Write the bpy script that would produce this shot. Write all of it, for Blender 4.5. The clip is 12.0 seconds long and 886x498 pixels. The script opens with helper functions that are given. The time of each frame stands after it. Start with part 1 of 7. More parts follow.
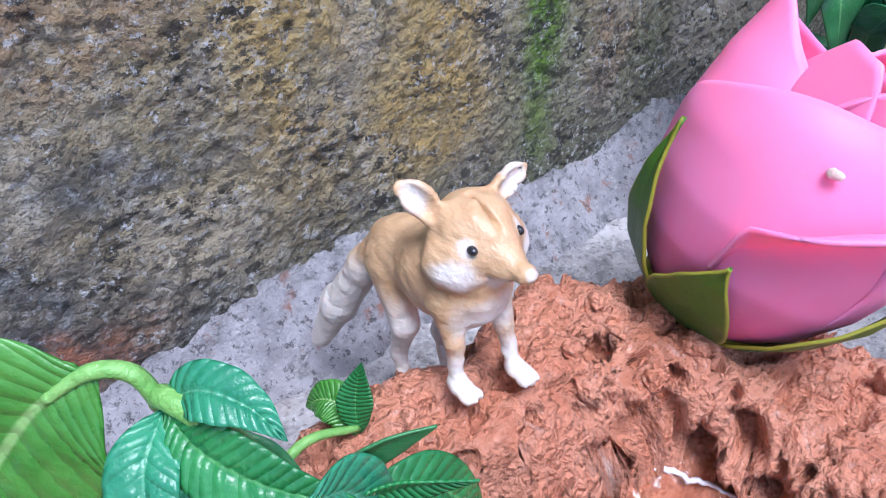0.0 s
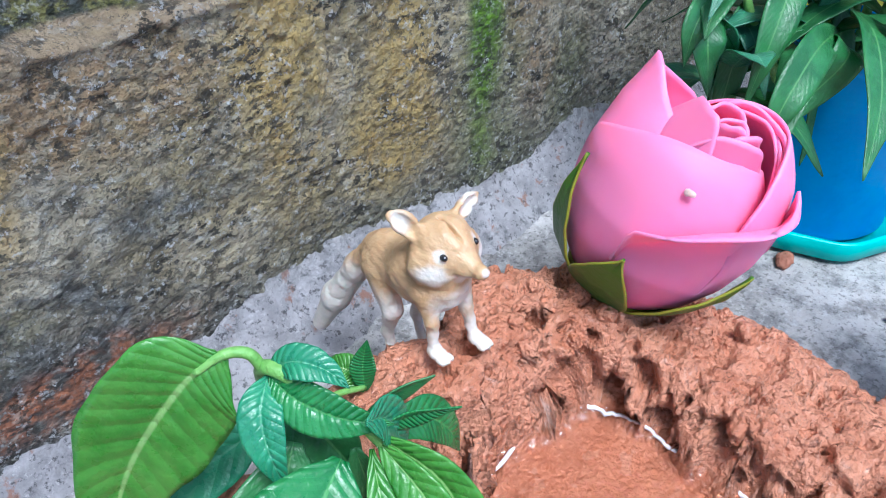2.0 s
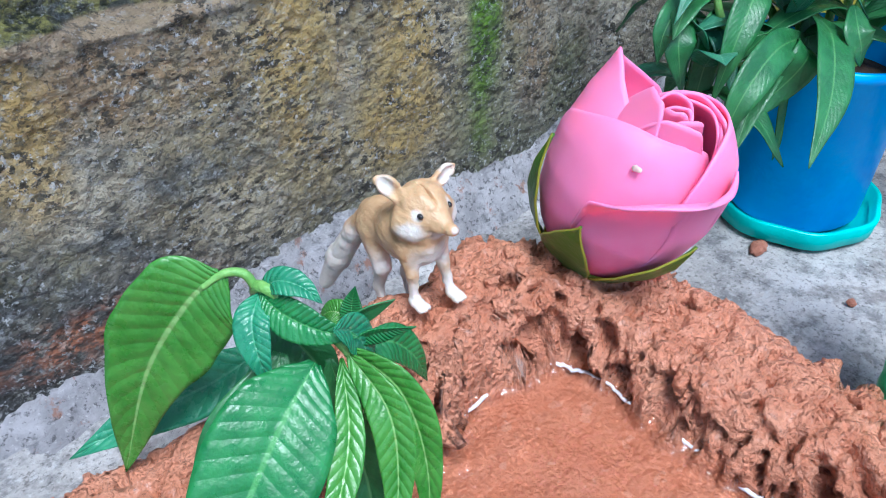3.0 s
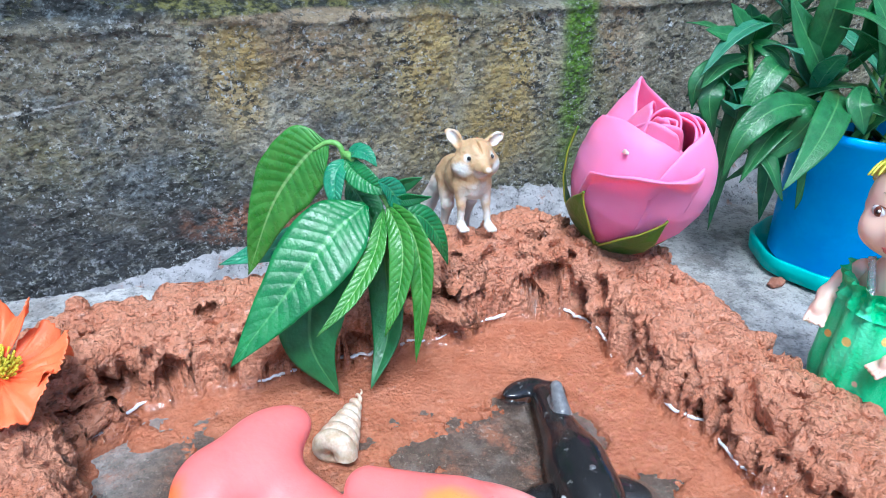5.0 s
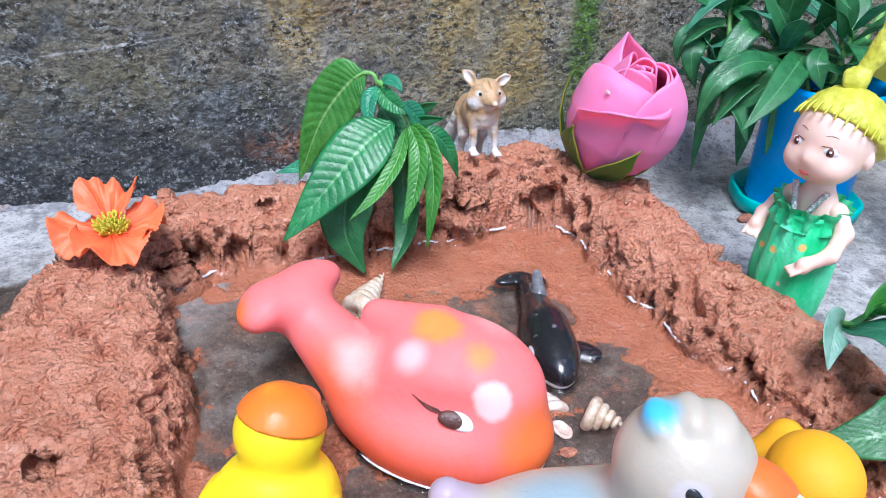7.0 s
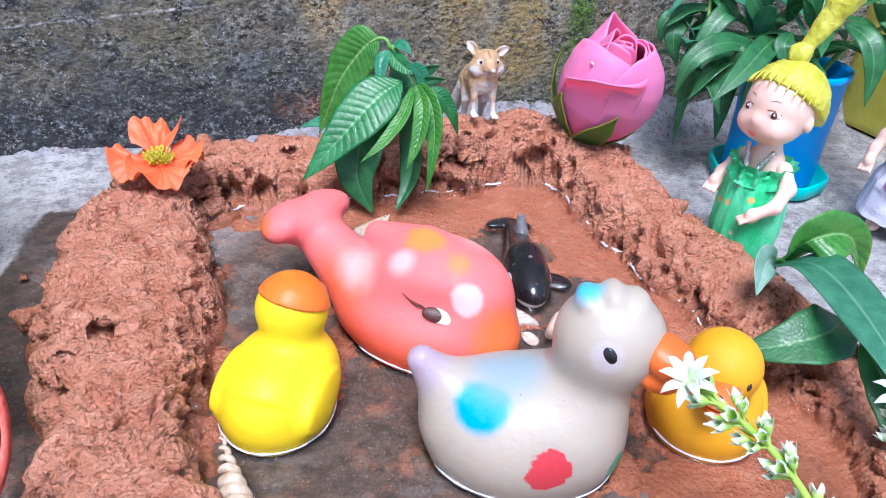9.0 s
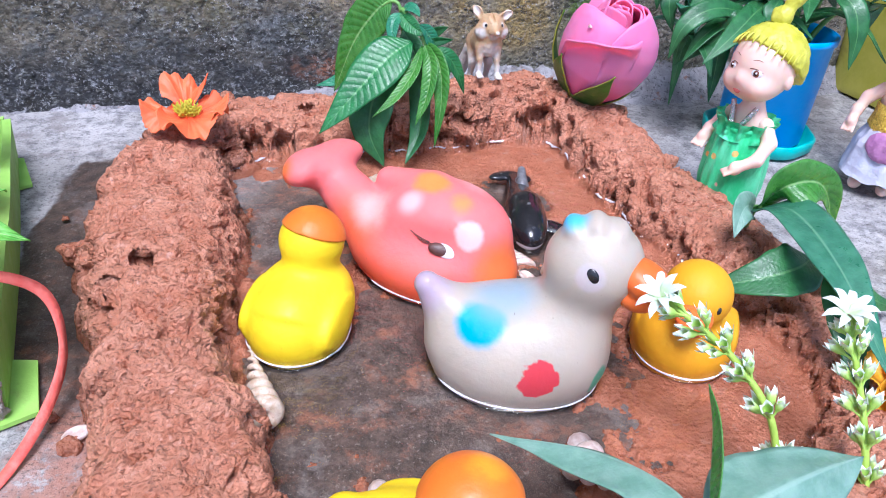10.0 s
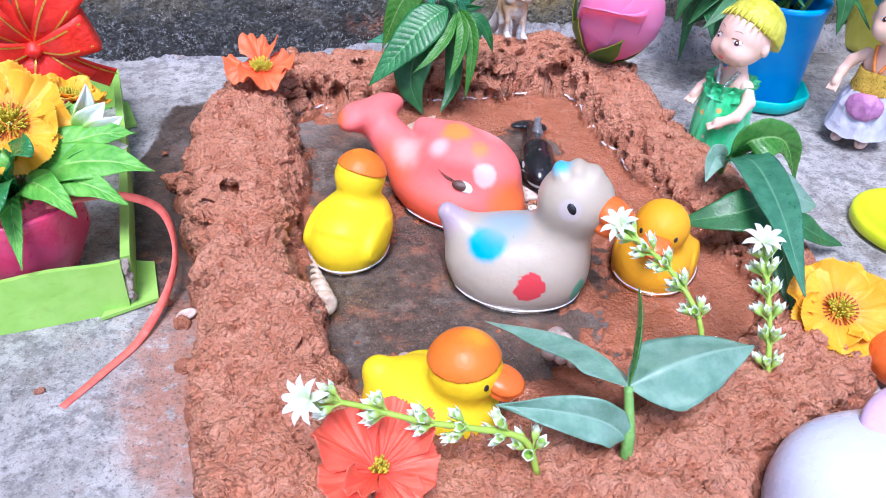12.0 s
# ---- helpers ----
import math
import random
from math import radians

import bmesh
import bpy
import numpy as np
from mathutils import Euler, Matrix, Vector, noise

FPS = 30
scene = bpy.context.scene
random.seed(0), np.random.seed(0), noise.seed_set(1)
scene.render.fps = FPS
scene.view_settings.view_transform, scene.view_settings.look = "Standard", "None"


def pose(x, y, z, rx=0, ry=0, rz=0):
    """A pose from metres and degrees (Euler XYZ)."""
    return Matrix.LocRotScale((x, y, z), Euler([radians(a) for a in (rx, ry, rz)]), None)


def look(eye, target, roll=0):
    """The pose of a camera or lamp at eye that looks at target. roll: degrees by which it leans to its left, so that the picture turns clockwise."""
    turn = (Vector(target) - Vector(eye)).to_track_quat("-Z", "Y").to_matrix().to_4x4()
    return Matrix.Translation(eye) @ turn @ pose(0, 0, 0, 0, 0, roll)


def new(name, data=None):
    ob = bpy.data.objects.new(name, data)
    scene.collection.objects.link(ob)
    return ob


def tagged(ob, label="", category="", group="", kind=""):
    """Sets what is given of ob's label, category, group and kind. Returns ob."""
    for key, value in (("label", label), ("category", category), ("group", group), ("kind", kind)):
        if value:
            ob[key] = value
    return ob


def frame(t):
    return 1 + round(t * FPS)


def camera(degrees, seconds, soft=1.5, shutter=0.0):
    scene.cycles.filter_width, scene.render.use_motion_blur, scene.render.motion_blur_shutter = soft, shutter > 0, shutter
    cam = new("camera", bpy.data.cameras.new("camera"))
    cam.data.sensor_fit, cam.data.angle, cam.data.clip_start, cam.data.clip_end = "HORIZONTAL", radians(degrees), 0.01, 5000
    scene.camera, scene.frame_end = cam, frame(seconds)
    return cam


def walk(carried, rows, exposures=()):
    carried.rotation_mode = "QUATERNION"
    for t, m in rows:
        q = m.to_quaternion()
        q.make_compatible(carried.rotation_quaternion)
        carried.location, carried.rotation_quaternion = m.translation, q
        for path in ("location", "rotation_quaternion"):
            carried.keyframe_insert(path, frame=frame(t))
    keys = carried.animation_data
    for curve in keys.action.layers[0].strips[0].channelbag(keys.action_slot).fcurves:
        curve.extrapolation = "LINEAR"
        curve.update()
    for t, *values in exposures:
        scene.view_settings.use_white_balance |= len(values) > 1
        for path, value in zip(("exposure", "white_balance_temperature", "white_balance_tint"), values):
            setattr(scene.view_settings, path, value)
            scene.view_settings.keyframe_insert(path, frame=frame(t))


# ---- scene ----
cam = camera(59.85, 12.0, soft=1.0)
# seconds, eye, point looked at, roll
PATH = [
    (0, (0.07715, 0.02594, 0.12434), (0.23154, 0.21181, -0.05346), 0.02),
    (0.5, (0.07356, 0.03672, 0.13480), (0.23823, 0.21188, -0.04464), 0.93),
    (1, (0.06848, 0.03847, 0.14091), (0.24254, 0.19965, -0.04274), 1.49),
    (1.5, (0.05923, 0.02637, 0.14713), (0.23095, 0.18754, -0.03872), 1.08),
    (2, (0.05187, 0.00612, 0.15606), (0.21822, 0.17253, -0.03004), 0.62),
    (2.5, (0.04731, -0.00847, 0.16220), (0.20807, 0.16335, -0.02390), -0.30),
    (3, (0.04375, -0.02363, 0.16340), (0.19961, 0.15585, -0.01962), 0.10),
    (3.2, (0.04167, -0.03041, 0.16550), (0.19337, 0.15480, -0.01529), 0.01),
    (4.8, (0.03084, -0.12213, 0.16140), (0.14053, 0.11557, 0.01489), 2.11),
    (5, (0.02972, -0.12933, 0.16079), (0.13557, 0.11086, 0.01551), 2.54),
    (5.5, (0.02602, -0.14770, 0.16989), (0.12139, 0.09778, 0.02620), 2.54),
    (6, (0.02304, -0.16962, 0.17284), (0.11412, 0.07788, 0.02985), 2.88),
    (6.5, (0.02122, -0.18507, 0.16892), (0.10986, 0.06045, 0.02107), 3.55),
    (7, (0.01914, -0.19453, 0.16888), (0.10677, 0.04797, 0.01554), 3.38),
    (7.2, (0.01785, -0.20022, 0.16983), (0.10147, 0.04296, 0.01532), 3.35),
    (8.8, (0.01466, -0.24105, 0.17163), (0.09291, 0.00272, 0.01526), 4.46),
    (9, (0.01511, -0.24526, 0.17184), (0.09394, -0.00039, 0.01748), 4.64),
    (9.5, (0.01005, -0.26047, 0.17083), (0.08699, -0.01634, 0.01438), 4.69),
    (10, (0.00878, -0.27396, 0.17437), (0.08348, -0.03270, 0.01246), 4.79),
    (10.5, (0.00890, -0.28965, 0.18415), (0.08082, -0.05217, 0.01554), 5.36),
    (11, (0.00930, -0.30464, 0.19405), (0.07477, -0.07091, 0.01775), 4.58),
    (11.5, (0.00937, -0.31998, 0.20586), (0.06888, -0.08700, 0.02647), 3.88),
    (12, (0.00411, -0.33430, 0.21387), (0.05803, -0.10311, 0.03044), 4.08),
]
walk(cam, [(t, look(eye, target, roll)) for t, eye, target, roll in PATH], [(0.0, 1.18, 5450, 18), (0.5, 1.4, 5550, 13), (1.5, 1.3, 5550, 6), (2.5, 1.04, 5400, 7), (3.0, 1.06, 5400, 6), (5.5, 1.14, 5300, 2), (6.0, 1.02, 5300, 8), (7.0, 0.95, 5500, 10), (9.5, 0.98, 5550, 17), (12.0, 0.92, 5550, 20)])

# ---- light ----
SUN_UP, SUN_ROUND = radians(64), radians(200)
world = bpy.data.worlds.new("overcast_sky")
scene.world = world
world.use_nodes = True
wn = world.node_tree
sky = wn.nodes.new("ShaderNodeTexSky")
sky.sky_type, sky.sun_disc = "NISHITA", False
sky.sun_elevation, sky.sun_rotation = SUN_UP, SUN_ROUND
sky.air_density, sky.dust_density, sky.ozone_density = 1.0, 2.0, 1.0
wn.links.new(sky.outputs[0], wn.nodes["Background"].inputs[0])
wn.nodes["Background"].inputs[1].default_value = 0.095
sun = new("sun", bpy.data.lights.new("sun", "SUN"))
sun.data.energy, sun.data.angle, sun.data.color = 2.2, radians(24), (1.0, 0.98, 0.96)
sun.matrix_world = look((0, 0, 0), (-math.cos(SUN_UP) * math.sin(SUN_ROUND), -math.cos(SUN_UP) * math.cos(SUN_ROUND), -math.sin(SUN_UP)))


# ---- number helpers ----
def vnoise(x, y, z, seed=0):
    """Smooth value noise in -1..1 on arrays."""
    table = np.random.RandomState(seed).rand(4096) * 2 - 1
    xi, yi, zi = np.floor(x).astype(np.int64), np.floor(y).astype(np.int64), np.floor(z).astype(np.int64)
    fx, fy, fz = x - xi, y - yi, z - zi
    fx, fy, fz = (f * f * f * (f * (f * 6 - 15) + 10) for f in (fx, fy, fz))
    out = 0
    for i in (0, 1):
        for j in (0, 1):
            for k in (0, 1):
                h = ((xi + i) * 73856093 ^ (yi + j) * 19349663 ^ (zi + k) * 83492791) & 4095
                out = out + table[h] * (fx if i else 1 - fx) * (fy if j else 1 - fy) * (fz if k else 1 - fz)
    return out


def fbm(x, y, z, size, octaves=4, seed=0, gain=0.5):
    """Layered noise whose largest features are about size metres."""
    total, amp, s = 0, 1.0, 1.0 / size
    for n in range(octaves):
        total = total + amp * vnoise(x * s + 17.3 * n, y * s + 5.1 * n, z * s + 9.7 * n, seed + n)
        amp, s = amp * gain, s * 2.03
    return total


def smooth(a, b, v):
    t = np.clip((v - a) / (b - a), 0, 1)
    return t * t * (3 - 2 * t)


def cells(x, y, z, size, seed):
    """Distance to the nearest of scattered lump middles, in lumps of that size."""
    q = np.stack([x, y, z], -1) / size + seed * 7.31
    base, best = np.floor(q), np.full(x.shape, 9.0)
    for i in (-1, 0, 1):
        for j in (-1, 0, 1):
            for k in (-1, 0, 1):
                c = base + (i, j, k)
                h = [np.modf(np.abs(np.sin(c @ np.array(w)) * 43758.5453))[0] for w in ((12.9898, 78.233, 37.719), (39.346, 11.135, 83.155), (73.156, 52.235, 9.151))]
                best = np.minimum(best, ((q - c - np.stack(h, -1)) ** 2).sum(-1))
    return np.sqrt(best)


# ---- mesh helpers ----
def mesh_from(verts, faces, uvs=None, flat=False):
    me = bpy.data.meshes.new("mesh")
    me.from_pydata([tuple(v) for v in verts] if not isinstance(verts, np.ndarray) else verts.tolist(), [], faces if isinstance(faces, list) else faces.tolist())
    if uvs is not None:
        layer = me.uv_layers.new(name="uv")
        idx = np.empty(len(me.loops), np.int32)
        me.loops.foreach_get("vertex_index", idx)
        layer.data.foreach_set("uv", np.asarray(uvs, np.float32)[idx].ravel())
    if not flat:
        me.shade_smooth()
    return me


def join_meshes(pieces):
    """One mesh out of (vertices, faces, material slot) pieces."""
    verts, faces, slots, base = [], [], [], 0
    for v, f, s in pieces:
        verts.append(np.asarray(v))
        faces += (np.asarray(f) + base).tolist() if not isinstance(f, list) else [[i + base for i in q] for q in f]
        slots += [s] * len(f)
        base += len(v)
    me = mesh_from(np.concatenate(verts), faces)
    me.polygons.foreach_set("material_index", slots)
    return me


def thing(name, label, category, place=(0, 0, 0), turn=(0, 0, 0), group="", kind=""):
    ob = new(name)
    ob.empty_display_size = 0.01
    ob.matrix_world = pose(*place, *turn)
    return tagged(ob, label, category, group, kind)


def part(name, data, material, parent, label=""):
    """One mesh object under a thing or a part. data: a mesh or a bmesh."""
    if isinstance(data, bmesh.types.BMesh):
        me = bpy.data.meshes.new(name)
        data.to_mesh(me)
        data.free()
        data = me
    data.name = name
    for m in material if isinstance(material, (list, tuple)) else [material]:
        data.materials.append(m)
    ob = new(name, data)
    ob.parent = parent
    return tagged(ob, label)


def single(name, data, material, label, category, place=(0, 0, 0), turn=(0, 0, 0), group="", kind=""):
    ob = part(name, data, material, None)
    ob.matrix_world = pose(*place, *turn)
    return tagged(ob, label, category, group, kind)


def thick(ob, metres):
    m = ob.modifiers.new("thickness", "SOLIDIFY")
    m.thickness, m.offset = metres, 0
    return ob


# solid forms as distance fields
def ell(c, r, turn=(0, 0, 0)):
    c, r = np.array(c, float), np.array(r, float)
    m = np.array(Euler([radians(a) for a in turn]).to_matrix())

    def d(p):
        q = (p - c) @ m
        k0 = np.sqrt(((q / r) ** 2).sum(-1)) + 1e-9
        k1 = np.sqrt(((q / r**2) ** 2).sum(-1)) + 1e-9
        return k0 * (k0 - 1) / k1

    return d


def cap(a, b, ra, rb):
    a, b = np.array(a, float), np.array(b, float)

    def d(p):
        ab = b - a
        t = np.clip(((p - a) @ ab) / (ab @ ab), 0, 1)
        return np.sqrt(((p - a - t[..., None] * ab) ** 2).sum(-1)) - (ra + (rb - ra) * t)

    return d


def tube(points, radii):
    """A chain of tapering rounded rods."""
    return blend([cap(points[n], points[n + 1], radii[n], radii[n + 1]) for n in range(len(points) - 1)], min(radii) * 0.8)


def blend(forms, k):
    def d(p):
        v = forms[0](p)
        for f in forms[1:]:
            w = f(p)
            h = np.clip(0.5 + 0.5 * (w - v) / k, 0, 1)
            v = w * (1 - h) + v * h - k * h * (1 - h)
        return v

    return d


def carve(a, b, k):
    def d(p):
        v, w = a(p), -b(p)
        h = np.clip(0.5 - 0.5 * (w - v) / k, 0, 1)
        return w * (1 - h) + v * h + k * h * (1 - h)

    return d


def above(c, n):
    n = np.array(n, float) / np.linalg.norm(n)
    return lambda p: -((p - np.array(c)) @ n)


def both(a, b):
    return lambda p: np.maximum(a(p), b(p))


def bumpy(f, amp, size, seed=0, octaves=3):
    return lambda p: f(p) + amp * fbm(p[..., 0], p[..., 1], p[..., 2], size, octaves, seed)


def solid(f, lo, hi, step, sharp=False):
    """Vertices and quads of the surface f = 0 inside the box lo..hi."""
    axes = [np.arange(l, h + step, step) for l, h in zip(lo, hi)]
    grid = np.stack(np.meshgrid(*axes, indexing="ij"), -1)
    v = f(grid)
    nx, ny, nz = (n - 1 for n in v.shape)
    total, count = np.zeros((nx, ny, nz, 3)), np.zeros((nx, ny, nz))
    for axis in range(3):
        o1, o2 = [a for a in range(3) if a != axis]
        for s1 in (0, 1):
            for s2 in (0, 1):
                at = [0, 0, 0]
                at[o1], at[o2] = s1, s2
                sl = lambda e: tuple(slice(at[a] + (e if a == axis else 0), (nx, ny, nz)[a] + at[a] + (e if a == axis else 0)) for a in range(3))
                a, b = v[sl(0)], v[sl(1)]
                hit = (a < 0) != (b < 0)
                t = np.where(hit, a / np.where(hit, a - b, 1), 0)
                q = np.array(at, float) + np.zeros((nx, ny, nz, 3))
                q[..., axis] += t
                total += q * hit[..., None]
                count += hit
    used = count > 0
    index = np.full((nx, ny, nz), -1)
    index[used] = np.arange(used.sum())
    cell = np.stack(np.nonzero(used), -1)
    verts = (cell + total[used] / count[used][:, None]) * step + np.array(lo)
    faces = []
    for axis in range(3):
        o1, o2 = (axis + 1) % 3, (axis + 2) % 3
        sl = [slice(1, n) for n in (nx, ny, nz)]
        sl[axis] = slice(0, (nx, ny, nz)[axis])
        sh = list(sl)
        sh[axis] = slice(1, (nx, ny, nz)[axis] + 1)
        a, b = v[tuple(sl)], v[tuple(sh)]
        base = np.stack(np.meshgrid(*[np.arange(s.start, s.stop) for s in sl], indexing="ij"), -1)
        e1, e2 = np.eye(3, dtype=int)[o1], np.eye(3, dtype=int)[o2]
        for mask, turn in (((a < 0) & (b >= 0), 1), ((a >= 0) & (b < 0), -1)):
            c = base[mask]
            quad = np.stack([index[tuple(q.T)] for q in (c - e1 - e2, c - e2, c, c - e1)], -1)
            faces.append(quad[:, ::turn])
    if not sharp:
        h = step * 0.2
        for _ in range(2):
            d = f(verts)
            g = np.stack([f(verts + h * e) - f(verts - h * e) for e in np.eye(3)], -1) / (2 * h)
            verts = verts - np.clip(d, -step, step)[:, None] * g / np.maximum((g**2).sum(-1, keepdims=True), 0.2)
    return verts, np.concatenate(faces)


def solid_mesh(f, lo, hi, step, sharp=False):
    v, q = solid(f, lo, hi, step, sharp)
    return mesh_from(v, q)


def sheet(nu, nv):
    i = np.arange(nu * nv).reshape(nu, nv)
    return np.stack([i[:-1, :-1], i[1:, :-1], i[1:, 1:], i[:-1, 1:]], -1).reshape(-1, 4)


def tube_mesh(points, radii, sides=8, steps=4):
    """A round stem along smooth points; radius by point."""
    pts, rad = np.array(points, float), np.array(radii, float)
    t = np.linspace(0, len(pts) - 1, (len(pts) - 1) * steps + 1)
    line = np.stack([spline(t, pts[:, n]) for n in range(3)], -1)
    r = np.interp(t, np.arange(len(pts)), rad)
    tan = np.gradient(line, axis=0)
    tan /= np.linalg.norm(tan, axis=1, keepdims=True)
    up = np.array([0.31, 0.2, 0.93])
    side = np.cross(tan, up)
    side /= np.linalg.norm(side, axis=1, keepdims=True)
    other = np.cross(side, tan)
    a = np.linspace(0, 2 * np.pi, sides, endpoint=False)
    v = line[:, None] + r[:, None, None] * (np.cos(a)[None, :, None] * side[:, None] + np.sin(a)[None, :, None] * other[:, None])
    n = len(line)
    faces = [[i * sides + j, i * sides + (j + 1) % sides, (i + 1) * sides + (j + 1) % sides, (i + 1) * sides + j] for i in range(n - 1) for j in range(sides)]
    faces += [list(range(sides))[::-1], [(n - 1) * sides + j for j in range(sides)]]
    return v.reshape(-1, 3), faces


def spline(t, y):
    """Catmull-Rom through y at 0, 1, 2 ..."""
    y = np.asarray(y, float)
    y = np.r_[2 * y[0] - y[1], y, 2 * y[-1] - y[-2]]
    i = np.clip(np.floor(t).astype(int), 0, len(y) - 4)
    f = t - i
    a, b, c, d = y[i], y[i + 1], y[i + 2], y[i + 3]
    return 0.5 * (2 * b + (c - a) * f + (2 * a - 5 * b + 4 * c - d) * f**2 + (3 * b - a - 3 * c + d) * f**3)


# ---- materials ----
class Nodes:
    def __init__(self, name):
        self.m = bpy.data.materials.new(name)
        self.m.use_nodes = True
        self.t = self.m.node_tree
        self.b = self.t.nodes["Principled BSDF"]
        self.co = self.t.nodes.new("ShaderNodeTexCoord").outputs["Object"]

    def add(self, kind, **inputs):
        n = self.t.nodes.new(kind)
        for k, v in inputs.items():
            self.put(n.inputs[k.replace("_", " ")], v)
        return n

    def put(self, socket, v):
        if hasattr(v, "is_linked"):
            self.t.links.new(v, socket)
        elif isinstance(v, tuple) and len(v) == 3 and socket.type == "RGBA":
            socket.default_value = (*v, 1)
        else:
            socket.default_value = v

    def set(self, **inputs):
        for k, v in inputs.items():
            self.put(self.b.inputs[k.replace("_", " ")], v)
        return self

    def noise(self, size, detail=4.0, rough=0.55, distort=0.0, stretch=None, seed=0.0):
        co = self.co
        if stretch or seed:
            co = self.add("ShaderNodeMapping", Vector=self.co, Scale=stretch or (1, 1, 1), Location=(seed, seed * 1.7, seed * 0.6)).outputs[0]
        return self.add("ShaderNodeTexNoise", Vector=co, Scale=1 / size, Detail=detail, Roughness=rough, Distortion=distort).outputs["Fac"]

    def grain(self, size, seed=0.0):
        """Distance from the middles of sand grains of that size, 0 to about 0.7."""
        co = self.add("ShaderNodeMapping", Vector=self.co, Location=(seed, seed, seed)).outputs[0]
        wob = self.t.nodes.new("ShaderNodeVectorMath")
        wob.operation = "MULTIPLY_ADD"
        self.t.links.new(self.add("ShaderNodeTexNoise", Vector=co, Scale=1.3 / size, Detail=2.0).outputs["Color"], wob.inputs[0])
        wob.inputs[1].default_value = (size * 0.9,) * 3
        self.t.links.new(co, wob.inputs[2])
        return self.add("ShaderNodeTexVoronoi", Vector=wob.outputs[0], Scale=1 / size).outputs["Distance"]

    def step(self, v, a, b, lo=0.0, hi=1.0):
        n = self.add("ShaderNodeMapRange", Value=v, From_Min=a, From_Max=b, To_Min=lo, To_Max=hi)
        n.interpolation_type = "SMOOTHSTEP"
        return n.outputs[0]

    def calc(self, op, a, b=0.0, c=None):
        n = self.t.nodes.new("ShaderNodeMath")
        n.operation = op
        self.put(n.inputs[0], a)
        self.put(n.inputs[1], b)
        if c is not None:
            self.put(n.inputs[2], c)
        return n.outputs[0]

    def mix(self, fac, a, b, how="MIX"):
        n = self.t.nodes.new("ShaderNodeMix")
        n.data_type, n.blend_type = "RGBA", how
        self.put(n.inputs["Factor"], fac)
        self.put(n.inputs[6], a)
        self.put(n.inputs[7], b)
        return n.outputs[2]

    def near(self, c, r0, r1, stretch=(1, 1, 1), wobble=0.0, size=0.006):
        """1 inside r0 of the place c, 0 outside r1."""
        d = self.t.nodes.new("ShaderNodeVectorMath")
        d.operation = "SUBTRACT"
        self.put(d.inputs[0], self.co)
        d.inputs[1].default_value = c
        s = self.t.nodes.new("ShaderNodeVectorMath")
        s.operation = "MULTIPLY"
        self.t.links.new(d.outputs[0], s.inputs[0])
        s.inputs[1].default_value = stretch
        n = self.t.nodes.new("ShaderNodeVectorMath")
        n.operation = "LENGTH"
        self.t.links.new(s.outputs[0], n.inputs[0])
        v = n.outputs["Value"]
        if wobble:
            v = self.calc("MULTIPLY_ADD", self.noise(size, 3.0), wobble, self.calc("SUBTRACT", v, wobble * 0.5))
        return self.step(v, r0, r1, 1.0, 0.0)

    def bump(self, height, depth, strength=1.0, normal=None):
        n = self.add("ShaderNodeBump", Height=height, Distance=depth, Strength=strength)
        if normal:
            self.t.links.new(normal, n.inputs["Normal"])
        return n.outputs[0]

    def axis(self, name):
        s = self.t.nodes.new("ShaderNodeSeparateXYZ")
        self.t.links.new(self.co, s.inputs[0])
        return s.outputs[name]


def plain(name, a, b, size=0.004, rough=0.4, dent=0.0001, coat=0.0, sub=0.0, metal=0.0, spec=0.5, dirt=0.0):
    """A coloured surface with two scales of variation and a fine relief."""
    n = Nodes(name)
    c = n.mix(n.step(n.noise(size), 0.3, 0.7), a, b)
    c = n.mix(n.step(n.noise(size * 5, 2.0, seed=3.0), 0.35, 0.75, 0.0, 0.5), c, b)
    if dirt:
        c = n.mix(n.calc("MULTIPLY", n.step(n.noise(size * 1.7, 6.0, 0.7, seed=7.0), 0.56, 0.72), dirt), c, (0.16, 0.07, 0.04))
    n.set(Base_Color=c, Roughness=n.step(n.noise(size * 0.6, seed=1.0), 0.2, 0.8, rough * 0.8, rough * 1.2), Metallic=metal, Coat_Weight=coat, Specular_IOR_Level=spec)
    n.set(Normal=n.bump(n.noise(size * 0.35, 6.0), dent * 2))
    if sub:
        n.set(Subsurface_Weight=sub, Subsurface_Radius=(1.0, 0.5, 0.3), Subsurface_Scale=0.004)
    return n.m


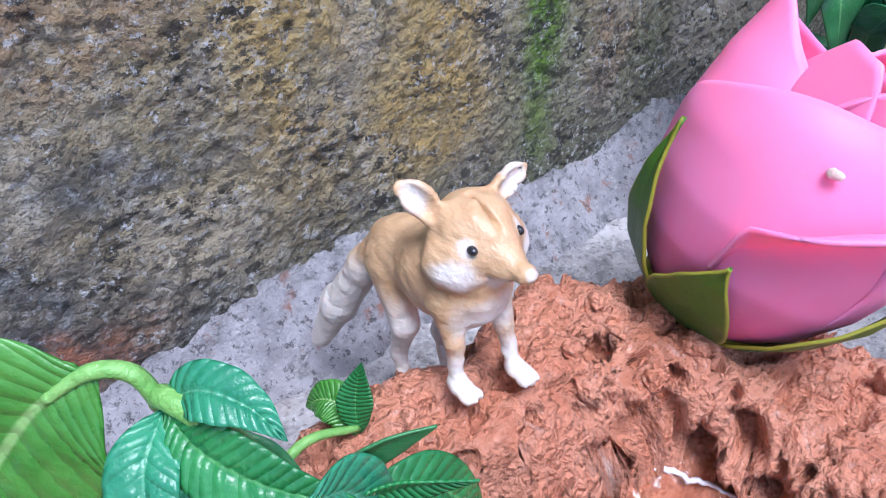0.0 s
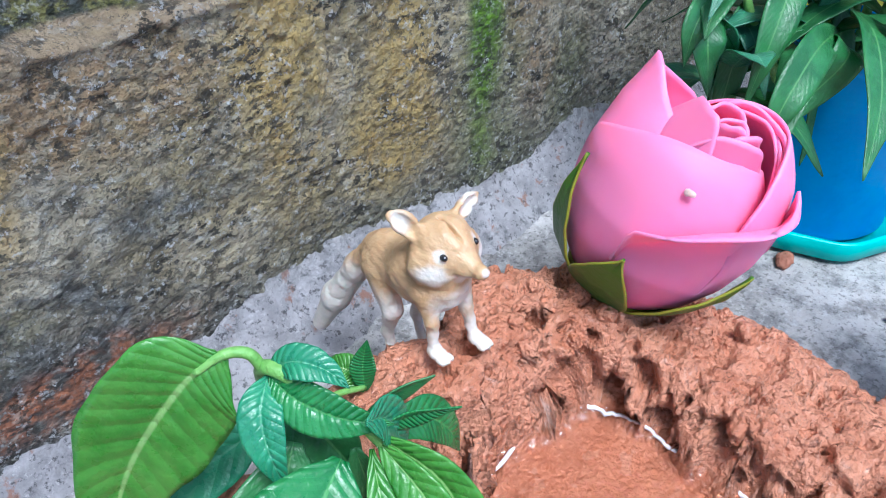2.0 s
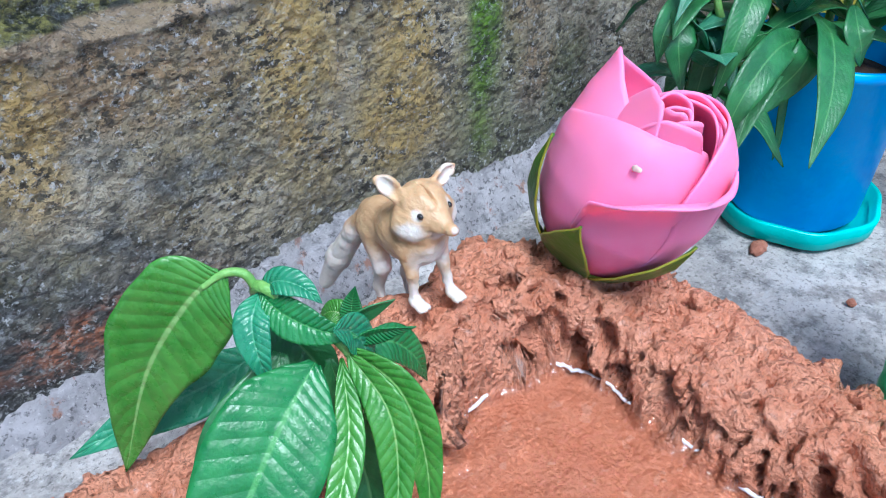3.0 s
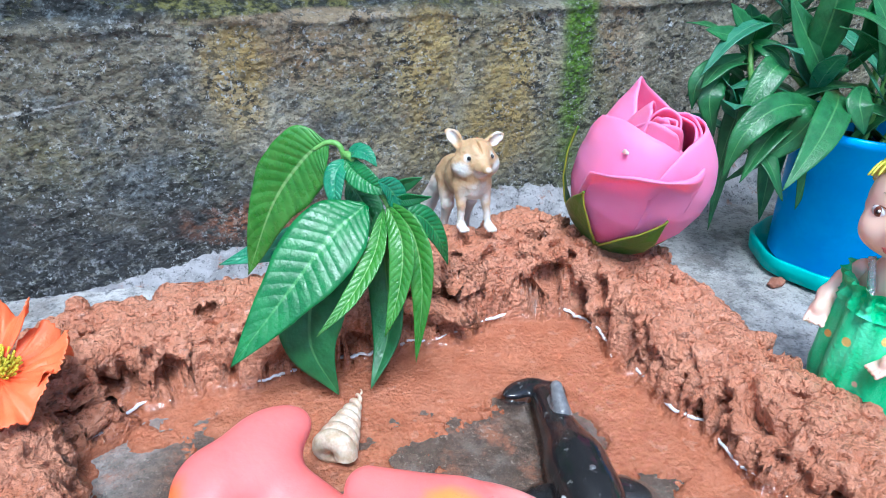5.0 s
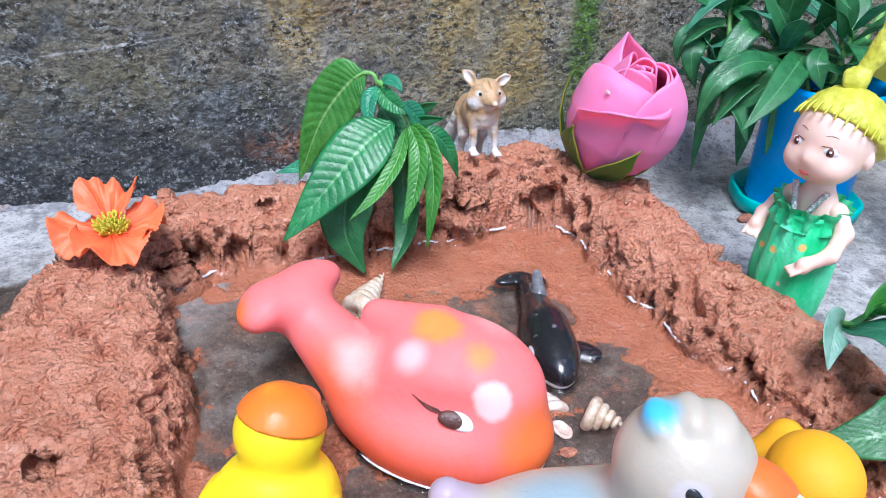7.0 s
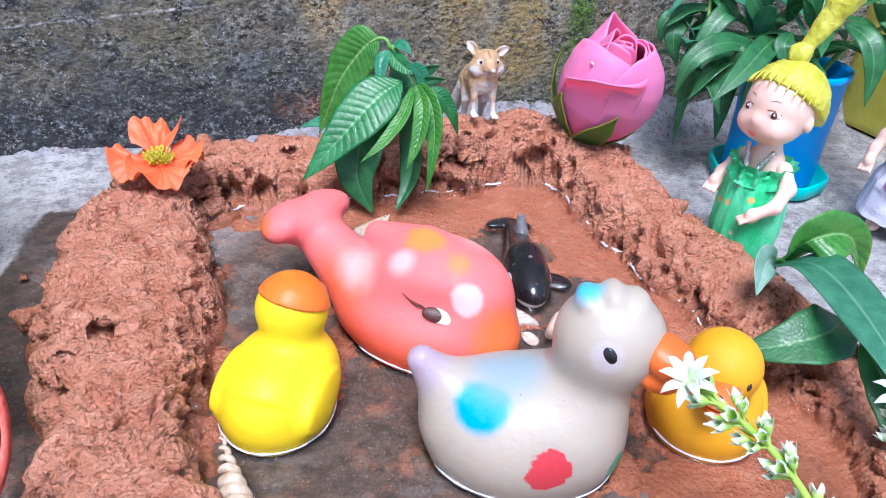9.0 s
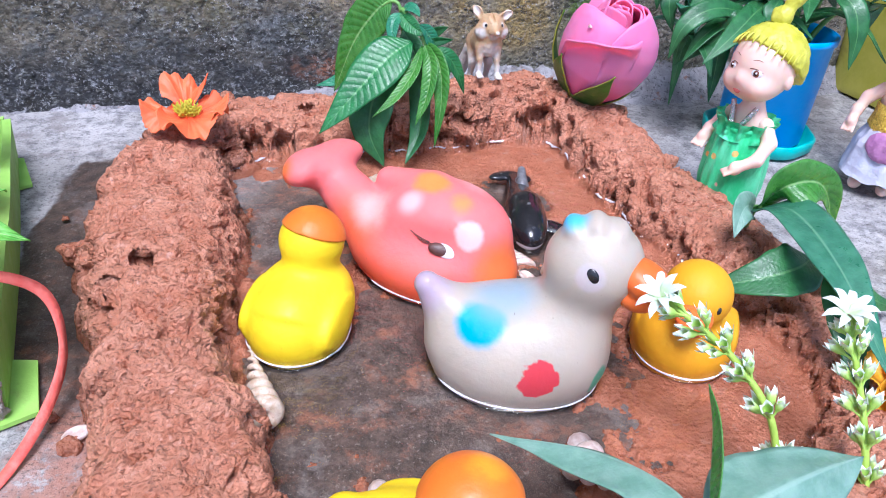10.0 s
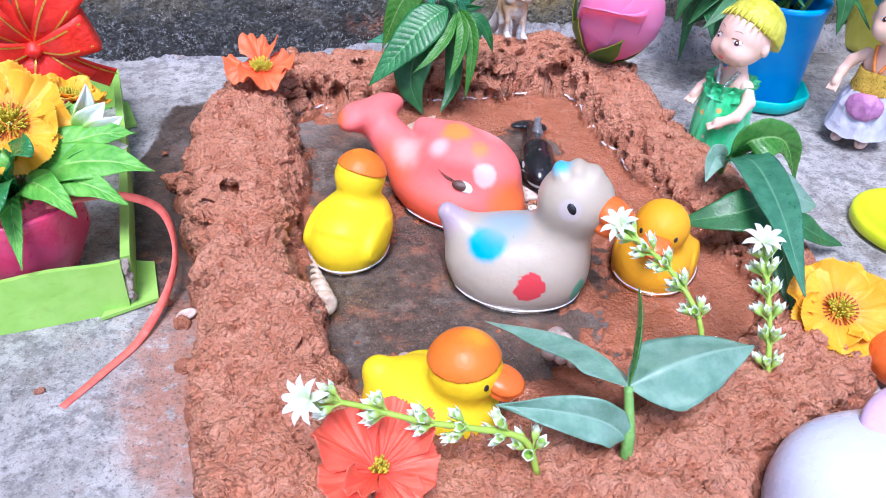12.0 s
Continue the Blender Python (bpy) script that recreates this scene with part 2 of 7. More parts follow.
def mud_material():
    n = Nodes("wet_clay_mud")
    n.co = n.t.nodes.new("ShaderNodeNewGeometry").outputs["Position"]
    c = n.mix(n.step(n.noise(0.012, 6.0, 0.6), 0.3, 0.7), (0.66, 0.24, 0.13), (0.87, 0.395, 0.245))
    c = n.mix(n.step(n.noise(0.0025, 5.0, 0.7), 0.45, 0.75, 0.0, 0.45), c, (0.87, 0.46, 0.32))
    # dark specks painted in for the small shadows between clay crumbs
    c = n.mix(n.step(n.noise(0.0011, 3.0, 0.6, seed=4.0), 0.62, 0.7, 0.0, 0.6), c, (0.24, 0.07, 0.032))
    c = n.mix(n.step(n.noise(0.0026, 5.0, 0.7, seed=6.0, stretch=(0.7, 1.2, 1)), 0.585, 0.625, 0.0, 0.62), c, (0.25, 0.075, 0.036))
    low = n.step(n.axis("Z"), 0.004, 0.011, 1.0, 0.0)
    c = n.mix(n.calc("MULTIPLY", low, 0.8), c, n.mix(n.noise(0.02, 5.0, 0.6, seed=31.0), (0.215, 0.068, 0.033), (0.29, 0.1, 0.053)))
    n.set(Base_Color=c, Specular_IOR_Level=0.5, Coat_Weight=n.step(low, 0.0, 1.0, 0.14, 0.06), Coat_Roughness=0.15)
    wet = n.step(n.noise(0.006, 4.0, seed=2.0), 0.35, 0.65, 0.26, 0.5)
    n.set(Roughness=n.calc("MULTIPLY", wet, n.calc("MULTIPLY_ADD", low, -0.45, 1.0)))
    f = n.calc("ADD", n.calc("MULTIPLY", n.noise(0.003, 8.0, 0.68), 1.0), n.calc("MULTIPLY", n.noise(0.0009, 4.0, 0.6), 0.35))
    f = n.calc("MULTIPLY_ADD", n.grain(0.0016, 1.0), -0.55, f)
    n.set(Normal=n.bump(f, n.step(low, 0.0, 1.0, 0.0032, 0.0012)))
    return n.m


def ground_material():
    n = Nodes("rough_concrete_floor")
    c = n.mix(n.step(n.noise(0.05, 6.0, 0.6), 0.32, 0.68), (0.35, 0.335, 0.325), (0.61, 0.59, 0.58))
    c = n.mix(n.step(n.noise(0.007, 6.0, 0.7, seed=2.0), 0.42, 0.66, 0.0, 0.75), c, (0.13, 0.13, 0.135))
    c = n.mix(n.step(n.noise(0.002, 4.0, 0.7, seed=5.0), 0.5, 0.72, 0.0, 0.65), c, (0.6, 0.6, 0.61))
    # rain-soaked strip outside the mud bank, and the soaked pool bed
    strip = n.near((-0.047, 0.0, 0), 0.93, 1.0, (34, 10.6, 1), 0.6, 0.026)
    pool = n.near((0.085, -0.055, 0), 0.85, 1.25, (9.5, 7.5, 1), 0.2, 0.03)
    wet = n.calc("MAXIMUM", strip, pool)
    dark = n.mix(n.step(n.noise(0.006, 6.0, 0.7, seed=9.0), 0.35, 0.68), (0.05, 0.036, 0.029), (0.13, 0.088, 0.068))
    c = n.mix(wet, c, dark)
    # clay washed over the concrete
    stain = n.calc("MULTIPLY", n.near((0.08, -0.07, 0), 0.75, 1.25, (6.2, 5.6, 1), 0.8, 0.03), n.step(n.noise(0.016, 7.0, 0.72, seed=12.0), 0.5, 0.68))
    c = n.mix(n.calc("MULTIPLY", stain, 0.75), c, (0.33, 0.13, 0.07))
    spill = n.calc("MULTIPLY", n.near((-0.036, -0.13, 0), 0.6, 1.15, (34, 16, 1), 0.9, 0.014), n.step(n.noise(0.006, 7.0, 0.75, seed=15.0), 0.34, 0.5))
    c = n.mix(n.calc("MULTIPLY", spill, 0.85), c, n.mix(n.noise(0.004, 5.0, 0.7, seed=16.0), (0.3, 0.12, 0.075), (0.62, 0.31, 0.22)))
    c = n.mix(n.calc("MULTIPLY", n.step(n.noise(0.022, 8.0, 0.72, seed=18.0), 0.52, 0.63), 0.6), c, (0.2, 0.175, 0.165))
    c = n.mix(n.step(n.noise(0.0015, 3.0, 0.7, seed=51.0), 0.54, 0.66, 0.0, 0.55), c, (0.035, 0.033, 0.03))
    c = n.mix(n.step(n.noise(0.0013, 3.0, 0.7, seed=53.0), 0.58, 0.68, 0.0, 0.4), c, (0.42, 0.38, 0.34))
    n.set(Base_Color=c, Roughness=n.calc("MULTIPLY_ADD", wet, -0.35, 0.8))
    n.set(Normal=n.bump(n.noise(0.0035, 9.0, 0.7), 0.0016))
    return n.m


def wall_material():
    n = Nodes("weathered_render")
    x, z = n.axis("X"), n.axis("Z")
    spot = lambda x0, z0, wide, high, wob=0.5, size=0.014: n.near((x0, 0.15, z0), 0.45, 1.25, (1 / wide, 0, 1 / high), wob, size)
    both_ = lambda a, b: n.calc("MULTIPLY", a, b)
    either = lambda a, b: n.calc("MAXIMUM", a, b)
    # cement render: olive-brown, greyer and darker to the west
    c = n.mix(n.step(n.noise(0.03, 6.0, 0.62, stretch=(1.0, 1, 0.6)), 0.35, 0.66), (0.25, 0.215, 0.15), (0.56, 0.5, 0.38))
    west_tone = both_(n.step(n.calc("MULTIPLY_ADD", n.noise(0.05, 4.0, seed=23.0), 0.12, x), 0.02, 0.16, 1.0, 0.0), n.step(n.noise(0.022, 5.0, 0.65, seed=29.0), 0.35, 0.6, 0.35, 0.9))
    c = n.mix(west_tone, c, n.mix(n.noise(0.006, 6.0, 0.7, seed=24.0), (0.085, 0.077, 0.053), (0.28, 0.245, 0.165)))
    teal = both_(n.step(n.noise(0.02, 5.0, 0.65, seed=33.0, stretch=(0.8, 1, 1.1)), 0.5, 0.6), n.step(x, 0.1, 0.2, 0.6, 0.15))
    teal = either(teal, both_(either(spot(0.11, 0.055, 0.02, 0.007), spot(0.038, 0.04, 0.035, 0.014)), 0.8))
    c = n.mix(teal, c, n.mix(n.step(n.noise(0.004, 5.0, 0.7, seed=34.0), 0.4, 0.65), (0.045, 0.058, 0.068), (0.3, 0.34, 0.37)))
    olive = both_(either(spot(-0.004, 0.052, 0.03, 0.018), spot(0.06, 0.042, 0.022, 0.014)), n.step(n.noise(0.008, 5.0, 0.65, seed=35.0), 0.35, 0.6))
    c = n.mix(both_(olive, 0.6), c, (0.22, 0.2, 0.09))
    brown = both_(either(spot(0.1, 0.084, 0.03, 0.014), either(spot(0.226, 0.085, 0.02, 0.03), spot(0.238, 0.046, 0.013, 0.014))), n.step(n.noise(0.008, 6.0, 0.7, seed=36.0), 0.36, 0.58, 0.1, 0.75))
    c = n.mix(brown, c, n.mix(n.noise(0.003, 4.0, seed=37.0), (0.27, 0.16, 0.07), (0.5, 0.33, 0.18)))
    # ochre lichen in upright patches
    och = either(spot(0.143, 0.074, 0.015, 0.04, 1.0, 0.03), either(spot(0.177, 0.046, 0.018, 0.02, 1.0, 0.03), either(spot(0.181, 0.068, 0.014, 0.026, 1.0, 0.03), both_(spot(0.068, 0.08, 0.014, 0.024, 1.0, 0.03), 0.75))))
    och = both_(och, n.step(n.noise(0.016, 7.0, 0.72, seed=5.0, stretch=(1.2, 1, 0.85)), 0.38, 0.52))
    c = n.mix(both_(och, 0.88), c, n.mix(n.noise(0.004, 5.0), (0.42, 0.27, 0.06), (0.66, 0.45, 0.14)))
    haze = spot(0.16, 0.062, 0.07, 0.05)
    c = n.mix(both_(haze, n.step(n.noise(0.01, 6.0, 0.7, seed=27.0), 0.36, 0.62, 0.1, 0.6)), c, (0.5, 0.4, 0.18))
    # dark damp foot with pale salts
    damp = both_(n.step(n.calc("MULTIPLY_ADD", n.noise(0.03, 5.0, seed=13.0), 0.06, z), 0.045, 0.085, 1.0, 0.0), n.step(x, 0.05, 0.15, 0.9, 0.2))
    c = n.mix(damp, c, n.mix(n.step(n.noise(0.004, 6.0, 0.72, seed=14.0), 0.52, 0.7), (0.035, 0.04, 0.05), (0.46, 0.48, 0.52)))
    foot = n.calc("MULTIPLY", n.step(n.calc("MULTIPLY_ADD", n.noise(0.02, 4.0, seed=19.0), 0.02, z), 0.02, 0.045, 0.7, 0.0), n.step(x, 0.1, 0.16))
    c = n.mix(foot, c, n.mix(n.noise(0.003, 5.0, seed=20.0), (0.05, 0.075, 0.05), (0.17, 0.19, 0.12)))
    # moss run-off
    film = either(spot(0.214, 0.045, 0.018, 0.045, 0.6), spot(0.255, 0.04, 0.014, 0.02, 0.7))
    c = n.mix(both_(film, 0.6), c, n.mix(n.noise(0.004, 5.0, seed=38.0), (0.09, 0.13, 0.06), (0.26, 0.27, 0.13)))
    moss = both_(spot(0.212, 0.088, 0.0085, 0.062, 0.7, 0.009), n.step(n.noise(0.004, 6.0, 0.7, seed=11.0), 0.2, 0.4))
    c = n.mix(moss, c, n.mix(n.noise(0.002, 4.0), (0.05, 0.14, 0.006), (0.2, 0.38, 0.02)))
    # dark algae on the upper course; ledge highlight painted in as a tan strip
    top = n.step(n.calc("MULTIPLY_ADD", n.noise(0.02, 5.0, seed=15.0), 0.016, z), 0.103, 0.109)
    top = both_(top, n.step(x, 0.13, 0.24, 1.0, 0.45))
    c = n.mix(top, c, n.mix(n.step(n.noise(0.005, 6.0, 0.72, seed=16.0), 0.48, 0.68), (0.022, 0.027, 0.029), (0.24, 0.28, 0.3)))
    c = n.mix(both_(top, n.step(n.noise(0.022, 6.0, 0.7, seed=18.0, stretch=(0.6, 1, 1)), 0.44, 0.52, 0.0, 0.9)), c, n.mix(n.step(n.noise(0.0035, 5.0, 0.7), 0.42, 0.6), (0.014, 0.02, 0.006), (0.28, 0.27, 0.08)))
    c = n.mix(both_(n.near((0.095, 0.15, 0.0975), 0.6, 1.1, (22, 0, 420), 0.5, 0.006), 0.75), c, (0.5, 0.37, 0.24))
    # a pale scratch across the lower course, clay smeared on the foot
    high = n.calc("ABSOLUTE", n.calc("SUBTRACT", z, n.calc("MULTIPLY_ADD", x, 0.11, 0.0713)))
    scratch = both_(n.step(n.calc("MULTIPLY_ADD", n.noise(0.004, 3.0, seed=61.0), 0.0016, high), 0.0009, 0.0016, 1.0, 0.0), both_(n.step(x, 0.014, 0.02, 1.0, 0.0), n.step(n.noise(0.006, 4.0, seed=62.0), 0.36, 0.5)))
    c = n.mix(scratch, c, (0.7, 0.68, 0.64))
    smear = both_(n.near((0.074, 0.15, 0.02), 0.3, 1.15, (26, 0, 90), 0.7, 0.012), n.step(n.noise(0.006, 6.0, seed=17.0), 0.36, 0.52))
    c = n.mix(smear, c, (0.42, 0.16, 0.08))
    # sand grains: pale and dark flecks, partly painted-in glints and shade between grains
    many = n.step(n.noise(0.014, 5.0, 0.65, seed=21.0), 0.36, 0.64, 0.25, 1.0)
    many = both_(many, n.calc("MULTIPLY_ADD", top, -0.6, 1.0))
    c = n.mix(both_(many, n.step(n.noise(0.0034, 4.0, 0.7, seed=6.0, stretch=(0.75, 1, 1.25)), 0.54, 0.6, 0.0, 0.5)), c, (0.5, 0.5, 0.45))
    c = n.mix(both_(many, n.step(n.noise(0.0032, 4.0, 0.72, seed=8.0, stretch=(0.8, 1, 1.2)), 0.5, 0.57, 0.0, 0.95)), c, (0.03, 0.029, 0.024))
    c = n.mix(n.step(n.noise(0.0015, 3.0, 0.7, seed=41.0), 0.55, 0.63, 0.0, 0.6), c, (0.05, 0.05, 0.05))
    c = n.mix(both_(many, n.step(n.noise(0.0017, 3.0, 0.7, seed=43.0), 0.57, 0.64, 0.0, 0.75)), c, (0.68, 0.7, 0.72))
    n.set(Base_Color=c, Roughness=0.5, Specular_IOR_Level=0.5)
    f = n.calc("ADD", n.noise(0.0022, 6.0, 0.75), n.calc("MULTIPLY", n.noise(0.008, 5.0, 0.6), 0.8))
    f = n.calc("MULTIPLY_ADD", n.grain(0.0016), -0.2, n.calc("ADD", f, n.calc("MULTIPLY", n.noise(0.0013, 3.0, 0.7, seed=45.0), 0.7)))
    n.set(Normal=n.bump(f, 0.0034))
    return n.m


def mortar_material():
    n = Nodes("pale_mortar")
    c = n.mix(n.step(n.noise(0.012, 6.0, 0.65), 0.35, 0.65), (0.36, 0.35, 0.37), (0.6, 0.585, 0.61))
    c = n.mix(n.step(n.noise(0.006, 6.0, 0.7, seed=2.0), 0.52, 0.7, 0.0, 0.7), c, (0.11, 0.115, 0.12))
    c = n.mix(n.calc("MULTIPLY", n.step(n.noise(0.009, 5.0, 0.7, seed=4.0), 0.58, 0.68), 0.8), c, (0.38, 0.17, 0.1))
    c = n.mix(n.step(n.noise(0.0022, 4.0, 0.75, seed=9.0), 0.54, 0.64, 0.0, 0.75), c, (0.06, 0.06, 0.065))
    c = n.mix(n.step(n.noise(0.002, 4.0, 0.75, seed=11.0), 0.58, 0.66, 0.0, 0.6), c, (0.7, 0.69, 0.7))
    c = n.mix(n.step(n.axis("Z"), 0.012, 0.022, 0.0, 0.5), c, n.mix(n.step(n.noise(0.003, 5.0, 0.72, seed=12.0), 0.42, 0.62), (0.12, 0.125, 0.12), (0.55, 0.55, 0.55)))
    n.set(Base_Color=c, Roughness=0.8)
    n.set(Normal=n.bump(n.noise(0.0026, 8.0, 0.75), 0.003))
    return n.m


def water_material():
    n = Nodes("pool_water")
    n.set(Base_Color=(0.97, 0.93, 0.9), Roughness=0.07, Transmission_Weight=1.0, IOR=1.33, Specular_IOR_Level=1.0)
    n.set(Normal=n.bump(n.noise(0.005, 2.0), 0.0009))
    return n.m


MUD, GROUND, WALL, MORTAR, WATER = mud_material(), ground_material(), wall_material(), mortar_material(), water_material()

# ---- the setting ----
# ground: one sheet to the horizon, finer round the pool
lines = np.r_[-40, -10, -3, -1, np.linspace(-0.6, 0.6, 61), 1, 3, 10, 40]
gx, gy = np.meshgrid(lines, lines, indexing="ij")
gz = 0.0012 * fbm(gx, gy, 0 * gx, 0.09, 3, 5) * (np.hypot(gx, gy) < 1) - 0.0006
ground = single("ground", mesh_from(np.stack([gx, gy, gz], -1).reshape(-1, 3), sheet(len(lines), len(lines))), GROUND, "grey rough concrete yard floor with damp patches and clay stains", "ground", kind="structure")

# back wall: lower course with rough face, a ledge, the darker upper course set back
WALL_Y, LEDGE = 0.1505, 0.0975
wx = np.r_[np.linspace(-0.5, -0.12, 90), np.linspace(-0.1195, 0.36, 900), np.linspace(0.363, 0.75, 100)]
wz = np.r_[np.linspace(-0.02, LEDGE, 211), LEDGE + 0.001, LEDGE + 0.002, LEDGE + 0.003, np.linspace(LEDGE + 0.004, 0.18, 130), np.linspace(0.184, 0.32, 40)]
WX, WZ = np.meshgrid(wx, wz, indexing="ij")
back = smooth(LEDGE + 0.0005, LEDGE + 0.004, WZ + 0.003 * fbm(WX, 0 * WX, 0 * WX, 0.02, 3, 3))
rough = 0.0005 * fbm(WX, 0 * WX, WZ, 0.007, 3, 31) + 0.0004 * fbm(WX, 0 * WX, WZ, 0.0028, 2, 33) + 0.0016 * fbm(WX, 0 * WX, WZ, 0.05, 2, 8)
many = smooth(-0.3, 0.25, fbm(WX, 0 * WX, WZ, 0.014, 3, 35))
grains = 0.00045 * smooth(0.55, 0.25, cells(WX * 0.85, 0 * WX, WZ * 1.15, 0.0026, 4)) * (0.2 + 0.8 * many)
WY = WALL_Y + rough + 0.006 * back - grains - 0.0015 * np.exp(-(((WZ - LEDGE + 0.001) / 0.002) ** 2)) * (vnoise(WX * 40, 0 * WX, 0 * WX, 4) > -0.2)
wall = thing("wall_north", "weathered cement wall with ochre lichen, moss run and dark algae", "wall", kind="structure")
part("wall_face", mesh_from(np.stack([WX, WY, WZ], -1).reshape(-1, 3), sheet(len(wx), len(wz))), WALL, wall)
bm = bmesh.new()
for lo, hi in (((-4, WALL_Y + 0.02, -0.05), (4, WALL_Y + 0.25, 1.6)), ((-4, WALL_Y + 0.003, -0.05), (-0.499, WALL_Y + 0.03, 1.6)), ((0.749, WALL_Y + 0.003, -0.05), (4, WALL_Y + 0.03, 1.6)), ((-0.5, WALL_Y + 0.007, 0.319), (0.75, WALL_Y + 0.03, 1.6))):
    m = Matrix.Translation([(a + b) / 2 for a, b in zip(lo, hi)]) @ Matrix.Diagonal([b - a for a, b in zip(lo, hi)]).to_4x4()
    bmesh.ops.create_cube(bm, size=1, matrix=m)
part("wall_body", bm, WALL, wall)

# mortar fillet along the wall's foot
fx, fv = np.linspace(-0.4, 0.7, 551), np.linspace(0, 1, 22)
FX, FV = np.meshgrid(fx, fv, indexing="ij")
high = 0.0025 + 0.0195 * smooth(-0.01, 0.18, FX) + 0.003 * fbm(FX, 0 * FX, 0 * FX, 0.03, 3, 12)
wide = 0.012 + 0.014 * smooth(0.0, 0.12, FX) + 0.004 * fbm(FX, 0 * FX, 0 * FX, 0.04, 3, 14)
FY = WALL_Y + 0.003 - wide * (1 - FV)
FZ = -0.0022 + (high + 0.002) * FV ** 1.5 + 0.0022 * fbm(FX, FY, 0 * FX, 0.007, 4, 15) * np.sin(np.pi * np.clip(FV, 0, 1)) ** 0.5
single("mortar_fillet", mesh_from(np.stack([FX, FY, FZ], -1).reshape(-1, 3), sheet(len(fx), len(fv))), MORTAR, "pale grey mortar fillet along the foot of the wall", "trim", kind="structure")

# mud bank: x, y, half width, height round the ring
RING = [(-0.0165, 0.055, 0.0225, 0.029), (0.004, 0.083, 0.0225, 0.027), (0.035, 0.0875, 0.0215, 0.026), (0.085, 0.088, 0.0188, 0.028), (0.13, 0.088, 0.0178, 0.0335), (0.165, 0.091, 0.0175, 0.035),
        (0.189, 0.079, 0.023, 0.029), (0.192, 0.05, 0.0238, 0.025), (0.1905, 0.02, 0.0245, 0.0245), (0.196, -0.013, 0.0235, 0.022), (0.206, -0.05, 0.025, 0.02), (0.214, -0.085, 0.022, 0.012),
        (0.216, -0.12, 0.023, 0.012), (0.199, -0.152, 0.024, 0.017), (0.165, -0.175, 0.02, 0.02), (0.11, -0.198, 0.026, 0.021), (0.05, -0.203, 0.03, 0.022), (0.0, -0.198, 0.035, 0.023),
        (-0.011, -0.14, 0.0275, 0.025), (-0.0155, -0.1, 0.0215, 0.026), (-0.0185, -0.078, 0.021, 0.026), (-0.0205, -0.04, 0.0285, 0.0265), (-0.021, -0.01, 0.0335, 0.027), (-0.0205, 0.022, 0.028, 0.028)]


def mud_height(x, y):
    """Height of the mud over the ground on arrays, and how deep inside the bank a place lies (1 at its crest)."""
    best, high = np.full(x.shape, 9.0), np.zeros(x.shape)
    wx_ = x + 0.004 * fbm(x, y, 0 * x, 0.018, 3, 40)
    wy_ = y + 0.004 * fbm(x, y, 0 * x, 0.018, 3, 50)
    for (ax, ay, aw, ah), (bx, by, bw, bh) in zip(RING, RING[1:] + RING[:1]):
        t = np.clip(((wx_ - ax) * (bx - ax) + (wy_ - ay) * (by - ay)) / ((bx - ax) ** 2 + (by - ay) ** 2), 0, 1)
        s = np.hypot(wx_ - ax - t * (bx - ax), wy_ - ay - t * (by - ay)) / (aw + t * (bw - aw))
        high = np.where(s < best, ah + t * (bh - ah), high)
        best = np.minimum(best, s)
    best = best * 1.04
    body = high * np.clip(1 - best**5.0, 0, 1) ** 0.72 * (0.93 + 0.07 * (1 - best**2))
    h = np.where(best < 1, body - 0.0004, -0.005)
    for px, py, pr, pd in ((0.017, 0.066, 0.0055, 0.02), (0.132, 0.0765, 0.0028, 0.014), (0.1235, 0.0765, 0.005, 0.016), (0.044, 0.083, 0.0022, 0.008), (-0.024, -0.04, 0.0035, 0.007), (-0.036, -0.052, 0.003, 0.007), (-0.03, 0.045, 0.0025, 0.005), (0.16, 0.085, 0.003, 0.01)):
        h = h - np.minimum(pd, np.maximum(h - 0.003, 0)) * np.exp(-((np.hypot(x - px, (y - py) * 1.2) / pr) ** 4))
    # film of silt on the pool bed, bare where the concrete shows
    bare = np.maximum.reduce([1.25 - np.hypot((x - 0.03) / 0.034, (y - 0.01) / 0.042), 1.3 - np.hypot((x - 0.055) / 0.06, (y + 0.1) / 0.052), 1.1 - np.hypot((x - 0.115) / 0.03, (y - 0.012) / 0.028), 1.1 - np.hypot((x - 0.135) / 0.02, (y + 0.03) / 0.03)])
    film = 0.0016 - 0.0042 * smooth(0.0, 0.45, bare + 0.42 * fbm(x, y, 0 * x, 0.011, 5, 80, 0.62)) + 0.0007 * fbm(x, y, 0 * x, 0.01, 4, 84)
    inside = (x > -0.02) & (x < 0.21) & (y > -0.2) & (y < 0.1)
    return np.maximum(h, np.where(inside, film, -0.004) * (body < 0.02) - 0.02 * (body >= 0.02)), best


STEP = 0.00062
mx, my = np.arange(-0.062, 0.252, STEP), np.arange(-0.245, 0.134, STEP)
MX, MY = np.meshgrid(mx, my, indexing="ij")
MH, MS = mud_height(MX, MY)
gx_, gy_ = np.gradient(MH, STEP)
NZ = 1 / np.sqrt(1 + gx_**2 + gy_**2)
NX, NY = -gx_ * NZ, -gy_ * NZ


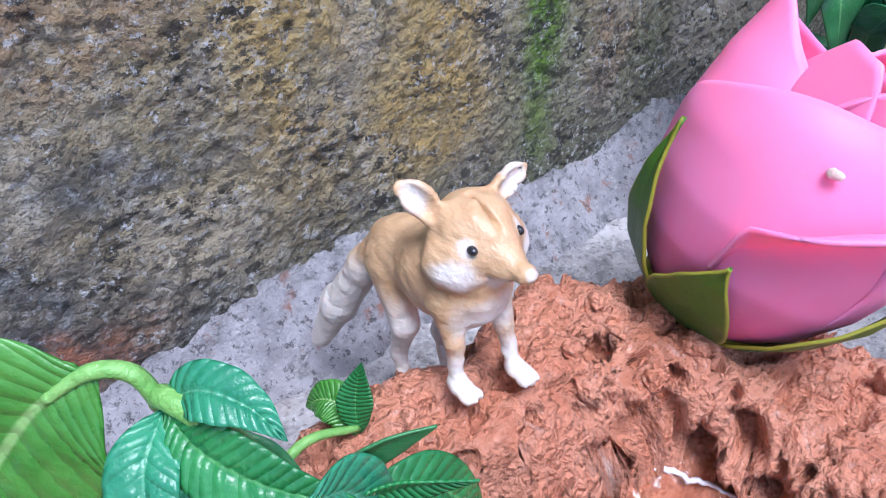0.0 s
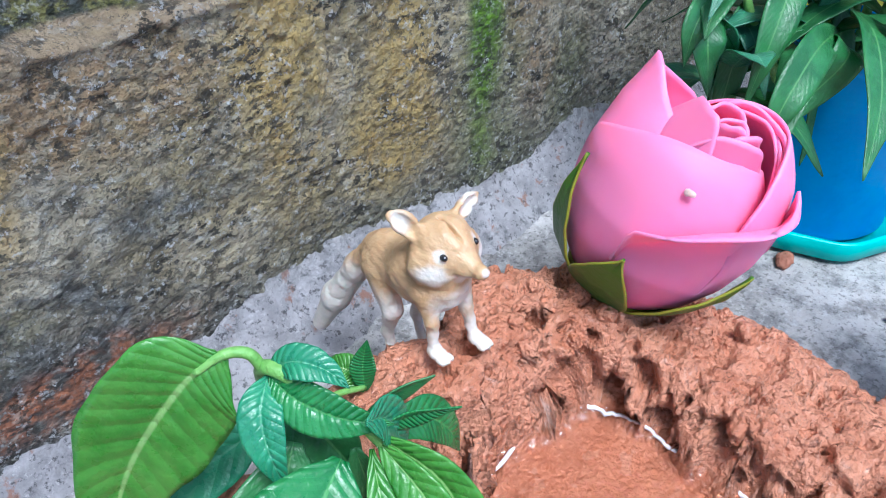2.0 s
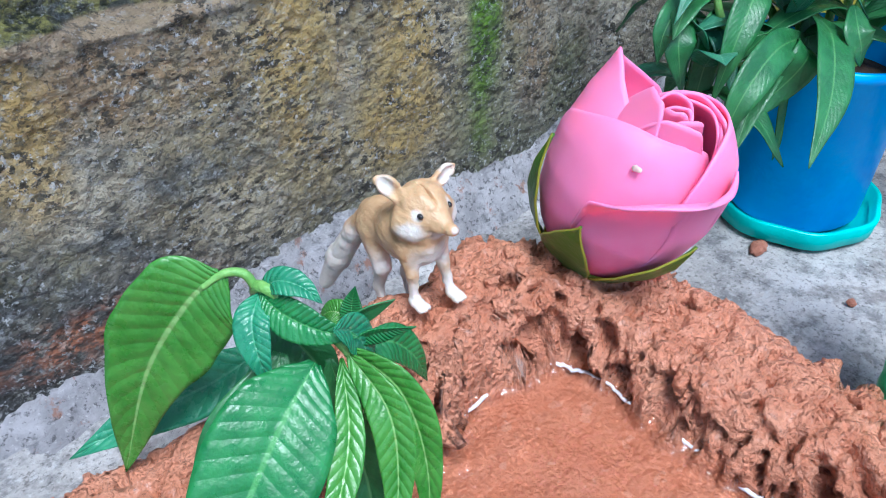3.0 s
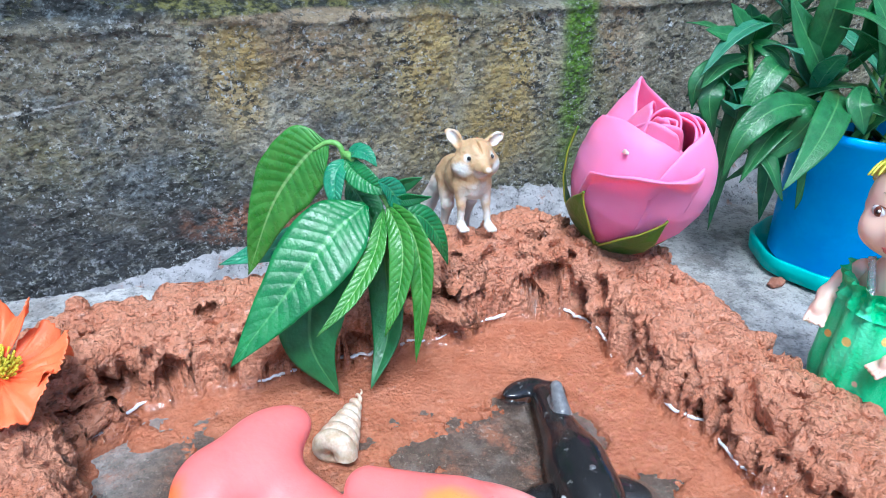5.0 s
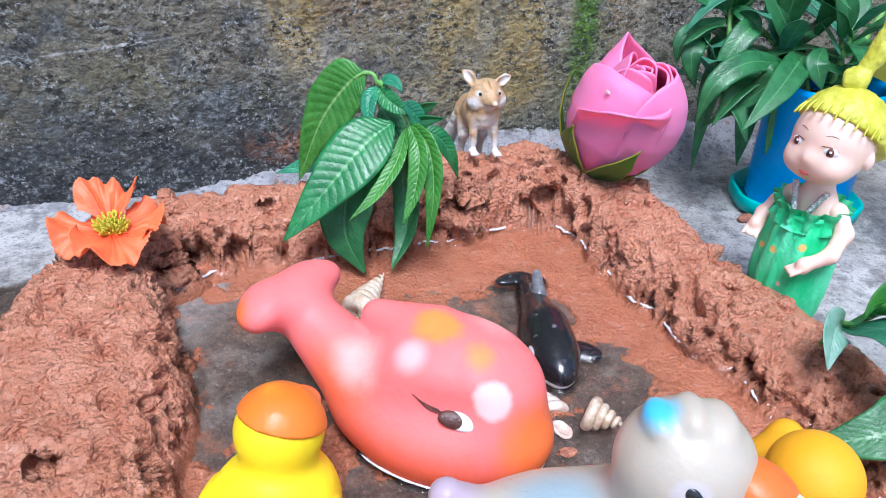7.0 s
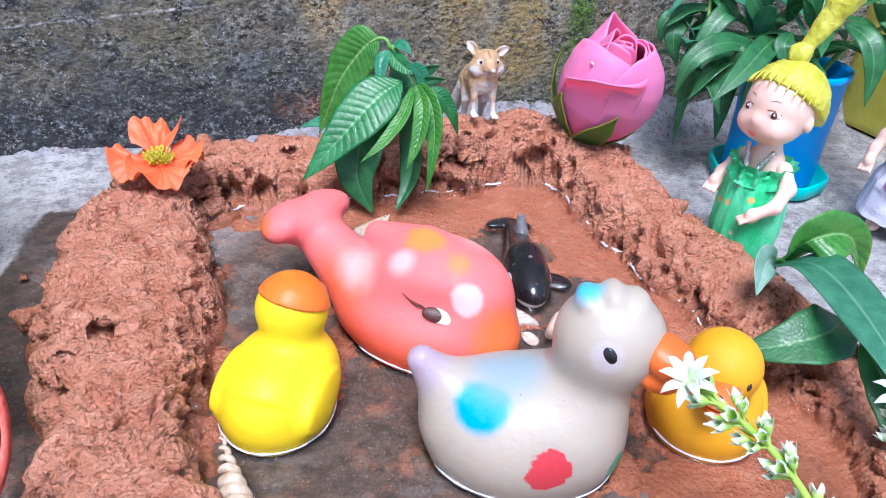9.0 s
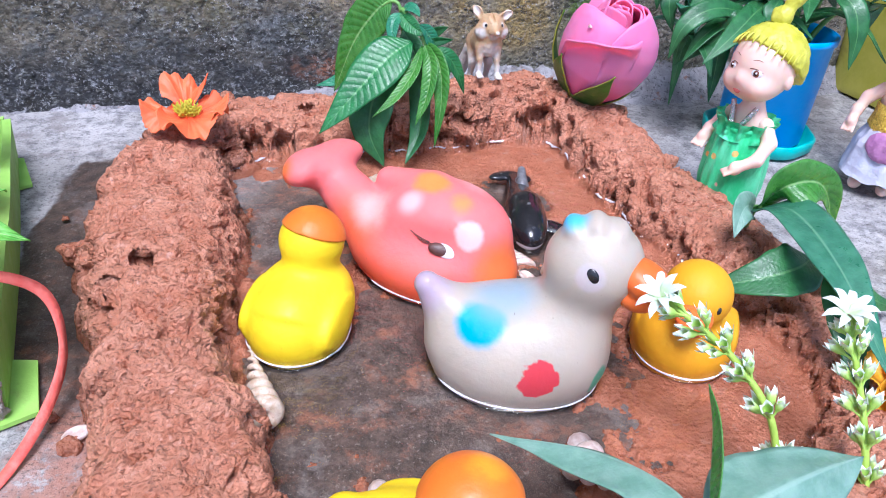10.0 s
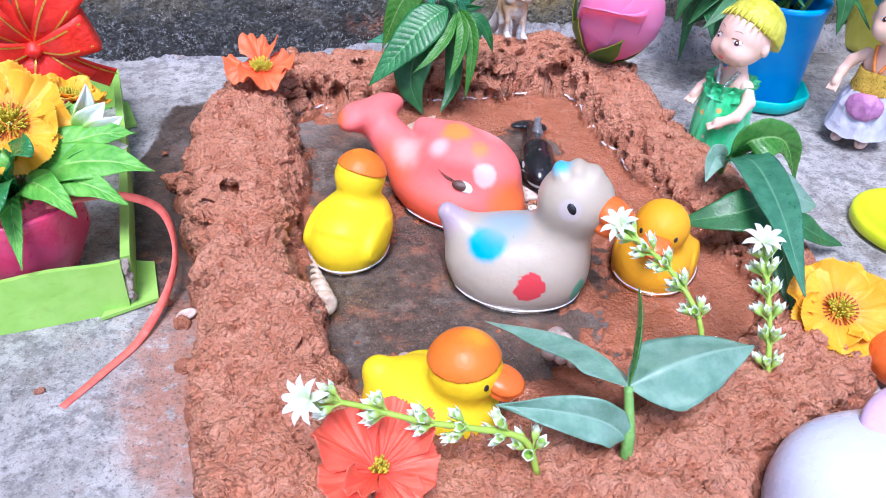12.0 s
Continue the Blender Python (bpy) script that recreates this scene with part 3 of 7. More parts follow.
def crumble(x, y, z):
    """Relief of the heaped clay along its normal: lumps, crumbs and torn hollows."""
    wx, wy, wz = (0.0022 * fbm(x, y, z, 0.004, 2, k) for k in (91, 92, 93))
    big = 0.001 * fbm(x, y, z, 0.02, 2, 60)
    level = 2.6 * fbm(x + wx, y + wy, z + wz, 0.0085, 3, 61, 0.6)
    flakes = 0.0008 * (np.floor(level) + smooth(0.3, 0.75, level - np.floor(level)))
    torn = 0.0013 * (cells(x + wx, y + wy, z + wz, 0.0048, 1) - 0.55)
    crumbs = 0.0011 * (0.5 - cells(x + wy, y + wz, z + wx, 0.0029, 2))
    fine = 0.0005 * (0.5 - cells(x, y, z, 0.0015, 3)) + 0.0004 * fbm(x, y, z, 0.0017, 1, 68)
    calm = smooth(-0.35, 0.3, fbm(x, y, z, 0.02, 3, 75))
    patch = smooth(-0.25, 0.25, fbm(x, y, z, 0.013, 2, 77))
    nick = 0.0021 * smooth(0.3, 0.46, fbm(x * 0.7 + wx, y * 1.15 + wy, z + wz, 0.0046, 2, 72))
    pits = 0.0042 * smooth(0.4, 0.24, cells(x * 0.66 + 0.4 * wx, y * 1.25 + 0.4 * wy, z + 0.4 * wz, 0.0052, 5)) * (0.25 + 0.75 * patch)
    hollow = 0.005 * smooth(0.54, 0.68, fbm(x, y, z, 0.01, 2, 70))
    return big + (flakes + torn + crumbs + fine) * (0.3 + 0.36 * calm) - nick - pits - hollow


MD = crumble(MX, MY, MH) * (1 + 1.1 * (1 - NZ)) * smooth(0.0, 0.01, MH) * smooth(1.0, 0.95, MS)
JX, JY, MH = MX + NX * MD, MY + NY * MD, MH + NZ * MD
quads = sheet(len(mx), len(my))
keep = (MH.ravel()[quads] > -0.0025).any(1)
quads = quads[keep]
used, flat = np.unique(quads, return_inverse=True)
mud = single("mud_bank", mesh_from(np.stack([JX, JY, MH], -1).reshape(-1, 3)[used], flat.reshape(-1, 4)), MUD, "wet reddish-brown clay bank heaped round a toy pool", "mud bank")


# ---- toy materials ----
def vinyl(name, base, spots, rough=0.32, sub=0.15, worn=0.0, coat=0.0):
    """Soft vinyl with soft-edged patches of colour: (place, inner and outer radius, colour, stretch, wobble)."""
    n = Nodes(name)
    c = n.mix(n.step(n.noise(0.02, 3.0), 0.3, 0.7, 0.0, 0.35), base, tuple(v * 0.82 for v in base))
    for at, r0, r1, colour, stretch, wobble in spots:
        c = n.mix(n.near(at, r0, r1, stretch, wobble), c, colour)
    c = n.mix(n.step(n.noise(0.0016, 5.0, 0.7, seed=5.0), 0.66, 0.72, 0.0, 0.35 + worn), c, (0.14, 0.09, 0.06))
    n.set(Base_Color=c, Roughness=n.step(n.noise(0.006, 4.0), 0.3, 0.7, rough * 0.8, rough * 1.25), Coat_Weight=coat, Coat_Roughness=0.2, Specular_IOR_Level=0.4)
    n.set(Subsurface_Weight=sub, Subsurface_Radius=(1.0, 0.45, 0.25), Subsurface_Scale=0.004)
    n.set(Normal=n.bump(n.noise(0.0035, 5.0), 0.00025))
    return n.m


YELLOW = vinyl("yellow_vinyl", (0.94, 0.68, 0.005), [], 0.55)
FORMS = []
AMBER = vinyl("amber_vinyl", (0.88, 0.42, 0.01), [], 0.55)
# the yellower spot paints a highlight on top of the cap
ORANGE = vinyl("orange_vinyl", (0.82, 0.2, 0.02), [((0.012, 0.004, 0.05), 0.002, 0.008, (0.9, 0.36, 0.02), (1, 1, 1), 0.006)], 0.42)
BILL_ORANGE = vinyl("orange_bill", (0.85, 0.17, 0.03), [])
BLACK = plain("black_gloss", (0.012, 0.012, 0.014), (0.02, 0.02, 0.024), 0.003, 0.25, coat=0.3)
WHITE = plain("white_paint", (0.82, 0.82, 0.84), (0.72, 0.72, 0.74), 0.003, 0.4)


def duck(name, label, body, cap_material, bill, place, yaw, bill_label="", size=1.0, capped=True, lean=-0.12, tail=1.0):
    ob = thing(name, label, "rubber duck", place, (0, 0, yaw), "rubber bath ducks")
    s = size
    form = blend([ell((-0.003 * s, 0, 0.0108 * s), (0.0235 * s, 0.0195 * s, 0.0192 * s)), cap((-0.013 * s, 0, 0.0175 * s), (-0.0215 * s * (0.6 + 0.4 * tail), 0, (0.0135 + 0.01 * tail) * s), 0.0095 * s, 0.0056 * s),
                  ell((0.008 * s, 0, 0.016 * s), (0.016 * s, 0.017 * s, 0.016 * s)), ell((0.0105 * s, 0, 0.0385 * s), (0.0128 * s, 0.0125 * s, 0.0125 * s))], 0.006 * s)
    for side in (-1, 1):
        form = blend([form, ell((-0.007 * s, side * 0.0172 * s, 0.016 * s), (0.0115 * s, 0.0018 * s, 0.0062 * s), (0, -18, 0))], 0.005 * s)
    form = both(form, above((0, 0, 0.0012 * s), (0, 0, 1)))
    FORMS.append((form, ob.matrix_basis.copy()))
    part("body", solid_mesh(form, (-0.032 * s, -0.024 * s, -0.002), (0.03 * s, 0.024 * s, 0.054 * s), 0.0011), body, ob)
    if capped:
        shell = ell((0.0103 * s, 0, 0.0388 * s), (0.01345 * s, 0.0132 * s, 0.0131 * s))
        shell = both(shell, above((0.0103 * s, 0, 0.0428 * s), (lean, -lean * 0.4 if lean > 0 else 0, 1)))
        part("cap", solid_mesh(shell, (-0.006 * s, -0.016 * s, 0.034 * s), (0.028 * s, 0.016 * s, 0.056 * s), 0.0005), cap_material, ob, "glossy orange painted cap")
    beak = carve(blend([ell((0.0242 * s, 0, 0.0372 * s), (0.0078 * s, 0.0066 * s, 0.0036 * s), (0, 16, 0)), ell((0.0232 * s, 0, 0.034 * s), (0.0062 * s, 0.0058 * s, 0.0028 * s), (0, 20, 0))], 0.0012 * s), ell((0.031 * s, 0, 0.0355 * s), (0.006 * s, 0.008 * s, 0.0004 * s)), 0.0008)
    part("bill", solid_mesh(beak, (0.014 * s, -0.009 * s, 0.029 * s), (0.036 * s, 0.009 * s, 0.044 * s), 0.0006), bill, ob, bill_label)
    for side in (-1, 1):
        eye = ell((0.0198 * s, side * 0.0075 * s, 0.0395 * s), (0.0013 * s, 0.0011 * s, 0.0017 * s))
        part("eye", solid_mesh(eye, (0.0175 * s, side * 0.0075 * s - 0.002, 0.0365 * s), (0.022 * s, side * 0.0075 * s + 0.002, 0.0425 * s), 0.0004), BLACK, ob, "small black painted eye")
    return ob


duck("rubber_duck", "yellow rubber duck with an orange cap, floating beside the mud bank", YELLOW, ORANGE, BILL_ORANGE, (0.0262, -0.0622, 0.0015), 60, size=0.87, lean=0.4, tail=0.2)
duck("rubber_duck", "yellow rubber duck with orange cap behind a white flower spike", YELLOW, ORANGE, BILL_ORANGE, (0.0435, -0.1665, 0.0012), -30, size=0.93)
duck("rubber_duck", "amber rubber duck with an orange bill, floating under the flower spike", AMBER, ORANGE, BILL_ORANGE, (0.1555, -0.093, -0.002), -124, capped=False, size=0.9)

# white duck
PEARL = vinyl("cream_vinyl", (0.52, 0.45, 0.365), [((-0.0115, -0.0125, 0.0315), 0.0062, 0.0098, (0.0, 0.36, 0.78), (1, 1, 1), 0.003), ((-0.004, 0.0, 0.033), 0.004, 0.016, (0.33, 0.42, 0.47), (1, 1, 1), 0.0),
              ((-0.03, 0.0, 0.033), 0.004, 0.013, (0.45, 0.35, 0.43), (1, 1, 1), 0.0), ((0.008, -0.0225, 0.0185), 0.0058, 0.0066, (0.66, 0.06, 0.08), (1, 1, 1.1), 0.008), ((0.0265, -0.011, 0.013), 0.0035, 0.005, (0.08, 0.4, 0.24), (1, 1, 0.8), 0.003),
              ((0.0125, 0.0, 0.0625), 0.002, 0.0065, (0.1, 0.5, 0.75), (1, 1, 1), 0.003), ((0.0185, -0.0128, 0.0515), 0.0036, 0.0052, (0.55, 0.48, 0.47), (1, 1, 1), 0.0)], 0.38, 0.25, 0.15)
ob = thing("rubber_duck", "cream rubber duck with blue, red and green patches", "rubber duck", (0.0908, -0.0935, 0.0), (0, 0, -20), "rubber bath ducks")
form = blend([ell((0.001, 0, 0.0132), (0.029, 0.023, 0.0212)), cap((-0.018, 0, 0.022), (-0.029, 0, 0.034), 0.011, 0.0042), ell((0.013, 0, 0.019), (0.017, 0.0185, 0.018)), cap((0.017, 0, 0.028), (0.0205, 0, 0.046), 0.0112, 0.0122), ell((0.021, 0, 0.0498), (0.0142, 0.0132, 0.0128))], 0.007)
for n, (x, z) in enumerate(((0.013, 0.0608), (0.0195, 0.0628), (0.026, 0.0608))):
    form = blend([form, ell((x, 0, z), (0.003, 0.0055, 0.0026))], 0.003)
form = both(form, above((0, 0, 0.0015), (0, 0, 1)))
FORMS.append((form, ob.matrix_basis.copy()))
part("body", solid_mesh(form, (-0.036, -0.028, 0), (0.037, 0.028, 0.069), 0.0012), PEARL, ob)
beak = carve(blend([ell((0.0355, 0, 0.0465), (0.0088, 0.0072, 0.0052), (0, 22, 0)), ell((0.034, 0, 0.0405), (0.0068, 0.0064, 0.0042), (0, 10, 0))], 0.002), ell((0.044, 0, 0.0428), (0.008, 0.008, 0.0004)), 0.001)
HEAD_ROUND = Matrix.Translation((0.021, 0, 0.0024)) @ Matrix.Rotation(radians(-26), 4, "Z") @ Matrix.Translation((-0.0195, 0, 0))
part("bill", solid_mesh(beak, (0.025, -0.009, 0.034), (0.048, 0.009, 0.053), 0.0007), BILL_ORANGE, ob, "matt orange bill").matrix_local = HEAD_ROUND
for side in (-1, 1):
    eye = ell((0.0225, side * 0.0124, 0.049), (0.003, 0.0013, 0.0032))
    part("eye", solid_mesh(eye, (0.018, side * 0.0124 - 0.002, 0.0445), (0.027, side * 0.0124 + 0.002, 0.0535), 0.0005), BLACK, ob, "round dark navy painted eye").matrix_local = HEAD_ROUND

# pink whale
WHALE = vinyl("pink_vinyl", (0.9, 0.2, 0.19), [((0.002, 0, -0.006), 0.017, 0.032, (0.92, 0.13, 0.04), (0.5, 0.6, 1), 0.004), ((-0.028, -0.012, 0.022), 0.003, 0.022, (0.9, 0.15, 0.06), (1, 1, 1), 0.0), ((-0.06, -0.006, 0.036), 0.003, 0.009, (0.92, 0.18, 0.04), (1, 1, 1), 0.003),
              ((0.0, 0.004, 0.0435), 0.0035, 0.0078, (0.9, 0.27, 0.06), (0.8, 1.0, 1), 0.004), ((-0.004, -0.006, 0.039), 0.0015, 0.007, (0.94, 0.45, 0.44), (1, 1, 1), 0.0), ((0.0215, -0.0095, 0.0335), 0.0046, 0.0068, (0.93, 0.52, 0.5), (1, 1, 1), 0.003), ((0.014, -0.001, 0.0395), 0.0015, 0.006, (0.92, 0.27, 0.08), (1, 1, 1), 0.004),
              ((0.034, -0.004, 0.018), 0.006, 0.017, (0.95, 0.2, 0.05), (1, 1, 1), 0.004), ((-0.02, -0.004, 0.03), 0.002, 0.012, (0.95, 0.42, 0.38), (1, 1, 1), 0.004), ((0.012, 0.014, 0.036), 0.002, 0.011, (0.94, 0.4, 0.38), (1, 1, 1), 0.004)], 0.58, 0.25)
ob = thing("toy_whale", "pink and orange vinyl toy whale lying in the pool", "toy whale", (0.0742, -0.0372, 0.0), (0, 0, -38))
form = blend([ell((0.004, 0.003, 0.0125), (0.0325, 0.0225, 0.0185)), ell((0.0055, 0.0055, 0.0255), (0.0265, 0.0195, 0.0178)), cap((-0.018, 0.002, 0.016), (-0.043, 0.0095, 0.03), 0.0132, 0.0088)], 0.006)
form = blend([form, ell((-0.0535, 0.002, 0.0355), (0.0082, 0.0105, 0.006), (0, -25, 22)), ell((-0.0482, 0.0205, 0.035), (0.0082, 0.0105, 0.006), (0, -25, -28)), ell((-0.0495, 0.0115, 0.0338), (0.009, 0.011, 0.0055), (0, -25, 0))], 0.006)
form = blend([form, cap((-0.002, 0.0095, 0.0355), (-0.021, 0.0125, 0.0345), 0.0085, 0.0052)], 0.003)
form = carve(form, cap((-0.016, -0.0215, 0.0285), (0.013, -0.0165, 0.0295), 0.0048, 0.0042), 0.009)
form = both(form, above((0, 0, 0.001), (0, 0, 1)))
FORMS.append((form, ob.matrix_basis.copy()))
part("body", solid_mesh(form, (-0.066, -0.03, -0.001), (0.04, 0.036, 0.052), 0.0013), WHALE, ob)


def on_side(f, x, z, side=-1, far=0.05):
    """The y at which the form's side lies at x, z."""
    ys = np.linspace(0, far, 400) * side
    d = f(np.stack([0 * ys + x, ys, 0 * ys + z], -1))
    return ys[np.argmax(d > 0)]


EZ = 0.0262
ye = on_side(form, 0.0132, EZ)
BROWN = plain("dark_brown_paint", (0.07, 0.025, 0.02), (0.1, 0.04, 0.03), 0.002, 0.35)
part("eye_white", solid_mesh(ell((0.0138, ye + 0.0003, EZ - 0.0002), (0.0055, 0.0012, 0.0029), (-40, 8, 14)), (0.0055, ye - 0.004, EZ - 0.006), (0.0222, ye + 0.005, EZ + 0.006), 0.0005), WHITE, ob, "white painted eye rim")
part("eye", solid_mesh(ell((0.0118, ye - 0.0004, EZ), (0.0048, 0.0012, 0.0025), (-40, 8, 14)), (0.0055, ye - 0.004, EZ - 0.005), (0.0185, ye + 0.004, EZ + 0.005), 0.0004), BROWN, ob, "dark brown painted eye")
for k in range(3):
    a = (0.0085 - 0.0007 * k, on_side(form, 0.0085, EZ + 0.001) - 0.0001, EZ + 0.001 + 0.0004 * k)
    b = (0.0025 - 0.0016 * k, on_side(form, 0.0025 - 0.0016 * k, EZ + 0.002 + 0.0012 * k) - 0.0001, EZ + 0.002 + 0.0012 * k)
    v, f = tube_mesh([a, ((a[0] + b[0]) / 2, (a[1] + b[1]) / 2 - 0.0006, (a[2] + b[2]) / 2), b], [0.00018, 0.00016, 0.0001], 5, 3)
    part("eyelash", mesh_from(v, f), BROWN, ob)

# orca
ORCA = Nodes("orca_plastic")
c = ORCA.mix(ORCA.noise(0.004), (0.008, 0.008, 0.01), (0.018, 0.018, 0.022))
for at, st in (((0.016, -0.0062, 0.0105), (1, 1.2, 2.0)), ((0.016, 0.0062, 0.0105), (1, 1.2, 2.0))):
    c = ORCA.mix(ORCA.near(at, 0.0032, 0.0036, st, 0.0005, 0.003), c, (0.8, 0.82, 0.86))
c = ORCA.mix(ORCA.near((0.027, 0, 0.0062), 0.0042, 0.0047, (1.0, 0.7, 2.6), 0.001, 0.003), c, (0.75, 0.78, 0.85))
c = ORCA.mix(ORCA.calc("MULTIPLY", ORCA.step(ORCA.noise(0.003, 5.0, 0.7, seed=3.0), 0.6, 0.68), 0.45), c, (0.28, 0.27, 0.26))
ORCA.set(Base_Color=c, Roughness=0.22, Coat_Weight=0.4, Normal=ORCA.bump(ORCA.noise(0.003), 0.0001))
GREY = plain("grey_translucent_plastic", (0.1, 0.1, 0.11), (0.2, 0.2, 0.21), 0.003, 0.3, coat=0.3)
ob = thing("toy_orca", "small black plastic orca with white eye patches in the pool", "toy orca", (0.1285, -0.0012, 0.001), (0, 0, -103))
form = blend([ell((0.011, 0, 0.0085), (0.0195, 0.0088, 0.0085)), cap((0.0, 0, 0.008), (-0.03, 0, 0.006), 0.0074, 0.0036)], 0.005)
form = blend([form, ell((-0.0345, -0.0055, 0.0062), (0.0036, 0.0075, 0.0017), (0, 0, 24)), ell((-0.0335, 0.0035, 0.0058), (0.0036, 0.0045, 0.0017), (0, 0, -24))], 0.002)
for side in (-1, 1):
    form = blend([form, ell((0.009, side * 0.012, 0.0045), (0.0042, 0.0068, 0.0016), (0, 0, side * -32))], 0.0015)
FORMS.append((form, ob.matrix_basis.copy()))
part("body", solid_mesh(form, (-0.042, -0.021, -0.001), (0.034, 0.021, 0.019), 0.0008), ORCA.m, ob)
fin = blend([cap((-0.0165, 0.001, 0.011), (-0.0235, 0.001, 0.0152), 0.0028, 0.0018), ell((-0.02, 0.001, 0.0095), (0.0065, 0.0036, 0.0022))], 0.002)
part("dorsal_fin", solid_mesh(fin, (-0.03, -0.006, 0.005), (-0.01, 0.006, 0.02), 0.0006), GREY, ob, "worn grey dorsal fin")
part("blowhole", solid_mesh(ell((0.011, 0, 0.0169), (0.0009, 0.0009, 0.0004)), (0.0095, -0.0015, 0.016), (0.0125, 0.0015, 0.018), 0.0003), GREY, ob)

# fox figurine: one plain form, facing +x, its front paws at the origin
FOX = Nodes("painted_fox")
z = FOX.axis("Z")
tan = FOX.mix(FOX.noise(0.003, 5.0, 0.7), (0.43, 0.26, 0.125), (0.61, 0.41, 0.235))
pale = FOX.mix(FOX.noise(0.002, 5.0, 0.7, seed=2.0), (0.56, 0.5, 0.44), (0.76, 0.72, 0.67))
c = FOX.mix(FOX.step(FOX.calc("MULTIPLY_ADD", FOX.noise(0.004, 4.0, seed=4.0), 0.006, z), 0.007, 0.0135), pale, tan)
c = FOX.mix(FOX.near((-0.04, -0.003, -0.012), 0.009, 0.017, (1, 1, 1), 0.006, 0.006), c, pale)
c = FOX.mix(FOX.near((-0.003, 0.0005, 0.013), 0.0025, 0.0058, (0.8, 0.8, 0.8), 0.004, 0.004), c, pale)
# cheeks, eye rings, jaw, muzzle stripe, ears
for side in (-1, 1):
    c = FOX.mix(FOX.near((-0.0025, 0.0005 + side * 0.0065, 0.0225), 0.0014, 0.0038, (0.75, 0.8, 1.1), 0.003, 0.003), c, pale)
    c = FOX.mix(FOX.near((-0.0022, 0.0004 + side * 0.0045, 0.0268), 0.0008, 0.0019, (1, 1, 1), 0.001, 0.002), c, pale)
c = FOX.mix(FOX.near((0.003, 0.0005, 0.0215), 0.0018, 0.0034, (0.6, 0.7, 1.2), 0.001, 0.003), c, pale)
c = FOX.mix(FOX.near((0.0062, 0.0006, 0.0252), 0.0006, 0.0014, (1, 1, 1), 0.0006, 0.002), c, (0.66, 0.58, 0.52))
c = FOX.mix(FOX.near((-0.0115, -0.0062, 0.0312), 0.0008, 0.0026, (0.8, 1, 0.7), 0.001, 0.003), c, pale)
c = FOX.mix(FOX.near((-0.0085, 0.0092, 0.0302), 0.0012, 0.003, (0.8, 1, 0.7), 0.001, 0.003), c, pale)
fur = FOX.calc("ADD", FOX.noise(0.0011, 4.0, 0.6, stretch=(0.45, 1, 1)), FOX.noise(0.004, 3.0))
FOX.set(Base_Color=c, Roughness=0.42, Normal=FOX.bump(fur, 0.0003), Subsurface_Weight=0.1, Subsurface_Scale=0.002)


def pod(base, tip, wide, deep, out):
    """A pointed ear from base to tip, hollow on the side that looks along out."""
    base, tip, out = (np.array(v, float) for v in (base, tip, out))
    u = (tip - base) / np.linalg.norm(tip - base)
    w = np.cross(u, out)
    w /= np.linalg.norm(w)
    n = np.cross(w, u)
    mid, half = base * 0.55 + tip * 0.45, np.linalg.norm(tip - base) * 0.62

    def body(k, shift, d):
        def f(p):
            q = p - mid - n * shift
            q = np.stack([q @ u / half, np.abs(q @ w) / (wide * k), q @ n / d], -1)
            q[..., 1] = q[..., 1] + 0.35 * np.clip(q[..., 0], 0, 1) ** 2
            return (np.sqrt((q**2).sum(-1)) - 1) * min(wide * k, d)

        return f

    return carve(body(1.0, 0.0, deep), body(0.72, deep * 0.75, deep), deep * 0.3)


neck = cap((-0.011, 0.0, 0.0165), (-0.0065, 0.0005, 0.0225), 0.0056, 0.0054)
form = blend([ell((-0.0105, 0, 0.0155), (0.0082, 0.006, 0.0072), (0, -12, 0)), ell((-0.0165, -0.0003, 0.0146), (0.0092, 0.0055, 0.006), (0, -6, 0)), ell((-0.0228, -0.0005, 0.0125), (0.0058, 0.0056, 0.0064)), neck, ell((-0.0045, 0.0004, 0.0165), (0.0038, 0.0048, 0.0058))], 0.004)
skull = blend([ell((-0.0068, 0.0008, 0.0257), (0.0062, 0.0062, 0.0056)), cap((-0.0036, 0.0006, 0.0242), (0.0042, 0.0006, 0.0244), 0.0052, 0.0014), ell((0.0051, 0.0006, 0.0247), (0.0008, 0.001, 0.0007))], 0.002)
for side in (-1, 1):
    skull = blend([skull, ell((-0.0052, 0.0007 + side * 0.0056, 0.0226), (0.0042, 0.0028, 0.0032), (side * 24, 14, side * -22))], 0.003)
skull = blend([skull, ell((-0.0035, 0.0007, 0.0287), (0.0034, 0.0026, 0.0011), (0, 16, 0))], 0.0015)
skull = carve(skull, ell((0.006, 0.0006, 0.0228), (0.0068, 0.006, 0.00024)), 0.0005)
skull = carve(skull, ell((-0.0035, 0.0006, 0.0302), (0.0062, 0.0003, 0.0012), (0, 14, 0)), 0.0004)
for base, tip, out in (((-0.0088, -0.0036, 0.0283), (-0.0132, -0.0078, 0.0338), (0.75, -0.45, 0.25)), ((-0.0082, 0.0054, 0.0283), (-0.0082, 0.0116, 0.0318), (0.8, 0.35, 0.3))):
    skull = blend([skull, pod(base, tip, 0.0023, 0.0013, out)], 0.0012)
form = blend([form, skull], 0.0022)
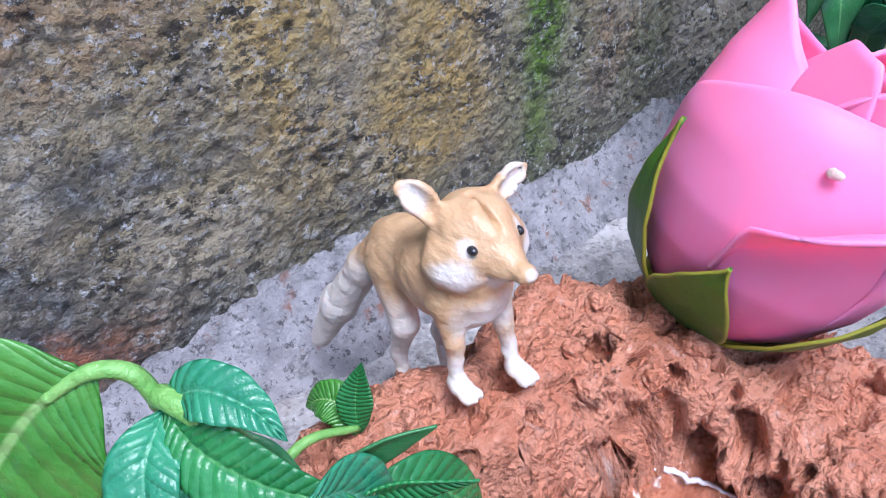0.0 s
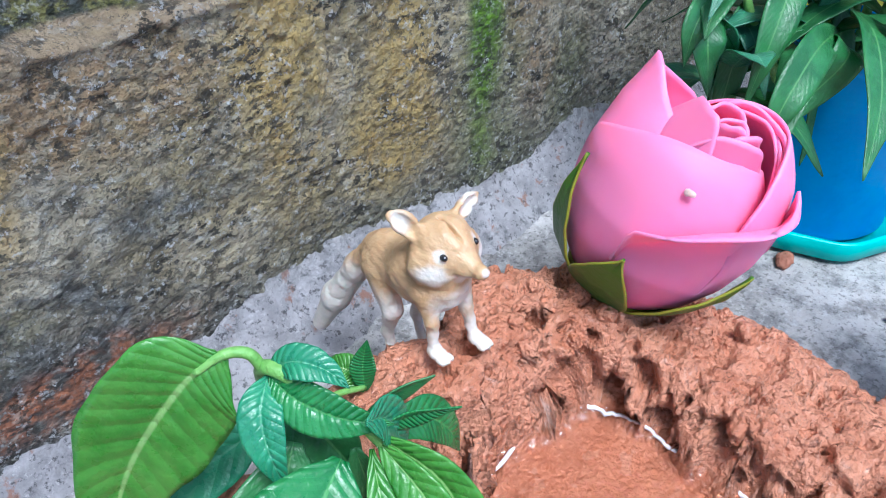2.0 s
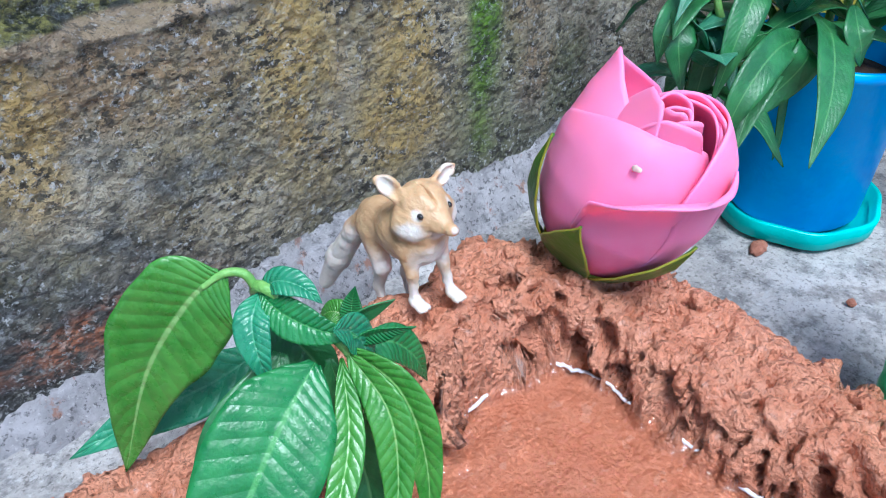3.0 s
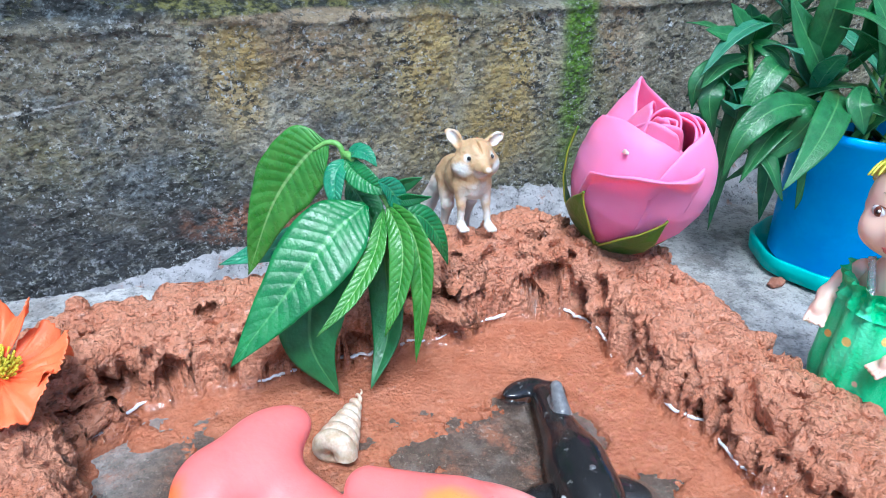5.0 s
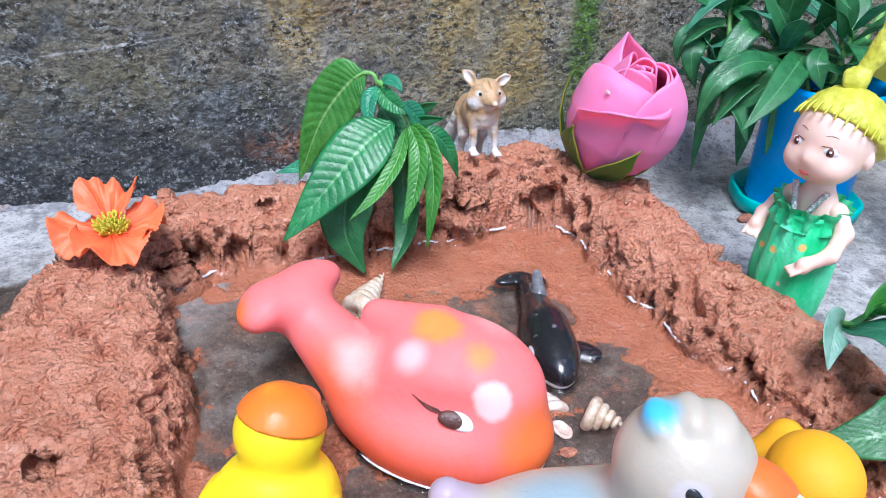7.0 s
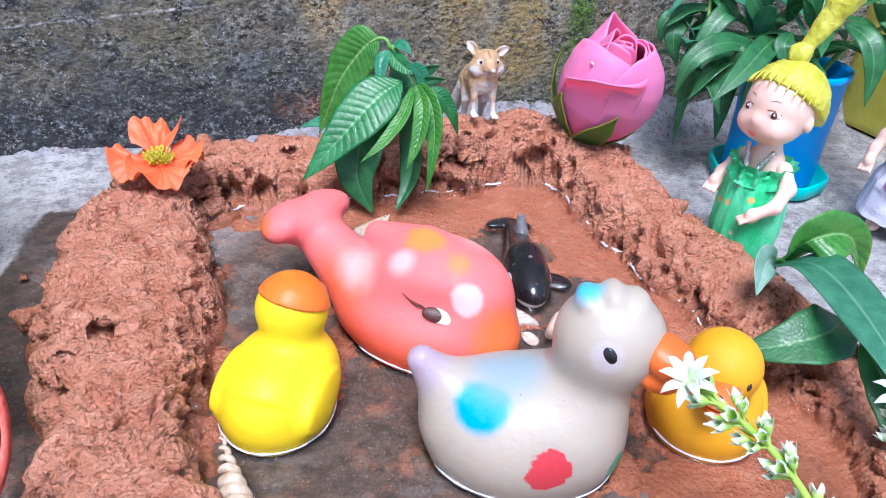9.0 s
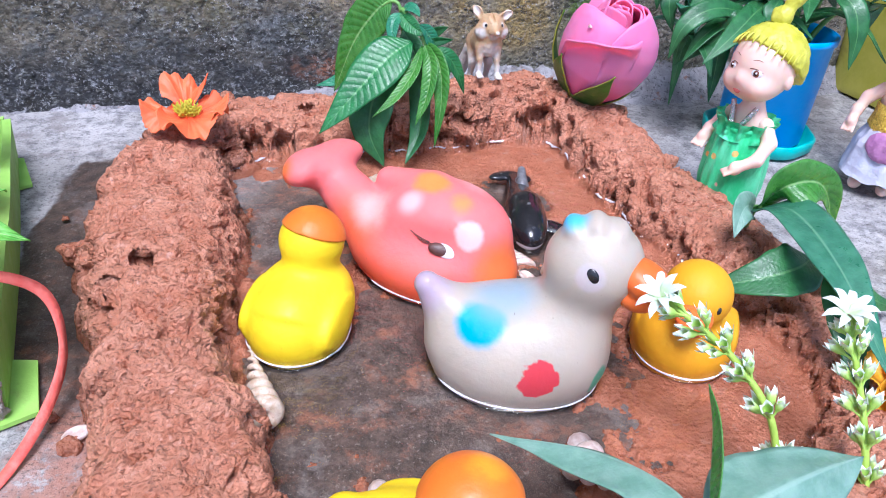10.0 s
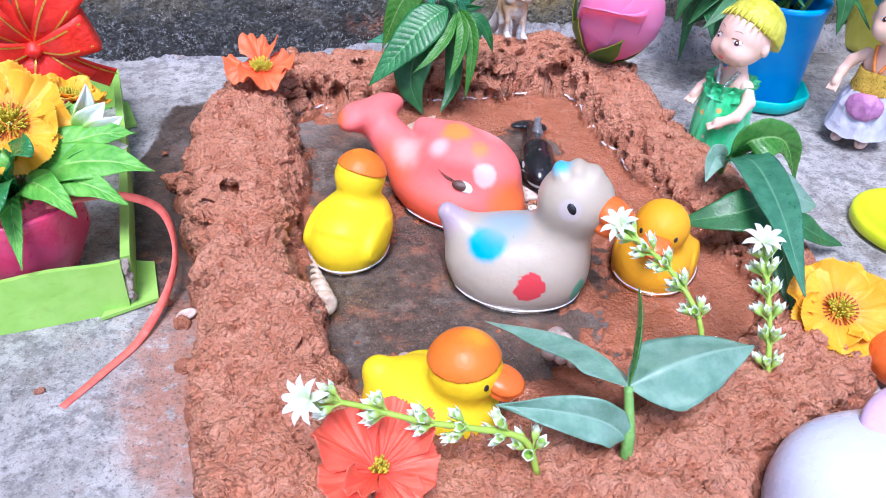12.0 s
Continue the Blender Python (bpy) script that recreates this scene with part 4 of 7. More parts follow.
for side, fx, fy in ((-1, -0.0013, -0.0047), (1, 0.0014, 0.0046)):
    form = blend([form, tube([(-0.0062, side * 0.0042, 0.0155), (-0.0035 + fx * 0.4, fy * 0.96, 0.0085), (-0.0022 + fx, fy, 0.0018)], [0.003, 0.0015, 0.0011]), ell((-0.0004 + fx, fy, 0.0011), (0.0026, 0.0018, 0.0012))], 0.0016)
    for k in (-1, 0, 1):
        form = blend([form, ell((0.0019 + fx - 0.0003 * abs(k), fy + k * 0.0012, 0.0009), (0.0012, 0.0007, 0.0009))], 0.0004)
    form = blend([form, tube([(-0.0222, side * 0.0034, 0.012), (-0.0172, side * 0.0044, 0.003), (-0.0195, side * 0.0044, -0.005), (-0.0172, side * 0.0044, -0.0135)], [0.004, 0.0023, 0.0013, 0.0011]), ell((-0.0158, side * 0.0044, -0.0142), (0.0028, 0.002, 0.0013))], 0.0018)
form = blend([form, tube([(-0.0268, -0.0008, 0.014), (-0.0325, -0.002, 0.005), (-0.0395, -0.0042, -0.0075), (-0.0455, -0.006, -0.0195)], [0.0026, 0.0031, 0.0034, 0.0022])], 0.002)
form = bumpy(form, 0.00016, 0.0018, 5)
v, q = solid(form, (-0.051, -0.012, -0.027), (0.0105, 0.0145, 0.037), 0.00055)
pieces = [(v, q, 0)]
for eye_at in ((-0.0016, -0.0036, 0.0267), (-0.0014, 0.0046, 0.0267)):
    ev, eq = solid(ell(eye_at, (0.0009, 0.0007, 0.0007)), np.array(eye_at) - 0.002, np.array(eye_at) + 0.002, 0.0003)
    pieces.append((ev, eq, 1))
single("fox_figurine", join_meshes(pieces), [FOX.m, BLACK], "tan and white plastic fox figurine standing on the mud bank", "fox figurine", (0.1368, 0.0856, 0.0362), (0, 0, -92))


# ---- water, drawn up where it wets the mud and the floating toys ----
WATER_Z = 0.0046
top = np.full(MX.shape, -0.01)
np.maximum.at(top, (np.clip(np.rint((JX - mx[0]) / STEP), 0, len(mx) - 1).astype(int), np.clip(np.rint((JY - my[0]) / STEP), 0, len(my) - 1).astype(int)), MH)
dry = top > WATER_Z
away = np.where(dry, 0.0, 1.0)
for i in range(-7, 8):
    for j in range(-7, 8):
        if 0 < i * i + j * j < 56:
            away = np.where(np.roll(dry, (i, j), (0, 1)), np.minimum(away, math.hypot(i, j) * STEP), away)
for form, m in FORMS:
    p = np.stack([MX, MY, np.full(MX.shape, WATER_Z + 0.0015), np.ones(MX.shape)], -1) @ np.array(m.inverted()).T
    away = np.minimum(away, np.maximum(form(p[..., :3]), 0))
SZ = WATER_Z + 0.0024 * np.exp(-away / 0.0011)
for k in range(1):
    SZ = (SZ * 4 + np.roll(SZ, 1, 0) + np.roll(SZ, -1, 0) + np.roll(SZ, 1, 1) + np.roll(SZ, -1, 1)) / 8
quads = sheet(len(mx), len(my))
inside = (MX > -0.012) & (MX < 0.214) & (MY > -0.194) & (MY < 0.098)
wet = (top < WATER_Z + 0.002).ravel()[quads].any(1) & (inside & (MS > 0.4)).ravel()[quads].all(1)
quads = quads[wet]
used, flat = np.unique(quads, return_inverse=True)
water = single("water", mesh_from(np.stack([MX, MY, SZ], -1).reshape(-1, 3)[used], flat.reshape(-1, 4)), WATER, "shallow clear puddle water filling the mud pool", "water", kind="structure")
water.visible_shadow = False


# pale strips added as glints where the water meets the toys and the bank
GLINT = plain("pale_glint", (0.78, 0.78, 0.84), (0.62, 0.62, 0.7), 0.002, 0.25, 0.0002)


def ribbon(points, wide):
    """A flat, uneven strip along the points, thin at both ends."""
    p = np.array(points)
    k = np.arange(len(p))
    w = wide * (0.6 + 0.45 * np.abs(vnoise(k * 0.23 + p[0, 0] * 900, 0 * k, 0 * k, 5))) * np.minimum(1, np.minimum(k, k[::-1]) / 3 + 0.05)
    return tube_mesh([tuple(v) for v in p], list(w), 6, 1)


def afloat(x, y):
    return x, y, SZ[int(round((x - mx[0]) / STEP)), int(round((y - my[0]) / STEP))] * 0.5 + WATER_Z * 0.5 + 0.0003


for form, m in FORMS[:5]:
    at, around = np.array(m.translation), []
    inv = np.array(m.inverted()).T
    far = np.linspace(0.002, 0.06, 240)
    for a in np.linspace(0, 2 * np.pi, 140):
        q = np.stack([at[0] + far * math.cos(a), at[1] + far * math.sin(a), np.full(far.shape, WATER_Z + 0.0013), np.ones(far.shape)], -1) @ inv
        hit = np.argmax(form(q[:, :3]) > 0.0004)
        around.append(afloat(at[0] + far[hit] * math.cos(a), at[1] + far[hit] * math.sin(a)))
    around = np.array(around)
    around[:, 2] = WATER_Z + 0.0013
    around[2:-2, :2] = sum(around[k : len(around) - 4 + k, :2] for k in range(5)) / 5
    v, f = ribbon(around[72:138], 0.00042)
    single("glint_line", mesh_from(v, f), GLINT, "thin whitish strip in place of the glint on the water round a toy", "scum line", group="scum lines")

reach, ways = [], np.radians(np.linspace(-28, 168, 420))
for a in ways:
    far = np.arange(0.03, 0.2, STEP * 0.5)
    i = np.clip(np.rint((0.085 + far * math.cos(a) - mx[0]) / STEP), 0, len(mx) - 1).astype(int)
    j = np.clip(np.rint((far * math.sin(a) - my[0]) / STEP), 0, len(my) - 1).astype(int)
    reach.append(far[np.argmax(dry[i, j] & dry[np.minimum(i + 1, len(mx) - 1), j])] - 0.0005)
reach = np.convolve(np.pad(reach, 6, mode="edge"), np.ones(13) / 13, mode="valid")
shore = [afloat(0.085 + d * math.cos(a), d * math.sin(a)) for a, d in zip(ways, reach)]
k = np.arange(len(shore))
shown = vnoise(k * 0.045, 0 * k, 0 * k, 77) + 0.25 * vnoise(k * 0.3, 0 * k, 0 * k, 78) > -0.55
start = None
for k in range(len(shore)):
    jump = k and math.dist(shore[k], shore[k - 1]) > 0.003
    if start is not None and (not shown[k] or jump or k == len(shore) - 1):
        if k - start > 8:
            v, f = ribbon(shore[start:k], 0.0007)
            single("glint_line", mesh_from(v, f), GLINT, "thin whitish strip in place of the water's glint along the wet clay bank", "scum line", group="scum lines")
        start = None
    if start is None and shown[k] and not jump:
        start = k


# ---- sea shells ----
def shell_material(name, a, b):
    n = Nodes(name)
    c = n.mix(n.step(n.noise(0.003, 5.0, 0.6), 0.35, 0.65), a, b)
    c = n.mix(n.step(n.noise(0.0015, 4.0, 0.7, seed=2.0), 0.6, 0.7, 0.0, 0.5), c, (0.3, 0.16, 0.09))
    n.set(Base_Color=c, Roughness=0.38, Coat_Weight=0.2, Subsurface_Weight=0.1, Subsurface_Scale=0.002, Normal=n.bump(n.noise(0.0012, 5.0), 0.0003))
    return n.m


SHELL, SHELL_PINK = shell_material("cream_shell", (0.5, 0.36, 0.24), (0.72, 0.6, 0.48)), shell_material("pinkish_shell", (0.52, 0.38, 0.32), (0.72, 0.62, 0.58))


def spire(length, width, whorls, mouth=True, steps=26):
    """A spiral shell along +x, its tip at x = length, lying on z = 0; a coiled tube whose radius grows."""
    n = int(whorls * steps) + 1
    t = np.linspace(0, 1, n)
    grow = 0.06 + 0.94 * t**1.15
    ang = 2 * np.pi * whorls * t
    r = width * 0.30 * grow
    along = length * (1 - t**1.12) + 0.2 * width
    centre = np.stack([along, r * np.cos(ang), r * np.sin(ang)], -1)
    tube_r = np.minimum(width * 0.29 * grow, 0.62 * length / whorls * (0.35 + 0.9 * t))
    sides = 12
    a = np.linspace(0, 2 * np.pi, sides, endpoint=False)
    radial = np.stack([0 * ang, np.cos(ang), np.sin(ang)], -1)
    v = centre[:, None] + tube_r[:, None, None] * (np.cos(a)[None, :, None] * radial[:, None] * 1.05 + np.sin(a)[None, :, None] * np.array([1.05, 0, 0]))
    faces = [[i * sides + j, i * sides + (j + 1) % sides, (i + 1) * sides + (j + 1) % sides, (i + 1) * sides + j] for i in range(n - 1) for j in range(sides)]
    v = v.reshape(-1, 3)
    v[:, 2] -= v[:, 2].min()
    return mesh_from(v, faces)


def sea_shell(label, length, width, whorls, material, place, turn):
    single("sea_shell", spire(length, width, whorls), material, label, "sea shell", place, turn, "sea shells in the pool")


sea_shell("cream spiral auger shell lying on the silt beside the whale", 0.031, 0.0125, 7.5, SHELL, (0.0665, 0.0245, 0.0005), (0, 4, 58))
sea_shell("brownish spiral auger shell leaning on the mud bank", 0.031, 0.01, 8, SHELL, (0.0078, -0.1105, 0.0048), (40, -5, 97))
sea_shell("short cream spiral shell beside the orca", 0.016, 0.0115, 5.5, SHELL_PINK, (0.1198, -0.038, 0.005), (200, 0, 95))
sea_shell("round tan snail shell behind the cream duck", 0.0105, 0.0135, 4.5, SHELL, (0.1225, -0.0415, 0.006), (30, 4, -39))
sea_shell("pale pink spiral shell behind the yellow duck", 0.018, 0.0125, 4.5, SHELL_PINK, (0.033, -0.1375, 0.0078), (80, 0, -5))
sea_shell("pale knobbly spiral shell under the sprout's leaf", 0.026, 0.0125, 6, SHELL_PINK, (0.0935, -0.137, 0.0058), (20, 0, -54))


# ---- dolls: one plain form each ----
def skin_material():
    n = Nodes("doll_skin")
    c = n.mix(n.noise(0.01, 3.0), (0.9, 0.58, 0.46), (0.93, 0.65, 0.54))
    n.set(Base_Color=c, Roughness=0.38, Subsurface_Weight=0.2, Subsurface_Radius=(1, 0.4, 0.2), Subsurface_Scale=0.004, Coat_Weight=0.1)
    return n.m


def cloth(name, a, b, rough=0.55, trans=0.0, spots=()):
    n = Nodes(name)
    c = n.mix(n.step(n.noise(0.006, 4.0, stretch=(1, 1, 0.4)), 0.3, 0.7), a, b)
    for at, r, colour in spots:
        c = n.mix(n.near(at, r * 0.8, r, (1, 1, 1), r * 0.4, 0.002), c, colour)
    n.set(Base_Color=c, Roughness=rough, Transmission_Weight=trans, Normal=n.bump(n.noise(0.0012, 5.0), 0.0004))
    return n.m


SKIN = skin_material()
BLONDE = cloth("yellow_doll_hair", (0.52, 0.5, 0.03), (0.72, 0.7, 0.1), 0.35)
TEAL_HAIR = cloth("blue_doll_hair", (0.02, 0.3, 0.42), (0.05, 0.45, 0.55), 0.35)
SPOTS = [((0.013 * math.cos(a), 0.013 * math.sin(a), h), 0.0016, col) for a, h, col in ((-0.9, 0.03, (0.8, 0.45, 0.12)), (-0.2, 0.033, (0.75, 0.5, 0.15)), (0.3, 0.022, (0.8, 0.55, 0.4)), (-0.5, 0.016, (0.75, 0.5, 0.15)), (0.8, 0.03, (0.8, 0.45, 0.12)), (-1.3, 0.02, (0.8, 0.55, 0.4)), (0.1, 0.012, (0.8, 0.45, 0.12)), (0.55, 0.038, (0.75, 0.5, 0.15)))]
GREEN_CLOTH = cloth("green_gauze", (0.04, 0.6, 0.22), (0.16, 0.8, 0.42), 0.3, 0.0, SPOTS)
SILVER = plain("silver_trim", (0.5, 0.48, 0.5), (0.8, 0.78, 0.8), 0.0015, 0.25, 0.0003, metal=0.8)
GOLD_CLOTH = plain("gold_foil_cloth", (0.62, 0.38, 0.03), (0.85, 0.6, 0.1), 0.002, 0.3, 0.0008, metal=0.5)
LILAC_CLOTH = cloth("lilac_cloth", (0.5, 0.52, 0.66), (0.62, 0.62, 0.74), 0.7)
PURPLE_CLOTH = cloth("mauve_cloth", (0.4, 0.16, 0.36), (0.55, 0.25, 0.45), 0.45)
RED = plain("red_plastic", (0.75, 0.03, 0.02), (0.65, 0.02, 0.015), 0.004, 0.35)
LIPS = plain("lip_paint", (0.7, 0.18, 0.15), (0.65, 0.15, 0.13), 0.002, 0.4)
IRIS = plain("brown_iris", (0.14, 0.035, 0.02), (0.2, 0.06, 0.03), 0.001, 0.3)
BROW = plain("brow_paint", (0.2, 0.07, 0.03), (0.24, 0.09, 0.04), 0.001, 0.5)
ORANGE_CLOTH = cloth("orange_cloth", (0.75, 0.2, 0.03), (0.85, 0.28, 0.05), 0.5)


def box_solid(f, c, r, step):
    return solid(f, [v - r for v in c], [v + r for v in c], step)


def head_pieces(c, tilt=0.0):
    """Head, eyes, brows and lips, facing +x; slots: 0 skin, 1 hair, 4 white, 5 iris, 6 black, 7 lips, 8 brow."""
    x, y, z = c
    head = blend([ell((x, y, z + 0.001), (0.0133, 0.0134, 0.014)), ell((x + 0.0045, y, z - 0.0065), (0.009, 0.0105, 0.0075)), ell((x + 0.0128, y, z - 0.0035), (0.0014, 0.0012, 0.0012)), ell((x + 0.0085, y + 0.006, z - 0.006), (0.0045, 0.0042, 0.004)), ell((x + 0.0085, y - 0.006, z - 0.006), (0.0045, 0.0042, 0.004))], 0.004)
    for s in (-1, 1):
        head = blend([head, ell((x - 0.001, y + s * 0.0132, z - 0.003), (0.0022, 0.0012, 0.003))], 0.001)
    out = [(*box_solid(head, (x, y, z), 0.0185, 0.0008), 0)]
    far = lambda dy, dz: x + on_front(head, x, y + dy, z + dz)
    for s in (-1, 1):
        dy, dz = s * 0.0061, 0.0002
        fx = far(dy, dz)
        for r, slot, push in (((0.0007, 0.0023, 0.0017), 4, 0.0), ((0.0007, 0.0015, 0.0016), 5, 0.0002), ((0.0005, 0.0008, 0.0008), 6, 0.0006), ((0.0004, 0.00045, 0.00045), 4, 0.001)):
            shift = (0.0004, 0.0005) if r[1] < 0.0005 else (0, 0)
            out.append((*box_solid(ell((fx - 0.0003 + push, y + dy + shift[0], z + dz + shift[1]), r, (0, 0, s * 22)), (fx, y + dy, z + dz), 0.0034, 0.0003), slot))
        for h, slot, rad, lift in ((0.0018, 8, 0.00016, 0.0007), (0.005, 8, 0.0001, 0.0011)):
            pts = [(far(s * (0.0032 + 0.0026 * k), h + 0.0006) + 0.0001, y + s * (0.0032 + 0.0026 * k), z + h + lift * math.sin(math.pi * k / 2) - 0.0005 * k) for k in (0, 1, 2)]
            tv, tf = tube_mesh(pts, [rad, rad * 1.1, rad * 0.6], 6, 4)
            out.append((tv, tf, slot))
    fx = far(0, -0.0085)
    out.append((*box_solid(blend([ell((fx - 0.0002, y, z - 0.0085), (0.0006, 0.0022, 0.0006)), ell((fx - 0.0003, y, z - 0.0093), (0.0006, 0.0015, 0.0006))], 0.0004), (fx, y, z - 0.009), 0.003, 0.0003), 7))
    return out, head


def on_front(f, x, y, z):
    xs = np.linspace(0, 0.025, 300)
    d = f(np.stack([x + xs, 0 * xs + y, 0 * xs + z], -1))
    return xs[np.argmax(d > 0)]


def arm(points, slot=0):
    f = tube(points, [0.0034, 0.003, 0.0026, 0.0022][: len(points)])
    h = points[-1]
    f = blend([f, ell(h, (0.003, 0.0024, 0.0032))], 0.0015)
    d = np.array(points[-1]) - np.array(points[-2])
    d = d / np.linalg.norm(d)
    side = np.cross(d, (0, 0, 1.0))
    side = side / np.linalg.norm(side)
    for k in (-1.2, -0.4, 0.4, 1.2):
        a = np.array(h) + side * 0.0016 * k
        f = blend([f, cap(a, a + d * 0.0052 + side * 0.0005 * k, 0.00095, 0.0007)], 0.0006)
    lo = np.min(points, 0) - 0.01
    hi = np.max(points, 0) + 0.01
    return (*solid(f, lo, hi, 0.0007), slot)


def lathe(profile, folds, depth, slot, seed=0, rings=28, sides=72, thick_=0.0):
    """A gathered skirt: profile of (z, radius), folds round it."""
    zs, rs = np.array(profile).T
    t = np.linspace(0, 1, rings)
    pz, pr = np.interp(t, np.linspace(0, 1, len(zs)), zs), np.interp(t, np.linspace(0, 1, len(rs)), rs)
    a = np.linspace(0, 2 * np.pi, sides, endpoint=False)
    A, T = np.meshgrid(a, t, indexing="ij")
    wob = np.sin(A * folds + 1.7 * np.sin(A * 2 + seed) + T * 1.1) + 0.5 * np.sin(A * folds * 1.9 + seed)
    R = pr[None] * (1 + depth * wob * (0.5 + 0.5 * np.sin(np.pi * np.clip(T, 0, 1)))) + 0.0006 * fbm(np.cos(A), np.sin(A), T * 3, 0.6, 3, seed)
    v = np.stack([R * np.cos(A), R * np.sin(A), np.broadcast_to(pz[None], R.shape) + 0.0006 * wob * (T > 0.95)], -1)
    f = []
    for i in range(sides):
        for j in range(rings - 1):
            f.append([i * rings + j, ((i + 1) % sides) * rings + j, ((i + 1) % sides) * rings + j + 1, i * rings + j + 1])
    return v.reshape(-1, 3), f, slot


# doll in the green dress
HEAD = (0.0, 0.0, 0.0735)
pieces, head = head_pieces(HEAD)
hair = both(blend([ell((-0.0025, 0, 0.0775), (0.0146, 0.015, 0.0142)), ell((-0.006, 0, 0.072), (0.0123, 0.0144, 0.0145))], 0.003), above((0.0, 0, 0.0775), (-0.62, 0, 0.78)))
hair = bumpy(hair, 0.0003, 0.0018, 9)
pieces.append((*solid(hair, (-0.022, -0.02, 0.055), (0.02, 0.02, 0.096), 0.0009), 1))
for k in range(15):
    a = math.pi * (k / 14 - 0.5) * 1.1
    p0 = (0.0102 * math.cos(a) + 0.002, 0.0148 * math.sin(a), 0.0848 - 0.0055 * (abs(math.sin(a)) ** 2))
    p1 = (p0[0] - 0.004, p0[1] * 0.93, p0[2] + 0.0035)
    tv, tf = tube_mesh([p0, ((p0[0] + p1[0]) / 2, (p0[1] + p1[1]) / 2, (p0[2] + p1[2]) / 2 + 0.0005), p1], [0.0003, 0.0004, 0.0003], 6, 3)
    pieces.append((tv, tf, 1))
tail = blend([ell((-0.005, -0.002, 0.0935), (0.0045, 0.0045, 0.004)), cap((-0.006, -0.001, 0.0965), (-0.019, 0.006, 0.126), 0.0026, 0.0075)], 0.0015)
pieces.append((*solid(bumpy(tail, 0.0005, 0.003, 11), (-0.032, -0.012, 0.087), (0.006, 0.018, 0.138), 0.001), 1))
torso = blend([cap((-0.001, 0, 0.06), (-0.001, 0, 0.053), 0.0042, 0.0055), ell((-0.001, 0, 0.046), (0.0066, 0.0098, 0.0095)), ell((-0.001, 0, 0.032), (0.0072, 0.0095, 0.012))], 0.004)
pieces.append((*solid(torso, (-0.012, -0.014, 0.015), (0.012, 0.014, 0.067), 0.001), 0))
pieces.append(arm([(-0.001, -0.0088, 0.05), (0.0, -0.0128, 0.0448), (0.0045, -0.0146, 0.0402), (0.0085, -0.0138, 0.0372)]))
pieces.append(arm([(-0.001, 0.0088, 0.05), (0.0, 0.0138, 0.0438), (0.0065, 0.0148, 0.0375), (0.013, 0.0102, 0.033)]))
pieces.append(lathe([(0.0485, 0.0095), (0.0475, 0.0108), (0.0455, 0.0102), (0.041, 0.0118), (0.031, 0.0132), (0.018, 0.0138), (0.008, 0.0126), (0.0025, 0.0098)], 5, 0.075, 2, 3))
pieces.append(lathe([(0.0512, 0.0128), (0.0488, 0.011), (0.0465, 0.0105), (0.0445, 0.0114), (0.0425, 0.0122)], 13, 0.17, 2, 8, rings=12))
for s in (-1, 1):
    tv, tf = tube_mesh([(0.0045, s * 0.0062, 0.0575), (0.0065, s * 0.0035, 0.051), (0.0085, s * 0.0008, 0.0445)], [0.0011, 0.0012, 0.001], 8, 5)
    pieces.append((tv, tf, 3))
    pieces.append((*solid(ell((0.006, s * 0.005, 0.003), (0.0058, 0.0036, 0.0032)), (-0.002, s * 0.005 - 0.005, -0.001), (0.014, s * 0.005 + 0.005, 0.008), 0.0007), 9))
single("doll", join_meshes(pieces), [SKIN, BLONDE, GREEN_CLOTH, SILVER, WHITE, IRIS, BLACK, LIPS, BROW, RED], "small fair-haired doll in a spotted green gauze dress", "doll", (0.2255, -0.0065, 0.0002), (0, 0, -164))

# doll with blue hair
pieces, head = head_pieces((0.0, 0.0, 0.0745))
hair = both(ell((-0.002, 0, 0.078), (0.0156, 0.0162, 0.0148)), above((0.0, 0, 0.079), (-0.62, 0, 0.78)))
pieces.append((*solid(bumpy(hair, 0.0004, 0.0025, 9), (-0.022, -0.02, 0.058), (0.02, 0.02, 0.098), 0.001), 1))
pieces.append((*solid(torso, (-0.012, -0.014, 0.015), (0.012, 0.014, 0.067), 0.001), 0))
pieces.append(arm([(-0.001, 0.0095, 0.051), (0.0, 0.0155, 0.0455), (0.003, 0.018, 0.039), (0.006, 0.0185, 0.0335)]))
pieces.append(arm([(-0.001, -0.0095, 0.051), (0.0, -0.0155, 0.0455), (0.003, -0.018, 0.039), (0.006, -0.0185, 0.0335)]))
pieces.append(lathe([(0.0455, 0.0102), (0.044, 0.0108), (0.038, 0.0114), (0.034, 0.0118), (0.0325, 0.011)], 14, 0.015, 2, 3, rings=10))
pieces.append(lathe([(0.0335, 0.0108), (0.026, 0.0145), (0.018, 0.016), (0.0085, 0.0178)], 7, 0.055, 3, 5))
pieces.append((*solid(both(bumpy(ell((0.0125, 0.002, 0.027), (0.004, 0.0095, 0.0075), (0, -18, 0)), 0.0008, 0.005, 3), above((0, 0, 0.019), (0, 0, 1))), (0.004, -0.012, 0.016), (0.022, 0.016, 0.038), 0.0008), 9))
for s in (-1, 1):
    pieces.append((*solid(blend([cap((0.0, s * 0.006, 0.015), (0.002, s * 0.0068, 0.004), 0.0034, 0.003), ell((0.0058, s * 0.0068, 0.0032), (0.006, 0.0034, 0.0032))], 0.002), (-0.006, s * 0.0065 - 0.007, -0.001), (0.014, s * 0.0065 + 0.007, 0.02), 0.0008), 0))
    tv, tf = tube_mesh([(0.004, s * 0.0055, 0.0585), (0.0066, s * 0.004, 0.052), (0.009, s * 0.0012, 0.0455)], [0.0009, 0.001, 0.0008], 8, 5)
    pieces.append((tv, tf, 10))
